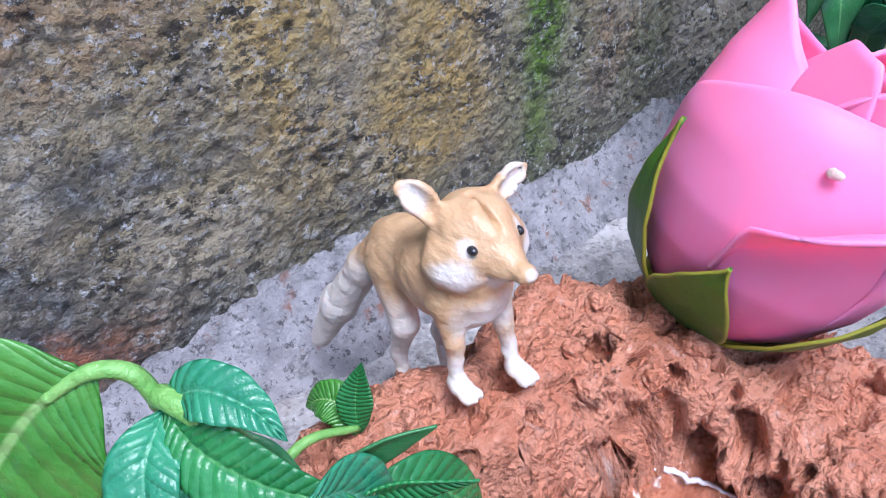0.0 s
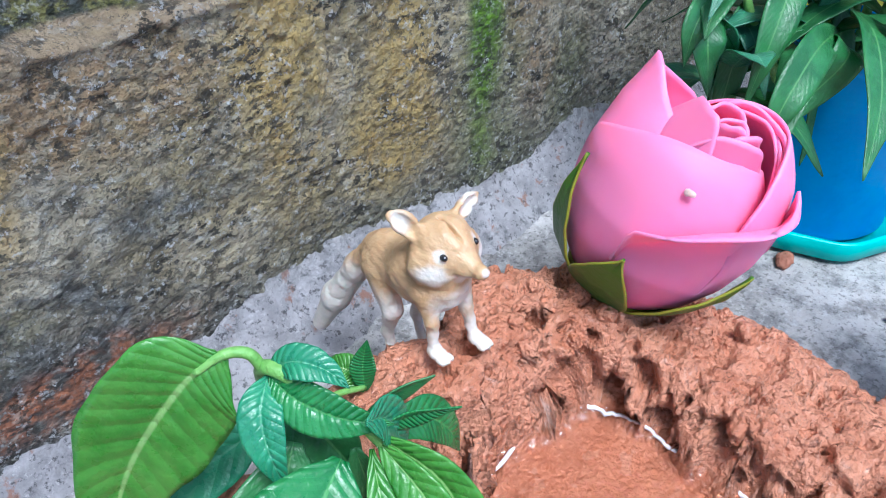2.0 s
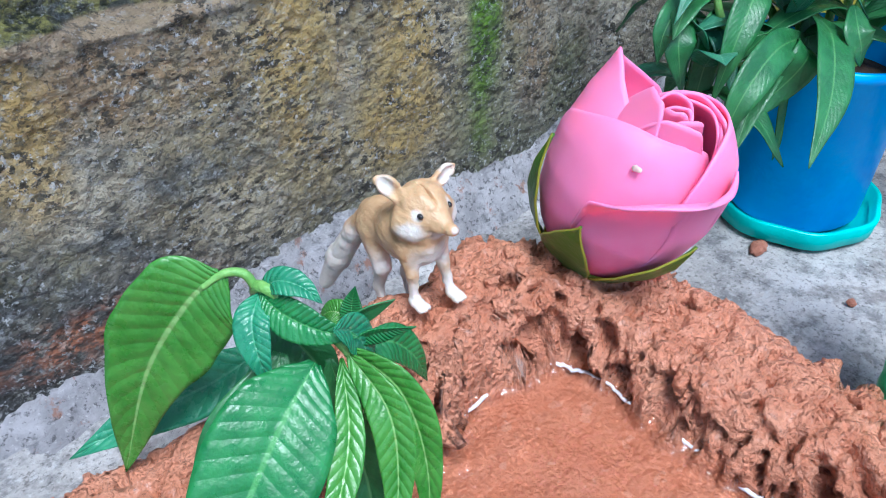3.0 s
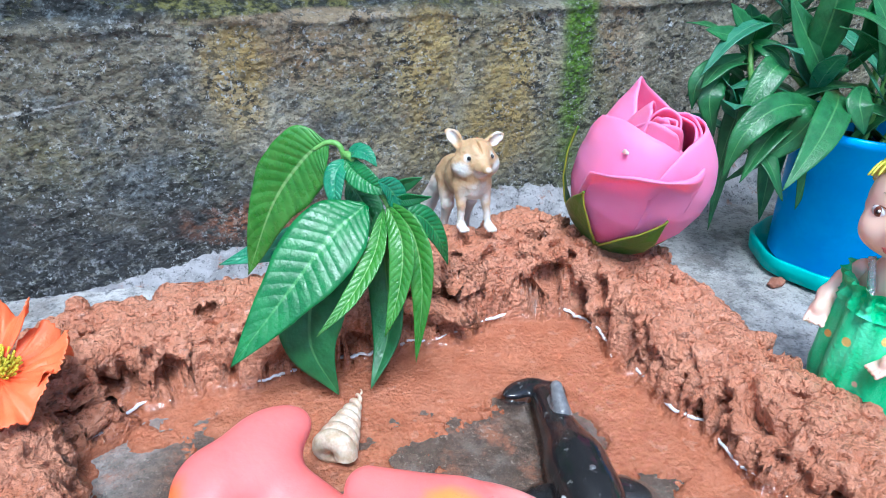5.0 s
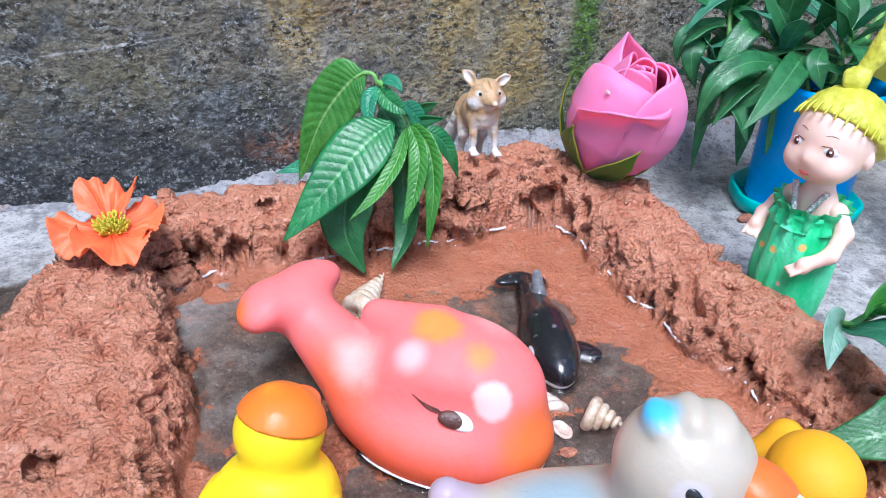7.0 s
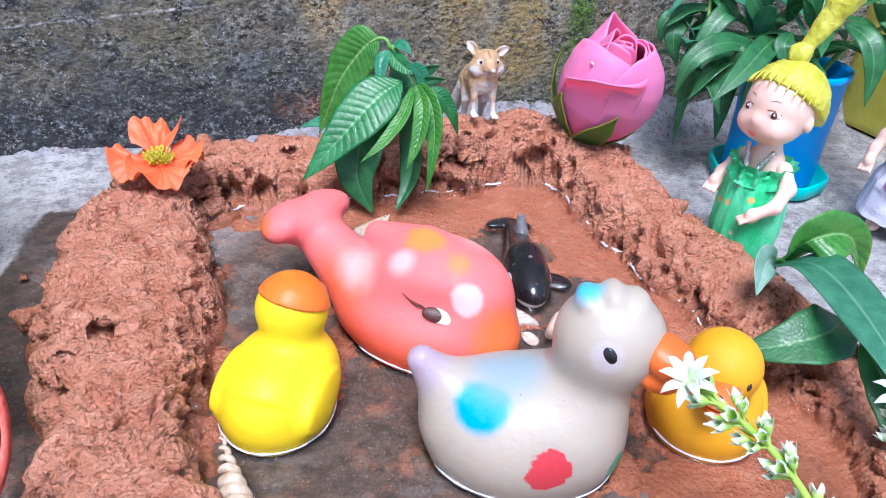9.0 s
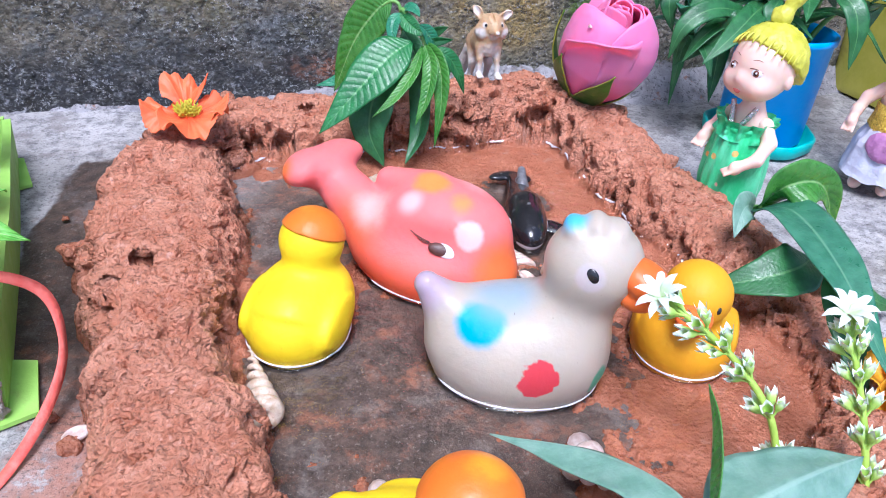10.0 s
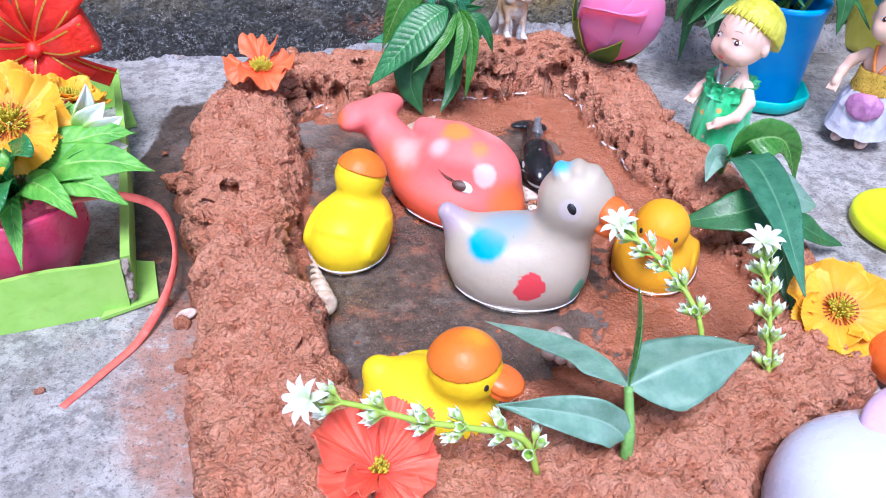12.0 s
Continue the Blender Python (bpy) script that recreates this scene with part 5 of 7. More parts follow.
single("doll", join_meshes(pieces), [SKIN, TEAL_HAIR, GOLD_CLOTH, LILAC_CLOTH, WHITE, IRIS, BLACK, LIPS, BROW, PURPLE_CLOTH, ORANGE_CLOTH], "small doll with blue hair, gold top, lilac skirt", "doll", (0.3265, 0.0115, 0.0), (0, 0, -140))
R3 = random.Random(31)


# ---- plants ----
def leaf_material(name, deep, light, vein, rough=0.3, count=12.0, slant=3.2, side_vein=0.35, relief=0.6):
    n = Nodes(name)
    uv = n.t.nodes.new("ShaderNodeSeparateXYZ")
    n.t.links.new(n.t.nodes["Texture Coordinate"].outputs["UV"], uv.inputs[0])
    off = n.calc("ABSOLUTE", n.calc("SUBTRACT", uv.outputs[1], 0.5))
    rib = n.step(off, 0.012, 0.035, 1.0, 0.0)
    wave = n.calc("ABSOLUTE", n.calc("SINE", n.calc("MULTIPLY", n.calc("SUBTRACT", n.calc("MULTIPLY", uv.outputs[0], count), n.calc("MULTIPLY", off, slant)), math.pi)))
    side = n.step(wave, 0.0, 0.16, 1.0, 0.0)
    c = n.mix(n.step(n.noise(0.006, 4.0), 0.3, 0.7), deep, light)
    c = n.mix(n.step(n.noise(0.0015, 4.0, 0.7, seed=3.0), 0.5, 0.8, 0.0, 0.5), c, light)
    c = n.mix(n.calc("MULTIPLY", side, side_vein), c, vein)
    c = n.mix(n.calc("MULTIPLY", rib, 0.8), c, vein)
    n.set(Base_Color=c, Roughness=n.step(n.noise(0.003, 3.0, seed=2.0), 0.3, 0.7, rough * 0.75, rough * 1.3), Specular_IOR_Level=0.5, Subsurface_Weight=0.08, Subsurface_Radius=(0.4, 1, 0.2), Subsurface_Scale=0.002)
    n.set(Normal=n.bump(n.calc("ADD", n.calc("MULTIPLY", wave, relief), n.calc("MULTIPLY", n.noise(0.0012, 4.0), 0.6)), 0.00035))
    return n.m


LEAF = leaf_material("deep_green_leaf", (0.014, 0.135, 0.035), (0.035, 0.215, 0.06), (0.09, 0.3, 0.09), 0.32, 18.0, side_vein=0.0, relief=0.4)
LEAF_LIGHT = leaf_material("light_green_leaf", (0.035, 0.17, 0.02), (0.075, 0.25, 0.04), (0.24, 0.42, 0.14), 0.3, 17.0, side_vein=0.0, relief=0.4)
LEAF_LIME = leaf_material("bright_cloth_leaf", (0.08, 0.34, 0.035), (0.18, 0.5, 0.075), (0.34, 0.58, 0.16), 0.5, side_vein=0.1)
LEAF_TEAL = leaf_material("blue_green_leaf", (0.02, 0.17, 0.085), (0.045, 0.26, 0.13), (0.1, 0.32, 0.18), side_vein=0.1, relief=0.4)
LEAF_DARK = leaf_material("dark_lance_leaf", (0.018, 0.105, 0.032), (0.038, 0.175, 0.055), (0.1, 0.26, 0.09), 0.38, 20.0, 8.0, 0.0, 0.08)
LEAF_PALE = leaf_material("pale_underside_leaf", (0.13, 0.275, 0.2), (0.22, 0.38, 0.295), (0.27, 0.43, 0.34), 0.42, 16.0, 6.0, 0.05, 0.12)
LEAF_MID = leaf_material("grey_green_leaf", (0.03, 0.15, 0.085), (0.06, 0.225, 0.13), (0.13, 0.3, 0.18), 0.36, 16.0, 6.0, 0.0, 0.1)
STEM = plain("green_stem", (0.12, 0.32, 0.06), (0.22, 0.45, 0.12), 0.003, 0.4, 0.0002, sub=0.05)


def leaf_mesh(points, half, up, fold=0.25, quilt=0.0, count=11, wave=0.0, base=0.12, tip=1.0, curl=0.0, nu=44, nv=15, seed=0):
    """A leaf along the midrib points, half its greatest width; up: the way its face looks; fold: the rise of its sides; quilt: the swell between veins."""
    pts = np.array(points, float)
    s = np.linspace(0, 1, nu)
    line = np.stack([spline(s * (len(pts) - 1), pts[:, k]) for k in range(3)], -1)
    tan = np.gradient(line, axis=0)
    tan /= np.linalg.norm(tan, axis=1, keepdims=True)
    up = np.array(up, float)
    side = np.cross(tan, up)
    side /= np.linalg.norm(side, axis=1, keepdims=True)
    nor = np.cross(side, tan)
    w = half * np.clip(np.sin(np.pi * np.clip(s, 0, 1) ** 0.82), 0, 1) ** 0.85 * (1 - 0.25 * s**3 * tip)
    w = np.maximum(w, half * base * (s < 0.12))
    w[-1] = half * 0.01
    u = np.linspace(-1, 1, nv)
    U, Sg = np.meshgrid(u, s, indexing="xy")
    W = w[:, None] * (1 + 0.05 * vnoise(s * 9 + seed, 0 * s, 0 * s, seed)[:, None] * np.abs(U))
    swell = np.abs(np.sin(np.pi * (Sg * count - np.abs(U) * 1.6))) * np.minimum(1, 6 * np.abs(U)) * np.clip(1.1 - np.abs(U), 0, 1)
    a = curl * np.abs(U) * np.sign(fold if fold else 1)
    lift = W * np.abs(U) * fold * (1 - 0.35 * np.abs(U)) + quilt * swell * (W / half) + wave * half * np.sin(Sg * 14 + 2.2 * np.sign(U) + seed) * np.abs(U) ** 2
    v = line[:, None] + side[:, None] * (U * W * np.cos(a))[..., None] + nor[:, None] * (lift + W * np.abs(U) * np.sin(a))[..., None]
    return mesh_from(v.reshape(-1, 3), sheet(nu, nv), np.stack([Sg, U * 0.5 + 0.5], -1).reshape(-1, 2))


def leaf(parent, points, half, up, material, label="", **kw):
    ob = part("leaf", leaf_mesh(points, half, up, **kw), material, parent, label)
    return thick(ob, 0.00028)


def stem(parent, points, radii, material=None, name="stem"):
    v, f = tube_mesh(points, radii, 9, 7)
    return part(name, mesh_from(v, f), material or STEM, parent)


# drooping sprig stuck into the back of the bank
sprig = thing("leafy_sprig", "drooping sprig of quilted green leaves stuck in the mud", "plant")
stem(sprig, [(0.0965, 0.0935, 0.018), (0.0935, 0.0895, 0.05), (0.0882, 0.0795, 0.0722), (0.0915, 0.072, 0.0705), (0.0958, 0.0655, 0.064), (0.0985, 0.061, 0.056)], [0.0015, 0.0013, 0.0012, 0.0011, 0.001, 0.0008])
stem(sprig, [(0.0882, 0.079, 0.0715), (0.0868, 0.0802, 0.0755), (0.0838, 0.082, 0.0762), (0.08, 0.0842, 0.0735)], [0.0009, 0.0009, 0.0008, 0.0006])
leaf(sprig, [(0.0836, 0.0822, 0.0762), (0.0775, 0.0858, 0.0705), (0.068, 0.0912, 0.054), (0.0588, 0.0952, 0.0275)], 0.0106, (-0.52, -0.8, 0.28), LEAF_LIGHT, "large light green quilted leaf", fold=0.2, quilt=0.0005, count=17, wave=0.05, seed=1)
leaf(sprig, [(0.1165, 0.0935, 0.033), (0.116, 0.097, 0.0365), (0.1148, 0.1005, 0.0358), (0.1136, 0.1035, 0.0325)], 0.0034, (-0.5, -0.3, 0.8), LEAF_LIGHT, fold=0.4, quilt=0.0004, count=9, nu=26, nv=11, seed=17)
leaf(sprig, [(0.1168, 0.0935, 0.033), (0.117, 0.0942, 0.038), (0.1178, 0.0945, 0.042), (0.1187, 0.0942, 0.046)], 0.0027, (-0.6, -0.7, 0.2), LEAF, fold=0.5, quilt=0.0003, count=9, nu=26, nv=11, seed=18)
stem(sprig, [(0.097, 0.0925, 0.03), (0.107, 0.0935, 0.0375), (0.1168, 0.0936, 0.034)], [0.0009, 0.0008, 0.0006])
leaf(sprig, [(0.0902, 0.065, 0.0625), (0.0782, 0.06, 0.0565), (0.0635, 0.055, 0.043), (0.0459, 0.0512, 0.0249)], 0.0108, (-0.35, -0.72, 0.6), LEAF, "large glossy green quilted leaf", fold=0.14, quilt=0.0005, count=18, wave=0.03, seed=2)
leaf(sprig, [(0.0888, 0.0755, 0.058), (0.0765, 0.068, 0.043), (0.0705, 0.0595, 0.0225), (0.0765, 0.051, 0.0066)], 0.0115, (-0.5, -0.8, 0.25), LEAF_DARK, fold=0.12, quilt=0.0008, count=11, wave=0.04, seed=3)
leaf(sprig, [(0.097, 0.0645, 0.0625), (0.1012, 0.0545, 0.056), (0.1018, 0.048, 0.041), (0.0985, 0.043, 0.019)], 0.0042, (-0.5, -0.85, 0.15), LEAF_LIGHT, "narrow hanging pale leaf", fold=0.5, quilt=0.0004, count=13, seed=4)
leaf(sprig, [(0.0965, 0.064, 0.062), (0.0972, 0.053, 0.055), (0.0943, 0.047, 0.043), (0.0885, 0.0425, 0.031)], 0.004, (-0.6, -0.75, 0.25), LEAF_LIGHT, "narrow hanging pale leaf", fold=0.5, quilt=0.0004, count=13, seed=5)
leaf(sprig, [(0.095, 0.068, 0.058), (0.0962, 0.064, 0.039), (0.0943, 0.0565, 0.021), (0.086, 0.048, 0.0085)], 0.0062, (-0.7, -0.7, 0.1), LEAF_DARK, fold=0.4, quilt=0.0005, count=12, seed=6)
leaf(sprig, [(0.0955, 0.0645, 0.0605), (0.0892, 0.0545, 0.0515), (0.0793, 0.047, 0.0425), (0.0685, 0.042, 0.036)], 0.003, (-0.3, -0.6, 0.75), LEAF_LIGHT, fold=0.5, quilt=0.0003, seed=7)
leaf(sprig, [(0.1002, 0.068, 0.057), (0.1085, 0.0672, 0.0545), (0.1145, 0.067, 0.0462), (0.1187, 0.068, 0.0352)], 0.004, (0.2, -0.8, 0.5), LEAF, fold=0.3, quilt=0.0005, seed=8)
leaf(sprig, [(0.0885, 0.0782, 0.0725), (0.0905, 0.0745, 0.0755), (0.0928, 0.0705, 0.0752), (0.0942, 0.0668, 0.0732)], 0.0027, (-0.2, -0.6, 0.75), LEAF_TEAL, fold=0.3, quilt=0.0005, seed=9)
leaf(sprig, [(0.0878, 0.078, 0.0718), (0.0842, 0.075, 0.069), (0.0828, 0.0718, 0.064), (0.083, 0.069, 0.0575)], 0.0034, (-0.6, -0.75, 0.25), LEAF_TEAL, fold=0.3, quilt=0.0007, seed=10)
leaf(sprig, [(0.088, 0.0775, 0.072), (0.089, 0.0725, 0.0702), (0.0928, 0.0672, 0.0675), (0.0985, 0.0625, 0.0655)], 0.0038, (-0.6, -0.6, 0.5), LEAF, fold=0.35, quilt=0.0007, seed=11)
leaf(sprig, [(0.0965, 0.068, 0.063), (0.1003, 0.0667, 0.0658), (0.1036, 0.0648, 0.0681), (0.1066, 0.0622, 0.0701)], 0.0026, (0.25, -0.95, 0.15), LEAF_DARK, fold=0.4, seed=12)
leaf(sprig, [(0.0975, 0.0665, 0.061), (0.1013, 0.0642, 0.0628), (0.1046, 0.0615, 0.0641), (0.1079, 0.0577, 0.0657)], 0.0022, (0.25, -0.95, 0.15), LEAF, fold=0.5, seed=13)
leaf(sprig, [(0.0905, 0.084, 0.062), (0.0935, 0.0795, 0.0565), (0.096, 0.0745, 0.05), (0.0985, 0.07, 0.042)], 0.0055, (-0.3, -0.8, 0.4), LEAF_DARK, fold=0.3, quilt=0.0006, seed=14)
leaf(sprig, [(0.0945, 0.094, 0.042), (0.082, 0.098, 0.036), (0.067, 0.1035, 0.031), (0.051, 0.1075, 0.026)], 0.0062, (-0.2, -0.6, 0.75), LEAF_TEAL, "small blue-green leaf", fold=0.3, quilt=0.0006, seed=15)
leaf(sprig, [(0.093, 0.062, 0.071), (0.0975, 0.064, 0.0665), (0.1005, 0.0645, 0.0605), (0.1015, 0.0645, 0.0535)], 0.0036, (0.1, -0.8, 0.5), LEAF_TEAL, fold=0.4, quilt=0.0004, seed=16)
for k, (tip, col) in enumerate((((0.1005, 0.0555, 0.048), LEAF_LIGHT), ((0.0955, 0.0555, 0.0485), LEAF_LIGHT), ((0.103, 0.0605, 0.0535), LEAF))):
    a = np.array((0.0975, 0.0625, 0.0605))
    leaf(sprig, [a, a + (np.array(tip) - a) * 0.4 + (0, -0.001, 0.001), a + (np.array(tip) - a) * 0.75, tip], 0.0017, (-0.3, -0.8, 0.4), col, fold=0.6, nu=20, nv=7, seed=20 + k)

# wilted sprig lying over the right bank
sprig = thing("leafy_sprig", "wilted sprig of broad grey-green leaves lying over the bank", "plant")
N0 = (0.2055, -0.0505, 0.0315)
stem(sprig, [(0.2095, -0.043, 0.016), (0.2065, -0.048, 0.027), N0, (0.2045, -0.0545, 0.0345)], [0.0017, 0.0017, 0.0015, 0.001])
leaf(sprig, [N0, (0.2085, -0.06, 0.0465), (0.226, -0.0595, 0.0445), (0.2435, -0.057, 0.0165)], 0.0085, (0.1, -0.85, 0.5), LEAF_LIGHT, "curled light green leaf", fold=0.75, wave=0.1, seed=31)
leaf(sprig, [N0, (0.2035, -0.073, 0.043), (0.1985, -0.106, 0.0405), (0.1915, -0.1445, 0.0275)], 0.0105, (-0.15, -0.35, 0.92), LEAF_MID, "long grey-green leaf", fold=0.18, wave=0.06, seed=32)
leaf(sprig, [(0.209, -0.083, 0.029), (0.198, -0.0895, 0.03), (0.184, -0.0895, 0.027), (0.1675, -0.0815, 0.019)], 0.0098, (-0.1, -0.5, 0.85), LEAF_DARK, "dark green leaf", fold=0.2, wave=0.05, seed=33)
leaf(sprig, [(0.21, -0.076, 0.033), (0.219, -0.0785, 0.031), (0.23, -0.079, 0.026), (0.2425, -0.0755, 0.019)], 0.0098, (-0.05, -0.6, 0.8), LEAF_PALE, "pale leaf underside", fold=-0.2, tip=0.2, seed=34)
leaf(sprig, [(0.213, -0.085, 0.024), (0.225, -0.0885, 0.019), (0.239, -0.0895, 0.011), (0.2545, -0.088, 0.0035)], 0.0062, (0.0, -0.5, 0.85), LEAF_DARK, fold=0.3, wave=0.08, seed=35)
leaf(sprig, [(0.2, -0.1, 0.034), (0.199, -0.113, 0.029), (0.1975, -0.125, 0.021), (0.196, -0.137, 0.011)], 0.0062, (-0.6, -0.7, 0.3), LEAF_DARK, fold=0.3, seed=36)
leaf(sprig, [N0, (0.1985, -0.0545, 0.0355), (0.1935, -0.0585, 0.0345), (0.1885, -0.0645, 0.028)], 0.0058, (-0.2, -0.8, 0.5), LEAF_PALE, "pale leaf underside", fold=0.3, seed=37)

# sprout with four leaves in the front bank
sprout = thing("leafy_sprout", "upright sprout with four pale folded leaves in the mud", "plant")
N1 = (0.0995, -0.1885, 0.0395)
stem(sprout, [(0.0985, -0.2005, 0.014), (0.099, -0.197, 0.027), N1], [0.0021, 0.0019, 0.0014])
leaf(sprout, [N1, (0.096, -0.1765, 0.0405), (0.0855, -0.1605, 0.0365), (0.0655, -0.1445, 0.0295)], 0.0095, (0.45, -0.1, 0.9), LEAF_PALE, fold=-0.75, wave=0.05, seed=41)
leaf(sprout, [N1, (0.1025, -0.181, 0.047), (0.1055, -0.1735, 0.054), (0.1078, -0.1655, 0.059)], 0.0045, (0.8, -0.6, 0.0), LEAF_LIGHT, fold=0.6, seed=42)
leaf(sprout, [N1, (0.1115, -0.187, 0.0445), (0.1285, -0.1835, 0.0455), (0.1475, -0.178, 0.0405)], 0.0125, (0.05, -0.25, 0.95), LEAF_PALE, fold=-0.8, tip=0.6, wave=0.05, seed=43)
leaf(sprout, [(0.0988, -0.1975, 0.0255), (0.0895, -0.196, 0.0335), (0.0745, -0.194, 0.0385), (0.0565, -0.191, 0.0405)], 0.0066, (-0.1, -0.75, 0.6), LEAF_PALE, fold=0.8, wave=0.2, seed=44)

# ---- potted plant in the blue cup ----
BLUE = plain("blue_plastic", (0.0, 0.34, 0.96), (0.01, 0.4, 1.0), 0.01, 0.38, 0.0001, sub=0.05)
TURQUOISE = plain("turquoise_plastic", (0.0, 0.45, 0.42), (0.01, 0.56, 0.52), 0.01, 0.4, 0.0001, sub=0.05)
SOIL = plain("dark_soil", (0.05, 0.03, 0.02), (0.1, 0.06, 0.04), 0.002, 0.9, 0.0012)


def revolve(profile, sides=64, lobes=0, depth=0.0):
    """A turned form from (radius, z) points; lobes: flats round it."""
    r, z = np.array(profile).T
    a = np.linspace(0, 2 * np.pi, sides, endpoint=False)
    k = 1 + depth * np.cos(lobes * a) if lobes else 1 + 0 * a
    v = np.stack([r[None] * np.cos(a)[:, None] * k[:, None], r[None] * np.sin(a)[:, None] * k[:, None], np.broadcast_to(z[None], (sides, len(z)))], -1)
    n = len(z)
    f = [[i * n + j, ((i + 1) % sides) * n + j, ((i + 1) % sides) * n + j + 1, i * n + j + 1] for i in range(sides) for j in range(n - 1)]
    return mesh_from(v.reshape(-1, 3), f)


POT = (0.298, 0.0725, 0)
pot = thing("flower_pot", "blue plastic flower pot on a turquoise saucer", "flower pot", POT)
part("saucer", revolve([(0.0, 0.0004), (0.0272, 0.0004), (0.0298, 0.002), (0.0306, 0.0085), (0.0298, 0.0092), (0.0286, 0.0088), (0.0278, 0.0035), (0.0, 0.003)], 64, 8, 0.022), TURQUOISE, pot, "turquoise saucer")
part("cup", revolve([(0.0, 0.004), (0.0222, 0.004), (0.0234, 0.0055), (0.0246, 0.0605), (0.0258, 0.061), (0.026, 0.0645), (0.0248, 0.0648), (0.0238, 0.062), (0.0225, 0.0075), (0.0, 0.0065)]), BLUE, pot)
part("soil", revolve([(0.0, 0.054), (0.012, 0.0545), (0.0235, 0.0525), (0.0232, 0.047)], 32), SOIL, pot)
rnd = random.Random(4)
plant = thing("potted_plant", "bushy plant with long dark green lance leaves in the pot", "plant", (0, 0, 0))
ROSETTES = [((0.262, 0.104, 0.0905), 10, 0.036), ((0.25, 0.092, 0.068), 8, 0.034), ((0.276, 0.082, 0.078), 9, 0.046), ((0.27, 0.098, 0.108), 8, 0.046), ((0.3, 0.07, 0.088), 10, 0.05), ((0.336, 0.064, 0.086), 8, 0.05), ((0.352, 0.095, 0.105), 8, 0.046), ((0.33, 0.1, 0.128), 7, 0.046)]
for (cx, cy, cz), count, size in ROSETTES:
    root = (POT[0] + (cx - POT[0]) * 0.2, POT[1] + (cy - POT[1]) * 0.25, 0.05)
    stem(plant, [root, (root[0] * 0.6 + cx * 0.4, root[1] * 0.6 + cy * 0.4, 0.05 + (cz - 0.05) * 0.62), (cx, cy, cz)], [0.0016, 0.0014, 0.001])
    turn0 = rnd.uniform(0, 6.28)
    for k in range(count):
        a = turn0 + 2.4 * k + rnd.uniform(-0.25, 0.25)
        rise = math.radians(78 - 62 * k / count + rnd.uniform(-10, 10))
        ln = size * rnd.uniform(0.85, 1.2) * (0.6 + 0.4 * min(1, k / 3))
        dx, dy = math.cos(a), math.sin(a)
        if cy + dy * ln > 0.135:
            dy = (0.135 - cy) / ln
        droop = ln * (0.15 + 0.75 * (k / count) ** 1.2)
        low = cz - 0.002 * k
        pts = [(cx, cy, low)]
        for q in (0.36, 0.7, 1.0):
            reach = ln * q * math.cos(rise) ** 0.5
            pts.append((cx + dx * reach, cy + dy * reach, low + ln * q * math.sin(rise) * 0.8 - droop * q**2.2))
        leaf(plant, pts, 0.0054 * rnd.uniform(0.85, 1.15), (-dx * 0.5, -dy * 0.5, 1.0), LEAF_MID if rnd.random() < 0.25 else LEAF_DARK, fold=0.22, wave=0.05, nu=26, nv=9, seed=rnd.randrange(99))
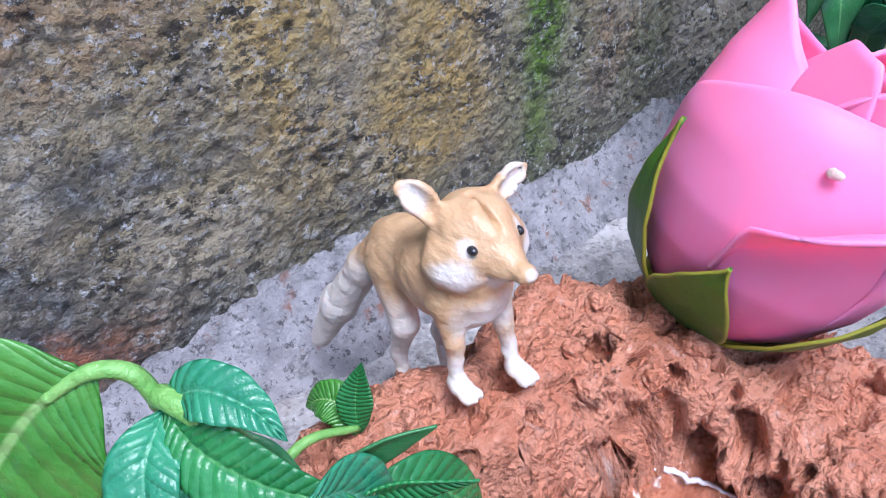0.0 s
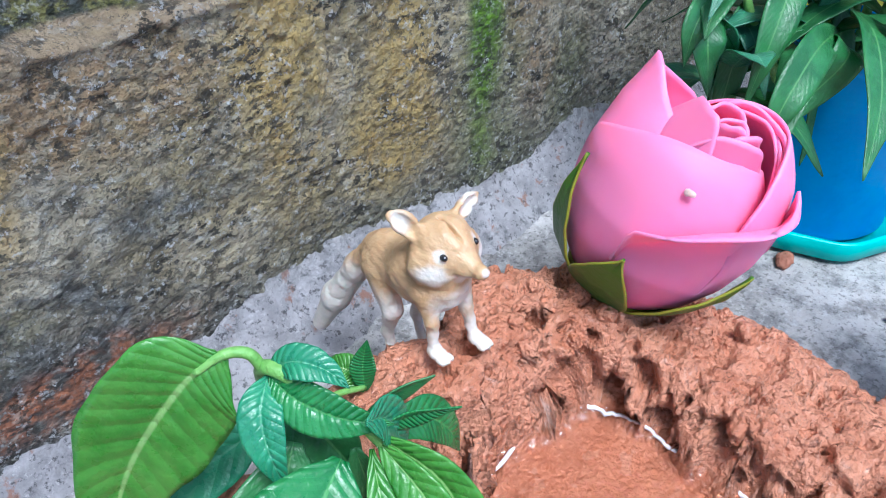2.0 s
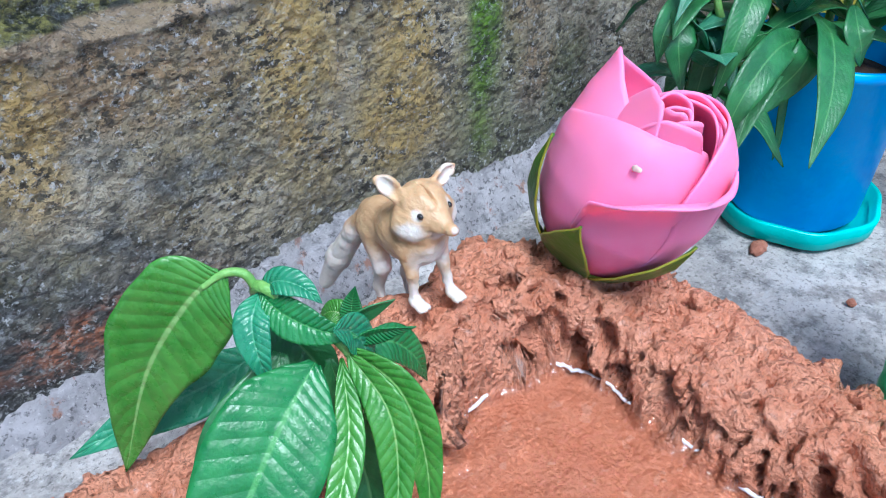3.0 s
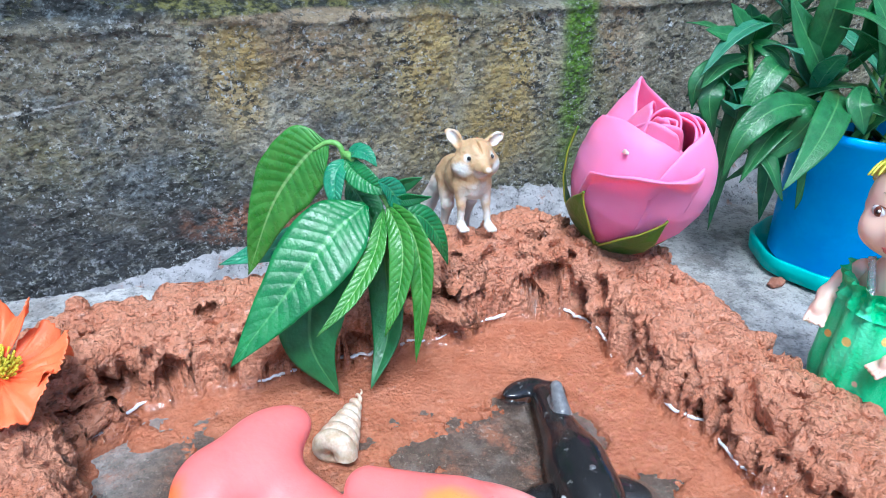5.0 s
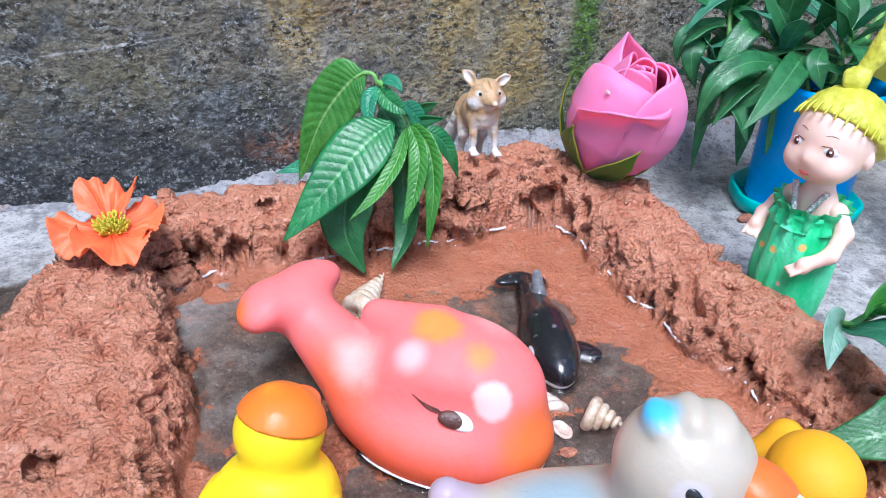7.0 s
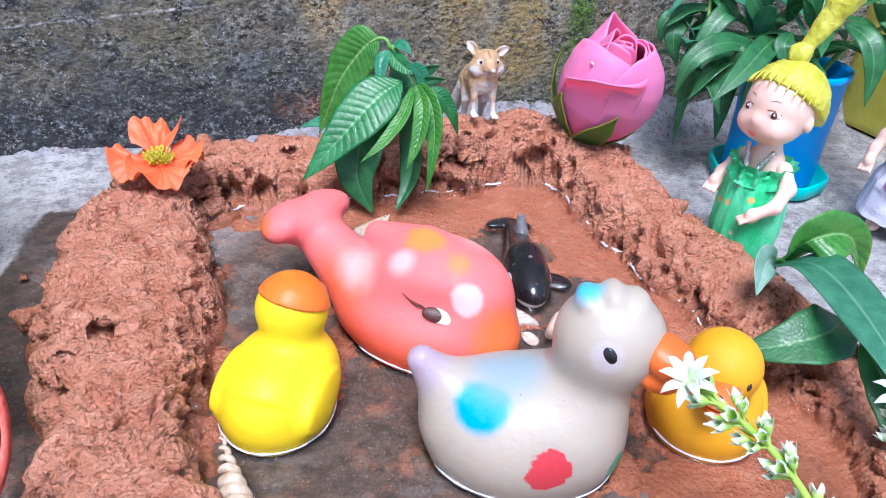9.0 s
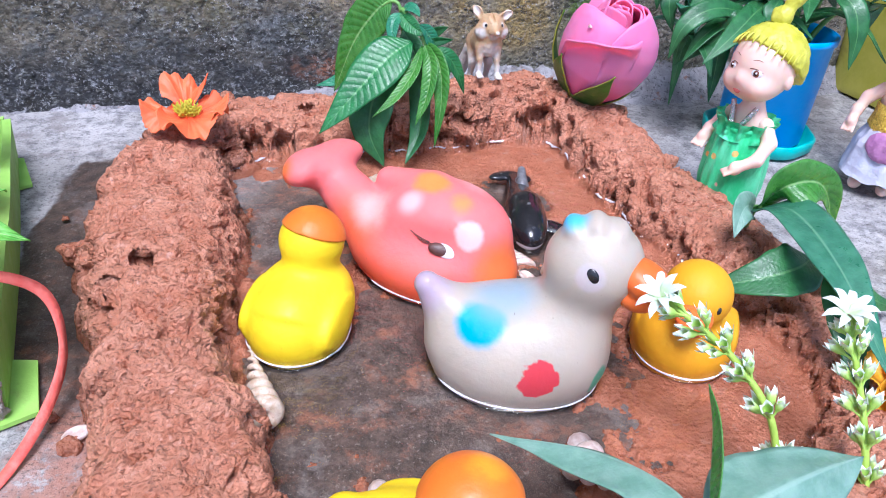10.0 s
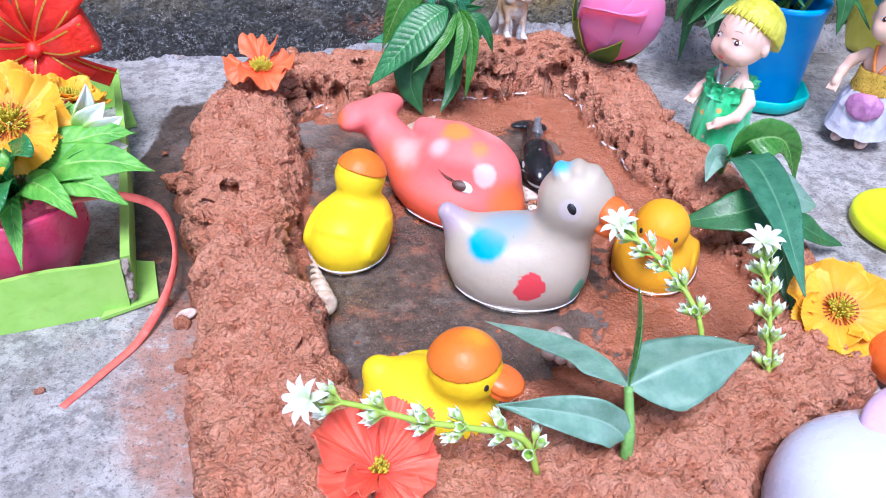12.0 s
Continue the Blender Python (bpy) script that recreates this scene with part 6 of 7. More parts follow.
# the long leaves at the pot's near side
stem(plant, [(0.27, 0.085, 0.055), (0.255, 0.092, 0.077), (0.255, 0.098, 0.092)], [0.0016, 0.0013, 0.001])
for pts, half, up in (([(0.262, 0.098, 0.072), (0.254, 0.095, 0.068), (0.25, 0.093, 0.045), (0.2495, 0.0925, 0.0142)], 0.0056, (-0.3, -0.9, 0.2)), ([(0.272, 0.094, 0.07), (0.2695, 0.09, 0.064), (0.2705, 0.088, 0.042), (0.2717, 0.0875, 0.0174)], 0.0084, (-0.3, -0.9, 0.2)),
                      ([(0.268, 0.09, 0.084), (0.256, 0.084, 0.086), (0.246, 0.081, 0.076), (0.239, 0.0805, 0.058)], 0.0066, (-0.3, -0.6, 0.7)), ([(0.285, 0.078, 0.076), (0.268, 0.0635, 0.076), (0.25, 0.052, 0.068), (0.2314, 0.0447, 0.0561)], 0.0078, (-0.2, -0.6, 0.75)),
                      ([(0.262, 0.096, 0.076), (0.253, 0.092, 0.074), (0.2465, 0.09, 0.058), (0.2445, 0.0895, 0.038)], 0.0064, (-0.4, -0.8, 0.4)), ([(0.306, 0.06, 0.088), (0.309, 0.046, 0.084), (0.311, 0.039, 0.072), (0.3115, 0.037, 0.054)], 0.0072, (-0.3, -0.8, 0.5)),
                      ([(0.318, 0.052, 0.09), (0.332, 0.042, 0.0885), (0.348, 0.034, 0.084), (0.366, 0.026, 0.076)], 0.0066, (-0.2, -0.6, 0.8)), ([(0.274, 0.084, 0.082), (0.27, 0.078, 0.1), (0.266, 0.074, 0.118), (0.262, 0.072, 0.134)], 0.008, (-0.5, -0.85, 0.1)),
                      ([(0.285, 0.08, 0.078), (0.279, 0.074, 0.064), (0.2745, 0.0725, 0.047), (0.2725, 0.072, 0.03)], 0.0066, (-0.4, -0.9, 0.2)), ([(0.288, 0.078, 0.084), (0.284, 0.07, 0.1), (0.281, 0.068, 0.112), (0.279, 0.066, 0.122)], 0.0066, (-0.4, -0.85, 0.2)),
                      ([(0.277, 0.075, 0.071), (0.249, 0.07, 0.076), (0.232, 0.068, 0.068), (0.228, 0.07, 0.05)], 0.0066, (-0.4, -0.7, 0.6)),
                      ([(0.284, 0.08, 0.075), (0.272, 0.08, 0.088), (0.262, 0.082, 0.101), (0.256, 0.086, 0.112)], 0.0072, (-0.4, -0.7, 0.6)),
                      ([(0.255, 0.098, 0.092), (0.245, 0.096, 0.095), (0.236, 0.095, 0.097), (0.228, 0.094, 0.099)], 0.0042, (-0.4, -0.7, 0.6)),
                      ([(0.295, 0.07, 0.084), (0.289, 0.066, 0.096), (0.282, 0.066, 0.107), (0.276, 0.07, 0.116)], 0.0066, (-0.4, -0.7, 0.6)),
                      ([(0.255, 0.098, 0.092), (0.257, 0.09, 0.091), (0.26, 0.086, 0.088), (0.263, 0.084, 0.084)], 0.0048, (-0.4, -0.7, 0.6)),
                      ([(0.255, 0.098, 0.087), (0.237, 0.096, 0.083), (0.23, 0.095, 0.078), (0.231, 0.096, 0.068)], 0.0052, (-0.4, -0.7, 0.6)),
                      ([(0.255, 0.098, 0.092), (0.251, 0.098, 0.097), (0.246, 0.098, 0.102), (0.241, 0.098, 0.107)], 0.0045, (-0.4, -0.7, 0.6)),
                      ([(0.282, 0.066, 0.082), (0.275, 0.06, 0.078), (0.276, 0.058, 0.073), (0.28, 0.058, 0.066)], 0.006, (-0.4, -0.7, 0.6)),
                      ([(0.247, 0.098, 0.081), (0.237, 0.094, 0.076), (0.236, 0.092, 0.069), (0.241, 0.092, 0.057)], 0.006, (-0.4, -0.7, 0.6)),
                      ([(0.273, 0.075, 0.07), (0.261, 0.066, 0.072), (0.256, 0.07, 0.061), (0.239, 0.08, 0.043)], 0.006, (-0.4, -0.7, 0.6))):
    leaf(plant, pts, half * 0.85, up, LEAF_DARK, fold=0.22, wave=0.04, nu=30, nv=9, seed=int(half * 1e5))


# ---- flowers ----
def petal_material(name, edge, heart, rough=0.5, dent=0.0003, glow=0.2, rim=None):
    n = Nodes(name)
    uv = n.t.nodes.new("ShaderNodeSeparateXYZ")
    n.t.links.new(n.t.nodes["Texture Coordinate"].outputs["UV"], uv.inputs[0])
    streak = n.noise(0.0035, 4.0, 0.6)
    c = n.mix(n.step(n.calc("MULTIPLY_ADD", streak, 0.25, uv.outputs[0]), 0.3, 0.85), heart, edge)
    if rim:
        c = n.mix(n.step(n.calc("ABSOLUTE", n.calc("SUBTRACT", uv.outputs[1], 0.5)), 0.44, 0.5, 0.0, 0.45), c, rim)
    n.set(Base_Color=c, Roughness=rough, Subsurface_Weight=glow, Subsurface_Radius=(1, 0.5, 0.4), Subsurface_Scale=0.003, Normal=n.bump(n.noise(0.0016, 5.0), dent))
    return n.m


ORANGE_PETAL, RED_PETAL = petal_material("orange_silk_petal", (0.97, 0.175, 0.06), (0.93, 0.09, 0.025), glow=0.25), petal_material("coral_silk_petal", (0.97, 0.15, 0.09), (0.93, 0.075, 0.04), glow=0.3)
# the rose's deeper heart tone paints in shade low in its creases
YELLOW_PETAL, ROSE_PETAL = petal_material("yellow_silk_petal", (0.92, 0.44, 0.02), (0.85, 0.27, 0.02)), petal_material("pink_rose_petal", (1.0, 0.23, 0.44), (0.98, 0.095, 0.29), 0.55, 0.00006, 0.7)
STAMEN, STAMEN_RED = plain("yellow_stamen", (0.55, 0.48, 0.02), (0.75, 0.65, 0.05), 0.001, 0.6, 0.0003), plain("dark_red_stamen", (0.3, 0.04, 0.02), (0.4, 0.08, 0.03), 0.001, 0.6)
SEPAL = petal_material("green_sepal", (0.06, 0.19, 0.015), (0.022, 0.11, 0.012), 0.45, rim=(0.5, 0.4, 0.04))


def facing(place, normal, spin=0.0):
    q = Vector(normal).to_track_quat("Z", "Y").to_matrix().to_4x4()
    return Matrix.Translation(place) @ q @ Matrix.Rotation(spin, 4, "Z")


def frilled_petal(r, spread, rise, ruffle, seed, notch=0.06):
    """A crinkled silk petal: broad waves, a fine sawn edge and creases that run out from its foot."""
    nu, nv = 26, 73
    t, u = np.linspace(0.06, 1, nu), np.linspace(-1, 1, nv)
    T, U = np.meshgrid(t, u, indexing="ij")
    saw = np.abs(((U * 17 + seed) % 1.0) - 0.5) * 2
    rad = r * T * (1 - 0.34 * np.abs(U) ** 3.5 * T + notch * vnoise(U * 2.6 + seed, 0 * U, 0 * U, seed) * T**2 - 0.05 * saw * T**12)
    ang = U * spread * (0.55 + 0.45 * T**0.7)
    wave = np.sin(U * 4.1 + seed * 1.7 + 0.8 * T) + 0.55 * np.sin(U * 9.3 + seed * 2.9)
    z = rise(T) * r + ruffle * r * (T**2.2 * wave * 0.62 + 0.5 * T**3 * vnoise(U * 5 + seed, T * 2, 0 * U, seed + 2) + 0.04 * T * np.sin(U * 31 + seed) - 0.13 * T * np.exp(-(((U * 2.5 + 0.4 * np.sin(seed)) % 1 - 0.5) / 0.07) ** 2))
    v = np.stack([rad * np.cos(ang), rad * np.sin(ang), z], -1)
    return mesh_from(v.reshape(-1, 3), sheet(nu, nv), np.stack([T, U * 0.5 + 0.5], -1).reshape(-1, 2))


def whorl(count, size, rise, shift):
    """Alike petals all round: angle, size, rise, half spread."""
    return [(360 * (k + shift) / count, size, rise, math.pi / count * (1.2 if count < 4 else 1.45)) for k in range(count)]


def poppy(label, material, r, place, normal, spin, petals, ring=None, seed=0, tuft=0.27, ruffle=0.19):
    ob = thing("silk_flower", label, "artificial flower", group="artificial flowers")
    ob.matrix_world = facing(place, normal, spin)
    for k, (a, size, rise, spread) in enumerate(petals):
        p = part("petal", frilled_petal(r * size, spread, rise, ruffle, seed + k, 0.06), material, ob)
        p.matrix_local = Matrix.Rotation(radians(a), 4, "Z")
        thick(p, 0.0003)
    rg = random.Random(seed)
    pieces = []
    for k in range(int(400 * tuft)):
        a, d = rg.uniform(0, 6.28), math.sqrt(rg.random()) * tuft * r
        h = r * (0.16 + 0.14 * rg.random())
        v, f = tube_mesh([(d * 0.5 * math.cos(a), d * 0.5 * math.sin(a), 0.02 * r), (d * math.cos(a), d * math.sin(a), h * 0.6), (d * 1.3 * math.cos(a), d * 1.3 * math.sin(a), h)], [0.00022, 0.0002, 0.0004], 5, 2)
        pieces.append((v, f, 0))
    part("stamen_tuft", join_meshes(pieces), STAMEN, ob, "dense yellow stamens")
    if ring:
        pieces = []
        for k in range(26):
            a = 2 * math.pi * k / 26
            v, f = tube_mesh([(0.16 * r * math.cos(a), 0.16 * r * math.sin(a), 0.03 * r), (0.26 * r * math.cos(a), 0.26 * r * math.sin(a), 0.13 * r), (0.33 * r * math.cos(a), 0.33 * r * math.sin(a), 0.16 * r)], [0.0002, 0.0002, 0.0003], 5, 2)
            pieces.append((v, f, 0))
        part("filament_ring", join_meshes(pieces), ring, ob, "dark red filaments")
    return ob


CUP = lambda T: 0.05 + 0.38 * T**1.6
FLAT = lambda T: 0.02 + 0.2 * T**1.2
LOW = lambda T: 0.02 + 0.12 * T**1.3
STEEP = lambda T: 0.05 + 0.85 * T**1.35
poppy("orange silk poppy with a yellow heart on the bank's corner", ORANGE_PETAL, 0.0186, (-0.0105, 0.0545, 0.0345), (0.02, -0.1, 0.99), 0.0, [(82, 0.95, lambda T: 0.05 + 0.6 * T**1.3, 0.95), (165, 1.0, LOW, 1.05), (-5, 1.0, FLAT, 1.05), (-90, 0.95, LOW, 1.35)], seed=3, ruffle=0.34)
poppy("coral red silk poppy lying on the front bank", RED_PETAL, 0.0195, (0.021, -0.2005, 0.0285), (0.05, -0.24, 0.97), 0.0, [(48, 1.05, CUP, 0.95), (122, 1.05, CUP, 0.95), (188, 0.95, FLAT, 0.9), (-78, 0.8, lambda T: 0.05 + 0.3 * T**0.8, 0.7), (-20, 0.92, FLAT, 0.8), (-140, 0.7, STEEP, 0.6)], seed=13, tuft=0.12, ruffle=0.3)
poppy("yellow silk flower with dark red filaments beside the bank", YELLOW_PETAL, 0.0205, (0.209, -0.1445, 0.0185), (-0.22, -0.5, 0.84), 0.9, whorl(4, 1.0, FLAT, 0.0) + whorl(3, 0.85, lambda T: 0.05 + 0.34 * T**1.5, 0.5), STAMEN_RED, seed=23, tuft=0.2)

# pink rose
ROSE_R = [(0.0, 0.007), (0.004, 0.0122), (0.01, 0.0172), (0.018, 0.0212), (0.027, 0.0234), (0.036, 0.0237), (0.045, 0.0224), (0.053, 0.0198), (0.065, 0.016)]


def rose_radius(h):
    return np.interp(h, [a for a, _ in ROSE_R], [b for _, b in ROSE_R])


def rose_petal(a0, a1, scale, edge, lean, lip=(0, 0), peak=0.0, peak_at=0.5, corner=0.12, power=2.6, bend=0.0, seed=0):
    """A petal round the bud from a0 to a1 degrees; edge: its height along the rim, lean: how far the rim stands out, lip: how far the rim rolls over, bend: how far the tip nods to the open side."""
    nu, nv = 40, 49
    v, u = np.linspace(0, 1, nu), np.linspace(0, 1, nv)
    V, U = np.meshgrid(v, u, indexing="ij")
    along = lambda k: spline(u * (len(k) - 1), k)[None]
    side = np.clip(np.minimum(U, 1 - U) / corner, 0, 1)
    top = along(edge) * (0.72 + 0.28 * np.sqrt(1 - (1 - side) ** 2)) + peak * np.exp(-(((U - peak_at) / 0.1) ** 2)) + 0.0005 * vnoise(U * 5 + seed, 0 * U, 0 * U, seed)
    H = top * V
    R = (along(scale) if isinstance(scale, tuple) else scale) * rose_radius(H) + along(lean) * V**power + 0.0005 * vnoise(U * 3 + seed, V * 3, 0 * U, seed + 1) * V
    R = R + 0.35 * peak * np.exp(-(((U - peak_at) / 0.06) ** 2)) * V**8
    roll = np.clip((V - 0.74) / 0.26, 0, 1)
    over = np.clip(along(lip), 0, 1)
    R = R + over * 0.95 * np.sin(roll * 1.9)
    H = H + over * (0.7 * V**2 - 1.55 * roll**1.7)
    ang = np.radians(a0 + (a1 - a0) * U)
    p = np.stack([R * np.cos(ang) - 0.81 * bend * V**4, R * np.sin(ang) - 0.59 * bend * V**4, H], -1)
    return mesh_from(p.reshape(-1, 3), sheet(nu, nv), np.stack([0.25 + 0.75 * V, U], -1).reshape(-1, 2))


rose = thing("rose", "pink soap rose with green sepals lying on the mud bank", "rose")
axis = Vector((0.2358, -0.2417, 0.9413)).normalized()
across = (Vector((1, 0, 0)) - axis * axis.x).normalized()
rose.matrix_world = Matrix.Translation((0.187, 0.081, 0.028)) @ Matrix((across, axis.cross(across), axis)).transposed().to_4x4()
for k, (a0, a1, scale, edge, lean, kw) in enumerate((
        (98, 290, 0.98, (0.034, 0.0428, 0.0482, 0.0495, 0.0478, 0.044), (-0.0012, -0.002, -0.0035, -0.0055, -0.0075, -0.0075), dict(lip=(0.0002, 0.0006, 0.0008, 0.0008, 0.0004, 0), power=4)),
        (187, 274, 1.035, (0.0325, 0.041, 0.0468, 0.0495, 0.049), (0.0004, 0.0004, 0.0, -0.0012, -0.002), dict(lip=(0.0022, 0.0062, 0.0076, 0.006, 0.0016), corner=0.05)),
        (22, 176, 0.95, (0.044, 0.05, 0.0535, 0.0505, 0.0445), (0.0, -0.001, 0.0, -0.0075, -0.0115), dict(peak=0.003, peak_at=0.54)),
        (-116, 66, (1.005, 1.03, 1.09, 1.1, 1.06, 1.0), (0.048, 0.053, 0.0555, 0.0555, 0.0535, 0.047), (-0.0066, -0.008, -0.0085, -0.0085, -0.0085, -0.007), dict(corner=0.16, power=5, bend=0.0075)),
        (-106, 60, (0.97, 0.99, 1.03, 1.03, 1.0, 0.95), (0.046, 0.051, 0.0535, 0.0535, 0.052, 0.046), (-0.0066, -0.0085, -0.0095, -0.0095, -0.0095, -0.008), dict(corner=0.16, power=4.5, bend=0.0078)),
        (-98, 70, (0.93, 0.95, 0.97, 0.97, 0.94, 0.9), (0.046, 0.051, 0.054, 0.054, 0.052, 0.046), (-0.0066, -0.0085, -0.01, -0.01, -0.0095, -0.008), dict(corner=0.2, power=4, bend=0.0082)),
        (140, 300, 0.64, (0.049, 0.0525, 0.0535, 0.0525, 0.049), (-0.004, -0.005, -0.0055, -0.005, -0.004), dict(corner=0.32, bend=0.0088)),
        (-95, 75, 0.84, (0.05, 0.054, 0.0555, 0.0545, 0.05), (-0.003, -0.0045, -0.006, -0.006, -0.005), dict(corner=0.32, bend=0.0088)),
        (50, 205, 0.7, (0.05, 0.0545, 0.056, 0.055, 0.05), (-0.004, -0.005, -0.006, -0.006, -0.006), dict(corner=0.32, bend=0.0088)),
        (170, 330, 0.5, (0.05, 0.0535, 0.0545, 0.0535, 0.05), (-0.003, -0.004, -0.0045, -0.004, -0.003), dict(corner=0.32, bend=0.0088)),
        (-40, 130, 0.44, (0.05, 0.054, 0.055, 0.054, 0.05), (-0.002, -0.003, -0.003, -0.003, -0.002), dict(corner=0.32, bend=0.0088)),
        (100, 290, 0.33, (0.05, 0.0535, 0.0545, 0.0535, 0.05), (-0.002, -0.0025, -0.0025, -0.0025, -0.002), dict(corner=0.32, bend=0.0088)),
        (-100, 110, 0.24, (0.05, 0.053, 0.054, 0.053, 0.05), (-0.001, -0.0015, -0.0015, -0.0015, -0.001), dict(bend=0.0088)),
        (60, 330, 0.13, (0.051, 0.053, 0.0535, 0.053, 0.051), (0, 0, 0, 0, 0), dict(bend=0.0088)))):
    thick(part("petal", rose_petal(a0, a1, scale, edge, lean, seed=3 * k, **kw), ROSE_PETAL, rose), 0.0007)
dew_at = np.array((0.0222 * math.cos(radians(-158)), 0.0222 * math.sin(radians(-158)), 0.0418))
dew = bumpy(ell(dew_at, (0.0008, 0.0012, 0.0008)), 0.0003, 0.001, 3)
part("bead", solid_mesh(dew, dew_at - 0.004, dew_at + 0.004, 0.0005), SHELL_PINK, rose, "tiny pale glued bead")
part("base", revolve([(0.0, -0.003), (0.006, -0.0022), (0.011, 0.0008), (0.0135, 0.0036), (0.009, 0.0044)], 32), SEPAL, rose)
for mid, spread, top, flare in ((142, 13, 0.037, 0.001), (-176, 27, 0.0235, 0.0012), (-112, 21, 0.0285, 0.0006), (-30, 26, 0.02, 0.001), (50, 26, 0.024, 0.002)):
    nu, nv = 30, 17
    v, u = np.linspace(0, 1, nu), np.linspace(-1, 1, nv)
    V, U = np.meshgrid(v, u, indexing="ij")
    H = -0.0006 + (top + 0.0006) * V * (1 + 0 * U)
    wid = radians(spread) * 1.4 * np.clip(1 - V, 0.012, 1) ** (0.7 + 0.5 * V) * (1 + 0.1 * vnoise(V * 7 + mid, np.sign(U), 0 * U, 6) * V)
    ang = radians(mid) + U * wid + 0.16 * V
    R = rose_radius(np.maximum(H, 0)) * 1.05 + 0.0016 + flare * V**4 + 0.0006 * np.abs(U)
    p = np.stack([R * np.cos(ang), R * np.sin(ang), H], -1)
    thick(part("sepal", mesh_from(p.reshape(-1, 3), sheet(nu, nv), np.stack([V, U * 0.5 + 0.5], -1).reshape(-1, 2)), SEPAL, rose, "green sepal with a yellowish edge"), 0.0006)

# white flower spikes
BUD = petal_material("white_bud", (0.84, 0.9, 0.8), (0.42, 0.64, 0.12), 0.5)
WHITE_PETAL = petal_material("white_star_petal", (0.74, 0.79, 0.77), (0.6, 0.7, 0.45), 0.5)
LIME = plain("lime_stem", (0.3, 0.5, 0.05), (0.44, 0.62, 0.1), 0.003, 0.45, sub=0.05)


def bud_mesh(length, width):
    """A stalked cup that opens into four small lobes."""
    nu, nv = 12, 17
    t, a = np.linspace(0, 1, nu), np.linspace(0, 2 * np.pi, nv)
    T, A = np.meshgrid(t, a, indexing="ij")
    r = np.interp(t, (0, 0.3, 0.45, 0.65, 0.85, 1.0), (0.22, 0.24, 0.75, 1.0, 0.95, 1.25)) * width
    lobe = np.cos(2 * A) ** 2
    v = np.stack([r[:, None] * np.cos(A), r[:, None] * np.sin(A), (T - 0.3 * smooth(0.7, 1.0, T) * (1 - lobe)) * length], -1)
    return mesh_from(v.reshape(-1, 3), sheet(nu, nv), np.stack([T * 1.15 - 0.42, A / 7], -1).reshape(-1, 2))


BUD_MESH, BUD_SMALL = bud_mesh(0.0084, 0.0014), bud_mesh(0.0066, 0.0012)
BUD_MESH.materials.append(BUD)
BUD_SMALL.materials.append(BUD)


def flower_spike(label, points, whorls, seed, flower=True):
    ob = thing("flower_spike", label, "artificial flower", group="white flower spikes")
    stem(ob, points, [0.0011 - 0.0004 * k / len(points) for k in range(len(points))], LIME)
    pts = np.array(points)
    rg = random.Random(seed)
    for w in range(whorls):
        s = 0.12 + 0.72 * w / max(1, whorls - 1)
        t = s * (len(pts) - 1)
        p = np.array([spline(np.array([t]), pts[:, k])[0] for k in range(3)])
        q = np.array([spline(np.array([t + 0.05]), pts[:, k])[0] for k in range(3)])
        along = (q - p) / np.linalg.norm(q - p)
        n = rg.choice((5, 6, 6))
        turn0 = rg.uniform(0, 6.28)
        for k in range(n):
            a = turn0 + 2 * math.pi * k / n
            side = Vector(along).orthogonal().normalized()
            side.rotate(Matrix.Rotation(a, 3, Vector(along)))
            d = Vector(along) * rg.uniform(0.75, 1.1) + side * rg.uniform(0.5, 0.8)
            b = new("bud", BUD_MESH if rg.random() < 0.6 else BUD_SMALL)
            b.parent = ob
            b.matrix_local = facing(Vector(p) + side * 0.0006, d, rg.uniform(0, 6))
    if flower:
        tip = pts[-1]
        along = Vector(tip - pts[-2]).normalized()
        pet = leaf_mesh([(0, 0, 0), (0.003, 0, 0.0016), (0.006, 0, 0.002), (0.0078, 0, 0.0005)], 0.0013, (0, 0, 1), fold=0.3, nu=12, nv=5)
        pet.materials.append(WHITE_PETAL)
        for k in range(9):
            b = new("petal", pet)
            b.parent = ob
            b.matrix_local = facing(tip, along * 0.5 + Vector((-0.1, -0.6, 0.6)), 2 * math.pi * k / 9) @ pose(0, 0, 0, 0, rg.uniform(-28, 0), 0)
    return ob


flower_spike("white artificial flower spike leaning over the amber duck", [(0.1455, -0.1645, 0.006), (0.1419, -0.1548, 0.03), (0.1347, -0.143, 0.042), (0.1251, -0.1357, 0.05), (0.1172, -0.1275, 0.0545)], 6, 1)
flower_spike("white artificial flower spike standing in the mud", [(0.163, -0.1752, 0.012), (0.1647, -0.1636, 0.03), (0.1654, -0.1522, 0.044), (0.1637, -0.1446, 0.056)], 6, 2)
flower_spike("white artificial flower spike leaning across the front duck", [(0.0698, -0.2005, 0.018), (0.0639, -0.1985, 0.033), (0.0474, -0.1978, 0.04), (0.0334, -0.1968, 0.044), (0.0142, -0.193, 0.05), (0.0029, -0.1926, 0.053)], 6, 3)

# ---- the planter on the left ----
GREEN_CARD = plain("light_green_card", (0.3, 0.6, 0.09), (0.38, 0.68, 0.14), 0.012, 0.6, 0.0002, dirt=0.25)
CARD_EDGE = plain("raw_card_edge", (0.4, 0.32, 0.25), (0.6, 0.54, 0.48), 0.0015, 0.9, 0.0006)
PINK_POT = plain("pink_plastic", (0.84, 0.05, 0.16), (0.9, 0.1, 0.24), 0.01, 0.3, 0.0002, coat=0.2)
RED_RIBBON = plain("red_satin_ribbon", (0.75, 0.015, 0.01), (0.85, 0.04, 0.02), 0.006, 0.35, 0.0003)
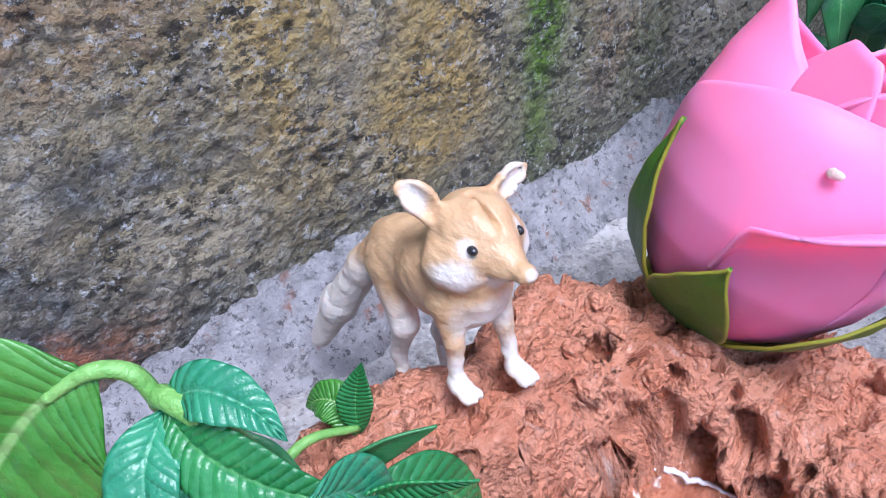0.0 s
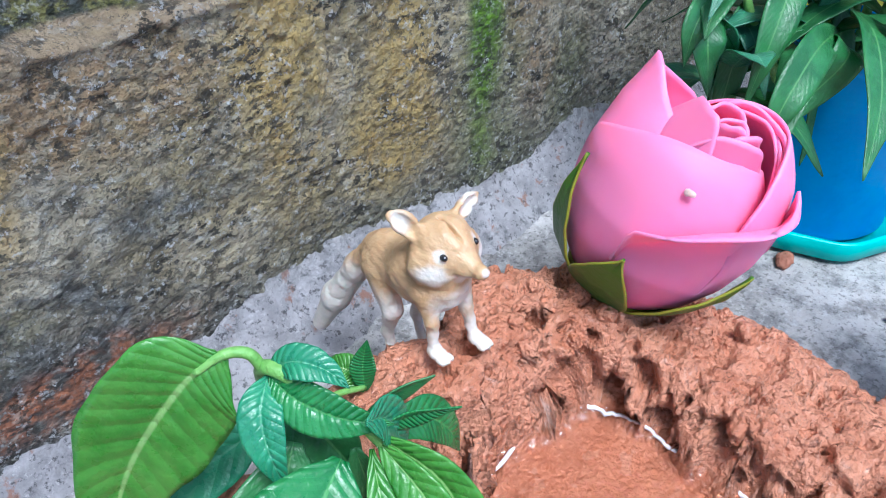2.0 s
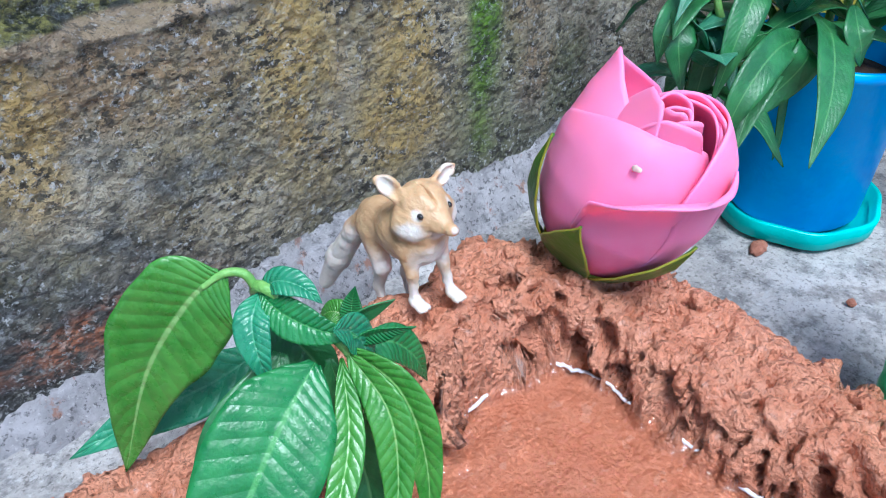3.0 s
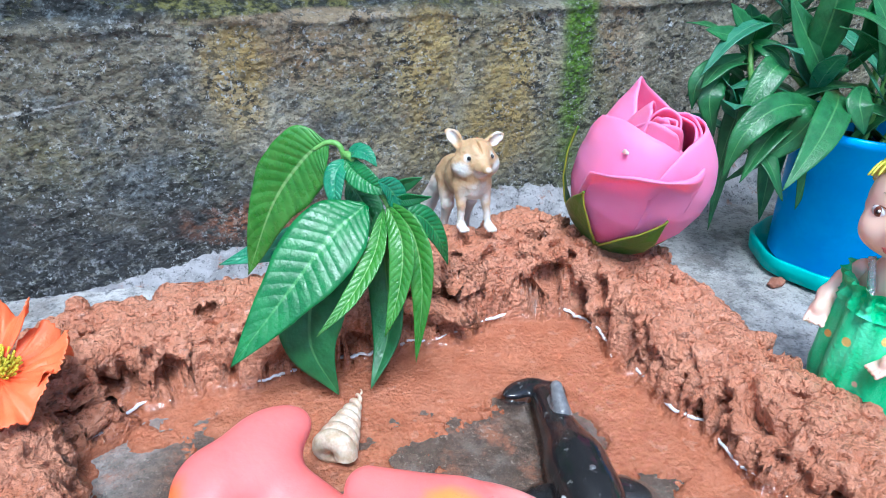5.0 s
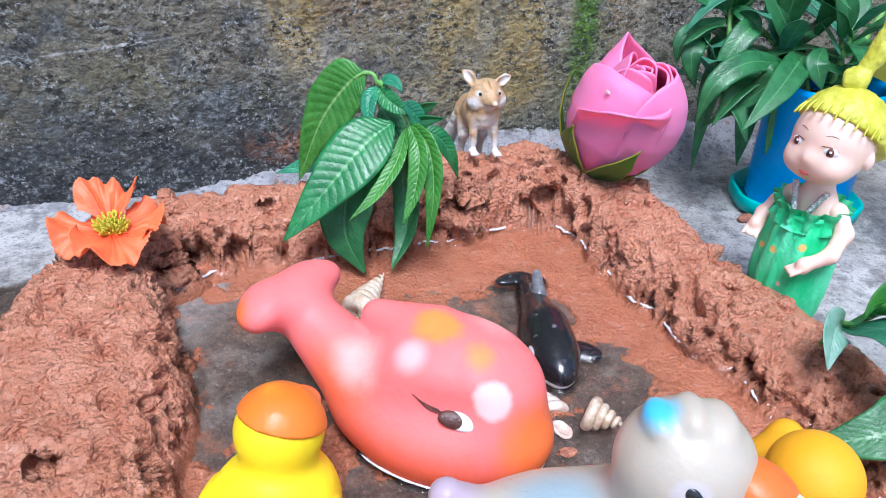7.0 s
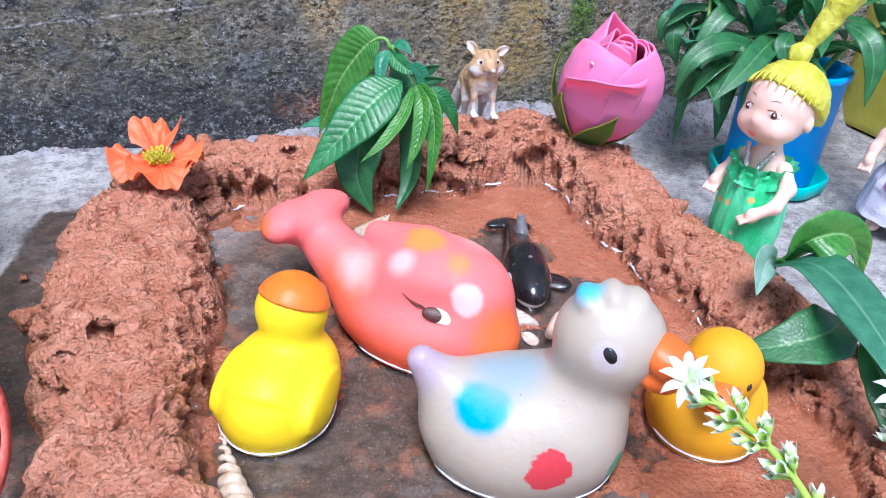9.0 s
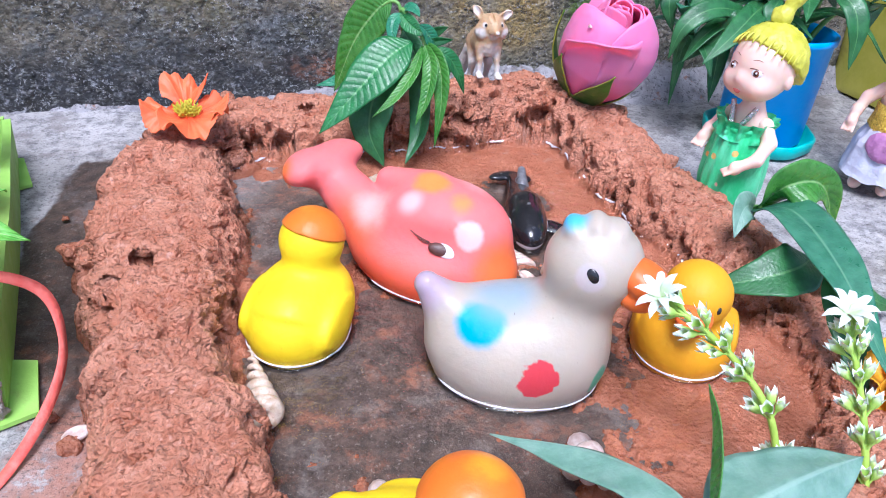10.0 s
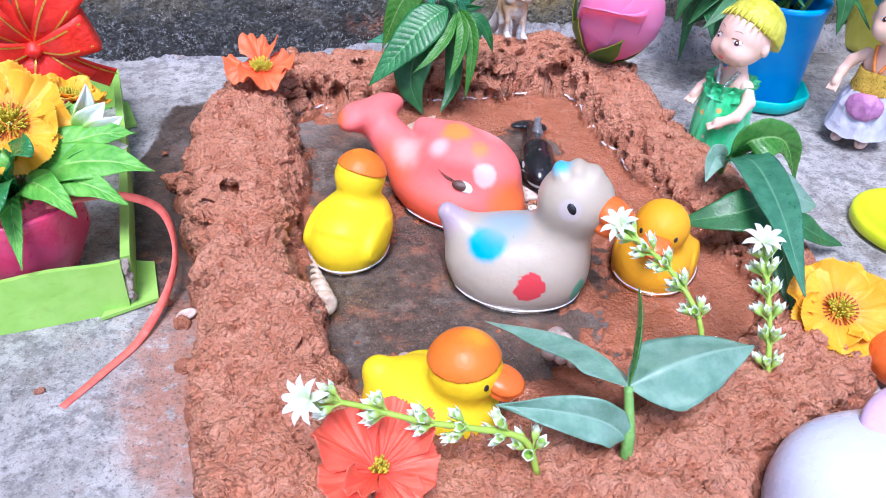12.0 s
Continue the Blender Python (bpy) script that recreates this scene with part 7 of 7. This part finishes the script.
GOLD = plain("gold_thread", (0.75, 0.45, 0.05), (0.85, 0.6, 0.1), 0.001, 0.3, metal=0.7)
CORAL_RIBBON = plain("coral_ribbon", (0.8, 0.12, 0.09), (0.86, 0.2, 0.15), 0.004, 0.5, 0.0002)


def board(a, b, high, wide, lean=0.0, seed=0):
    """A card board standing on the line a-b, a little bowed, with a worn top edge."""
    a, b = np.array(a, float), np.array(b, float)
    n = 24
    t = np.linspace(0, 1, n)
    d = (b - a) / np.linalg.norm(b - a)
    side = np.array([-d[1], d[0], 0])
    out = []
    for k in range(n):
        p = a + (b - a) * t[k] + side * 0.0008 * math.sin(t[k] * 5 + seed)
        top = high + 0.0007 * math.sin(t[k] * 17 + seed)
        out += [p - side * wide, p + side * wide, p + side * (wide + lean) + (0, 0, top), p + side * (lean - wide) + (0, 0, top + 0.0003)]
    f = [[4 * k + j, 4 * k + (j + 1) % 4, 4 * k + 4 + (j + 1) % 4, 4 * k + 4 + j] for k in range(n - 1) for j in range(4)] + [[0, 3, 2, 1], [4 * n - 4, 4 * n - 3, 4 * n - 2, 4 * n - 1]]
    return mesh_from(np.array(out), f, flat=True)


tray = thing("card_planter", "light green cardboard planter tray with torn corner", "planter tray")
part("front_board", board((-0.175, -0.108, 0.0), (-0.0645, -0.0885, 0.0), 0.0238, 0.0012, 0.0012, 1), GREEN_CARD, tray)
part("side_board", board((-0.0635, -0.0845, 0.0), (-0.0905, 0.085, 0.0), 0.0225, 0.0018, -0.001, 2), GREEN_CARD, tray)
part("back_board", board((-0.0915, 0.087, 0.0), (-0.19, 0.078, 0.0), 0.0225, 0.0014, 0.0, 3), GREEN_CARD, tray)
part("torn_edge", solid_mesh(bumpy(ell((-0.0637, -0.0866, 0.012), (0.0016, 0.0024, 0.0112)), 0.0012, 0.002, 4), (-0.069, -0.092, -0.002), (-0.058, -0.081, 0.027), 0.0007), CARD_EDGE, tray, "torn raw card edge")
bm = bmesh.new()
for z in (0.0006, 0.0022):
    for x, y in ((-0.0745, -0.0955), (-0.054, -0.086), (-0.058, -0.062), (-0.0655, -0.0605)):
        bm.verts.new((x, y, z))
bm.verts.ensure_lookup_table()
v = bm.verts
for q in ((3, 2, 1, 0), (4, 5, 6, 7), (0, 1, 5, 4), (1, 2, 6, 5), (2, 3, 7, 6), (3, 0, 4, 7)):
    bm.faces.new([v[k] for k in q])
part("flap", bm, GREEN_CARD, tray, "flat green corner flap")
bm = bmesh.new()
for z in (0.0006, 0.002):
    for x, y in ((-0.0865, 0.057), (-0.0795, 0.061), (-0.0875, 0.088), (-0.0925, 0.088)):
        bm.verts.new((x, y, z))
v = list(bm.verts)
for q in ((3, 2, 1, 0), (4, 5, 6, 7), (0, 1, 5, 4), (1, 2, 6, 5), (2, 3, 7, 6), (3, 0, 4, 7)):
    bm.faces.new([v[k] for k in q])
part("flap", bm, GREEN_CARD, tray, "flat green corner flap")

pot = thing("flower_pot", "pink plastic flower pot inside the green planter", "flower pot", (-0.1075, -0.057, 0.0))
part("cup", revolve([(0.0, 0.0006), (0.016, 0.0006), (0.0195, 0.003), (0.0265, 0.02), (0.0255, 0.032), (0.0272, 0.0375), (0.0262, 0.039), (0.024, 0.036), (0.0235, 0.03), (0.0, 0.028)], 64, 9, 0.012), PINK_POT, pot)
bouquet = thing("artificial_bouquet", "bouquet of serrated green leaves and white buds in the pot", "artificial plant")
rnd = random.Random(8)
for k, (tip, half, m) in enumerate((((-0.0485, -0.0725, 0.0535), 0.0085, LEAF_LIME), ((-0.058, -0.082, 0.045), 0.0068, LEAF_LIME), ((-0.074, -0.091, 0.047), 0.0062, LEAF_LIME), ((-0.1, -0.1, 0.05), 0.0075, LEAF), ((-0.125, -0.097, 0.052), 0.0075, LEAF_LIME), ((-0.056, -0.055, 0.06), 0.0075, LEAF_LIME), ((-0.066, -0.04, 0.064), 0.007, LEAF_LIME), ((-0.086, -0.082, 0.068), 0.008, LEAF), ((-0.112, -0.086, 0.068), 0.008, LEAF_LIME), ((-0.14, -0.07, 0.06), 0.008, LEAF), ((-0.095, -0.098, 0.03), 0.004, LEAF_LIME))):
    c = np.array((-0.104, -0.06, 0.036))
    t = np.array(tip)
    leaf(bouquet, [c, c + (t - c) * 0.35 + (0, 0, 0.01), c + (t - c) * 0.7 + (0, 0, 0.008), t], half, (-0.1, -0.5, 0.85), m, fold=0.25, wave=0.16, quilt=0.0006, count=7, seed=50 + k)
for k, (x, y, z, dx, dy, dz) in enumerate(((-0.079, -0.05, 0.06, 0.72, -0.05, 0.62), (-0.076, -0.051, 0.0585, 0.88, -0.1, 0.42), (-0.077, -0.052, 0.0565, 0.95, -0.2, -0.1), (-0.078, -0.053, 0.0575, -0.4, -0.25, -0.85), (-0.08, -0.049, 0.0605, 0.4, 0.5, 0.8))):
    p = part("bud", leaf_mesh([(0, 0, 0), (0.006, 0, 0.0014), (0.012, 0, 0.0012), (0.0175, 0, -0.0008)], 0.0048, (0, 0, 1), fold=0.5, nu=22, nv=11, seed=k), BUD, bouquet, "white cloth bud petal")
    p.matrix_local = facing((x, y, z), (dx, dy, dz)) @ pose(0, 0, 0, 0, -90, 0)
    thick(p, 0.0006)
stem(bouquet, [(-0.1, -0.06, 0.034), (-0.088, -0.056, 0.052), (-0.07, -0.052, 0.0625)], [0.0012, 0.001, 0.0008])
stem(bouquet, [(-0.104, -0.058, 0.03), (-0.104, -0.054, 0.05), (-0.102, -0.05, 0.062)], [0.0014, 0.0012, 0.001])
poppy("large yellow silk flower in the pink pot", YELLOW_PETAL, 0.0225, (-0.1015, -0.05, 0.0635), (0.1, -0.6, 0.78), 0.2, whorl(4, 1.0, FLAT, 0.0) + whorl(4, 0.85, lambda T: 0.04 + 0.3 * T**1.5, 0.5), STAMEN_RED, seed=33)
poppy("yellow silk flower behind the larger one", YELLOW_PETAL, 0.016, (-0.09, -0.008, 0.052), (0.3, 0.2, 0.85), 0.6, whorl(4, 1.0, FLAT, 0.0) + whorl(3, 0.85, CUP, 0.5), STAMEN_RED, seed=43)


def ribbon_mesh(points, half, up, n=40, wide=3):
    pts = np.array(points, float)
    t = np.linspace(0, len(pts) - 1, n)
    line = np.stack([spline(t, pts[:, k]) for k in range(3)], -1)
    tan = np.gradient(line, axis=0)
    ups = np.array(up, float)
    ups = np.stack([np.interp(t, np.linspace(0, len(pts) - 1, len(ups)), ups[:, k]) for k in range(3)], -1) if ups.ndim > 1 else ups
    side = np.cross(tan, ups)
    side /= np.linalg.norm(side, axis=1, keepdims=True)
    w = np.interp(t, np.linspace(0, len(pts) - 1, len(half)), half) if isinstance(half, (list, tuple)) else half + 0 * t
    u = np.linspace(-1, 1, wide)
    v = line[:, None] + side[:, None] * (u[None, :, None] * w[:, None, None])
    return mesh_from(v.reshape(-1, 3), sheet(n, wide), np.stack(np.meshgrid(t / t[-1], u * 0.5 + 0.5, indexing="ij"), -1).reshape(-1, 2))


ob = single("ribbon", ribbon_mesh([(-0.088, -0.078, 0.044), (-0.067, -0.0705, 0.0425), (-0.0515, -0.0645, 0.031), (-0.0465, -0.0725, 0.0175), (-0.049, -0.0875, 0.0085), (-0.0585, -0.108, 0.0015), (-0.0695, -0.1235, 0.0008), (-0.0812, -0.1385, 0.0006)], [0.0014, 0.0016, 0.0018, 0.0017, 0.0016, 0.0016, 0.0016, 0.0014], [(0, -0.5, 0.9), (0.2, -0.5, 0.85), (0.6, -0.6, 0.5), (0.9, -0.35, 0.25), (0.7, -0.3, 0.65), (0.1, -0.1, 1), (0, 0, 1), (0, 0, 1)], 80), CORAL_RIBBON, "narrow coral gift ribbon trailing from the planter onto the concrete", "ribbon")
thick(ob, 0.0004)

bow = thing("gift_bow", "large red satin gift bow with gold threads behind the flowers", "gift bow")
bow.matrix_world = pose(-0.109, 0.028, 0.061)
for dx, dz, half, back in ((0.021, 0.03, 0.0085, 0.0), (0.026, 0.009, 0.0088, -0.002), (-0.021, 0.026, 0.009, 0.0), (-0.025, 0.0, 0.0085, -0.002), (0.003, 0.033, 0.0075, 0.006)):
    way = Vector((dx, 0, dz)).normalized()
    pts = [(0, back, 0), (dx * 0.5, back - 0.008, dz * 0.5), (dx * 0.97, back - 0.006, dz * 0.97), (dx, back, dz), (dx * 0.9, back + 0.007, dz * 0.9), (dx * 0.4, back + 0.005, dz * 0.4), (0, back + 0.002, 0)]
    ups = [(0, -1, 0), (0, -1, 0), (0, -1, 0), tuple(way), (0, 1, 0), (0, 1, 0), (0, 1, 0)]
    loop = thick(part("loop", ribbon_mesh(pts, [0.0025, half * 0.75, half, half, half * 0.9, half * 0.5, 0.0025], ups, 56, 7), RED_RIBBON, bow), 0.0004)
    for off in (-0.62, 0.62):
        shift = Vector((way.z, 0, -way.x)) * half * off
        part("gold_thread", ribbon_mesh([(p[0] + shift.x * w, p[1] - 0.0006, p[2] + shift.z * w) for p, w in zip(pts[:3], (0.2, 0.75, 1.0))], 0.0004, (0, -1, 0), 24, 2), GOLD, loop)
for dx, dz, half, back in ((0.016, -0.019, 0.0105, 0.0), (-0.008, -0.023, 0.0085, 0.0), (0.0295, -0.018, 0.0045, 0.008)):
    pts = [(0, back, 0), (dx * 0.35, back - 0.006, dz * 0.35), (dx * 0.7, back - 0.007, dz * 0.7), (dx, back - 0.004, dz)]
    tail = thick(part("tail", ribbon_mesh(pts, [0.0025, half * 0.7, half, half * 1.1], (0, -1, 0.1), 36, 7), RED_RIBBON, bow), 0.0004)
    part("gold_thread", ribbon_mesh([(x + 0.45 * half * w, y - 0.0006, z + 0.45 * half * w) for (x, y, z), w in zip(pts, (0.2, 0.7, 1.0, 1.1))], 0.0004, (0, -1, 0.1), 24, 2), GOLD, tail)
part("knot", solid_mesh(bumpy(ell((0, -0.003, 0), (0.0042, 0.0045, 0.0036)), 0.0007, 0.004, 3), (-0.009, -0.012, -0.008), (0.009, 0.006, 0.008), 0.001), RED_RIBBON, bow)
stem(bow, [(0, 0.004, -0.0605), (0.0, 0.003, -0.02), (0, 0, 0)], [0.0016, 0.0016, 0.0014], RED_RIBBON, "stick")

# ---- toys at the right edge ----
LILAC = vinyl("lilac_white_vinyl", (0.66, 0.69, 0.86), [], 0.25, 0.1)
LILAC_PINK = vinyl("pale_lilac_vinyl", (0.72, 0.5, 0.74), [], 0.3, 0.1)
MAUVE = plain("mauve_plastic", (0.42, 0.1, 0.28), (0.48, 0.13, 0.33), 0.006, 0.35)
LIME_PLASTIC = plain("lime_plastic", (0.62, 0.72, 0.0), (0.7, 0.8, 0.01), 0.01, 0.35, 0.0001, sub=0.05)
YELLOW_PLASTIC = plain("dull_yellow_plastic", (0.5, 0.48, 0.05), (0.6, 0.56, 0.09), 0.012, 0.45, 0.0002, dirt=0.3)
toy = thing("toy_tub", "rounded lilac-white plastic toy tub with a pinkish rim", "toy tub", (0.1785, -0.2305, 0.0))
q = lambda p: ((np.abs(p[..., 0] / 0.038) ** 2.7 + np.abs(p[..., 1] / 0.036) ** 2.7 + np.abs((p[..., 2] - 0.012) / 0.026) ** 2.7) ** (1 / 2.7) - 1) * 0.026
part("body", solid_mesh(both(q, above((0, 0, 0.0005), (0, 0, 1))), (-0.042, -0.04, -0.002), (0.042, 0.04, 0.042), 0.0016), LILAC, toy)
part("rim", solid_mesh(blend([ell((0.012, 0.018, 0.033), (0.024, 0.016, 0.0065), (14, 0, 8))], 0.002), (-0.016, -0.004, 0.02), (0.042, 0.04, 0.048), 0.0012), LILAC_PINK, toy, "pale lilac rim")
part("slot", solid_mesh(ell((0.016, 0.0085, 0.0385), (0.016, 0.0035, 0.0018), (20, 0, 6)), (-0.003, 0.003, 0.034), (0.036, 0.015, 0.043), 0.0007), MAUVE, toy, "mauve slot")
# rounded orange piece; its hollow cup form is assumed
toy = thing("orange_toy", "small rounded orange plastic toy lying beside the bank, cup form assumed", "toy cup", (0.2275, -0.1665, 0.0))
form = carve(ell((0, 0, 0.0125), (0.0155, 0.0135, 0.0125)), ell((0.003, -0.003, 0.021), (0.0105, 0.009, 0.009)), 0.002)
part("cup", solid_mesh(form, (-0.018, -0.016, -0.001), (0.018, 0.016, 0.027), 0.0009), BILL_ORANGE, toy)
part("lining", solid_mesh(both(ell((0.003, -0.003, 0.0195), (0.0098, 0.0084, 0.0084)), above((0, 0, 0.0165), (0, 0, -1))), (-0.009, -0.013, 0.009), (0.015, 0.007, 0.018), 0.0008), vinyl("peach_vinyl", (0.9, 0.5, 0.3), [], 0.3), toy, "paler peach inside")
single("lid", revolve([(0.0, 0.0002), (0.027, 0.0002), (0.0288, 0.0015), (0.029, 0.006), (0.028, 0.0072), (0.0255, 0.0076), (0.0245, 0.0066), (0.0, 0.0068)]), LIME_PLASTIC, "round lime yellow plastic lid lying on the concrete", "lid", (0.301, -0.0765, 0.0))

bin_ = thing("storage_bin", "dull yellow plastic bin with a red lattice side", "storage bin", (0.462, 0.11, 0.0), (0, 0, 8))
q = lambda p: ((np.abs(p[..., 0] / (0.05 + 0.06 * p[..., 2])) ** 8 + np.abs(p[..., 1] / (0.05 + 0.06 * p[..., 2])) ** 8) ** (1 / 8) - 1) * 0.04
part("body", solid_mesh(both(both(q, above((0, 0, 0.0008), (0, 0, 1))), above((0, 0, 0.12), (0, 0, -1))), (-0.064, -0.066, -0.002), (0.064, 0.066, 0.125), 0.003), YELLOW_PLASTIC, bin_)
lattice = thing("toy_basket", "red plastic lattice basket beside the yellow bin", "toy basket", (0.412, 0.052, 0.0), (0, 0, 20))
for k in range(6):
    v_, f_ = tube_mesh([(-0.008, -0.025 + 0.01 * k, 0.0), (-0.009, -0.025 + 0.01 * k, 0.03), (-0.01, -0.025 + 0.01 * k, 0.062)], [0.0018, 0.0018, 0.0018], 8, 3)
    part("upright", mesh_from(v_, f_), RED, lattice)
    v_, f_ = tube_mesh([(-0.0092, -0.027, 0.004 + 0.0112 * k), (-0.0095, 0.0, 0.004 + 0.0112 * k), (-0.0092, 0.027, 0.004 + 0.0112 * k)], [0.0016, 0.0016, 0.0016], 8, 3)
    part("bar", mesh_from(v_, f_), RED, lattice)

# ---- clods, crumbs and chips ----
clods = [solid_mesh(bumpy(ell((0, 0, 0), (0.003, 0.0025, 0.0021)), 0.0011, 0.0024, 30 + k), (-0.005,) * 3, (0.005,) * 3, 0.00055) for k in range(7)]
for k in range(150):
    u = R3.random() * len(RING)
    (ax, ay, aw, ah), (bx, by, bw, bh) = RING[int(u)], RING[(int(u) + 1) % len(RING)]
    across, t_ = R3.gauss(0, 0.42), u % 1
    dx, dy = bx - ax, by - ay
    x, y = ax + t_ * dx - dy / math.hypot(dx, dy) * aw * across, ay + t_ * dy + dx / math.hypot(dx, dy) * aw * across
    i, j = int(round((x - mx[0]) / STEP)), int(round((y - my[0]) / STEP))
    if abs(across) < 0.95 and MH[i, j] > 0.008:
        ob = part("clod", clods[k % 7], MUD, mud)
        big = R3.choice((0.5, 0.6, 0.7, 0.8, 1.0, 1.3))
        ob.matrix_world = pose(JX[i, j], JY[i, j], MH[i, j] - 0.0003, R3.random() * 360, R3.random() * 360, R3.random() * 360) @ Matrix.Diagonal((big, big, big, 1))

# chips of brick and shell
CHIP = plain("brick_chip", (0.36, 0.13, 0.08), (0.46, 0.2, 0.13), 0.002, 0.8, 0.0006)
for k, (x, y, r, z) in enumerate(((-0.0542, -0.0015, 0.0062, 0.003), (-0.0475, 0.012, 0.002, 0.001), (-0.044, -0.101, 0.003, 0.001), (-0.0505, -0.088, 0.0022, 0.001), (-0.062, 0.03, 0.0016, 0.001), (-0.041, -0.125, 0.0035, 0.001))):
    single("mud_clod", solid_mesh(bumpy(ell((0, 0, 0), (r, r * 0.85, r * 0.75)), r * 0.28, r * 0.8, k), (-r * 1.5,) * 3, (r * 1.5,) * 3, r / 8), MUD, "small crumbled clod of wet clay on the concrete", "mud clod", (x, y, z), group="mud clods")
for k, (x, y, r) in enumerate(((0.2648, 0.0645, 0.0036), (0.1135, -0.0515, 0.0026), (0.262, 0.03, 0.0018), (0.016, -0.152, 0.002), (-0.09, -0.13, 0.002))):
    single("brick_chip", solid_mesh(bumpy(ell((0, 0, 0), (r, r * 0.7, r * 0.5)), r * 0.25, r * 0.9, k + 9), (-r * 1.4,) * 3, (r * 1.4,) * 3, r / 7), CHIP, "small reddish brick chip on the wet concrete", "brick chip", (x, y, r * 0.42), group="brick chips")
for k, (x, y, a) in enumerate(((-0.0425, -0.097, 30), (0.116, -0.043, 100))):
    single("shell_fragment", solid_mesh(carve(ell((0, 0, 0.001), (0.0042, 0.0028, 0.0016)), ell((0, 0, 0.0024), (0.0036, 0.0023, 0.0016)), 0.0004), (-0.006, -0.005, -0.002), (0.006, 0.005, 0.004), 0.0005), SHELL_PINK, "broken white shell fragment lying near the bank", "shell fragment", (x, y, 0.0008), (0, 0, a), "shell fragments")
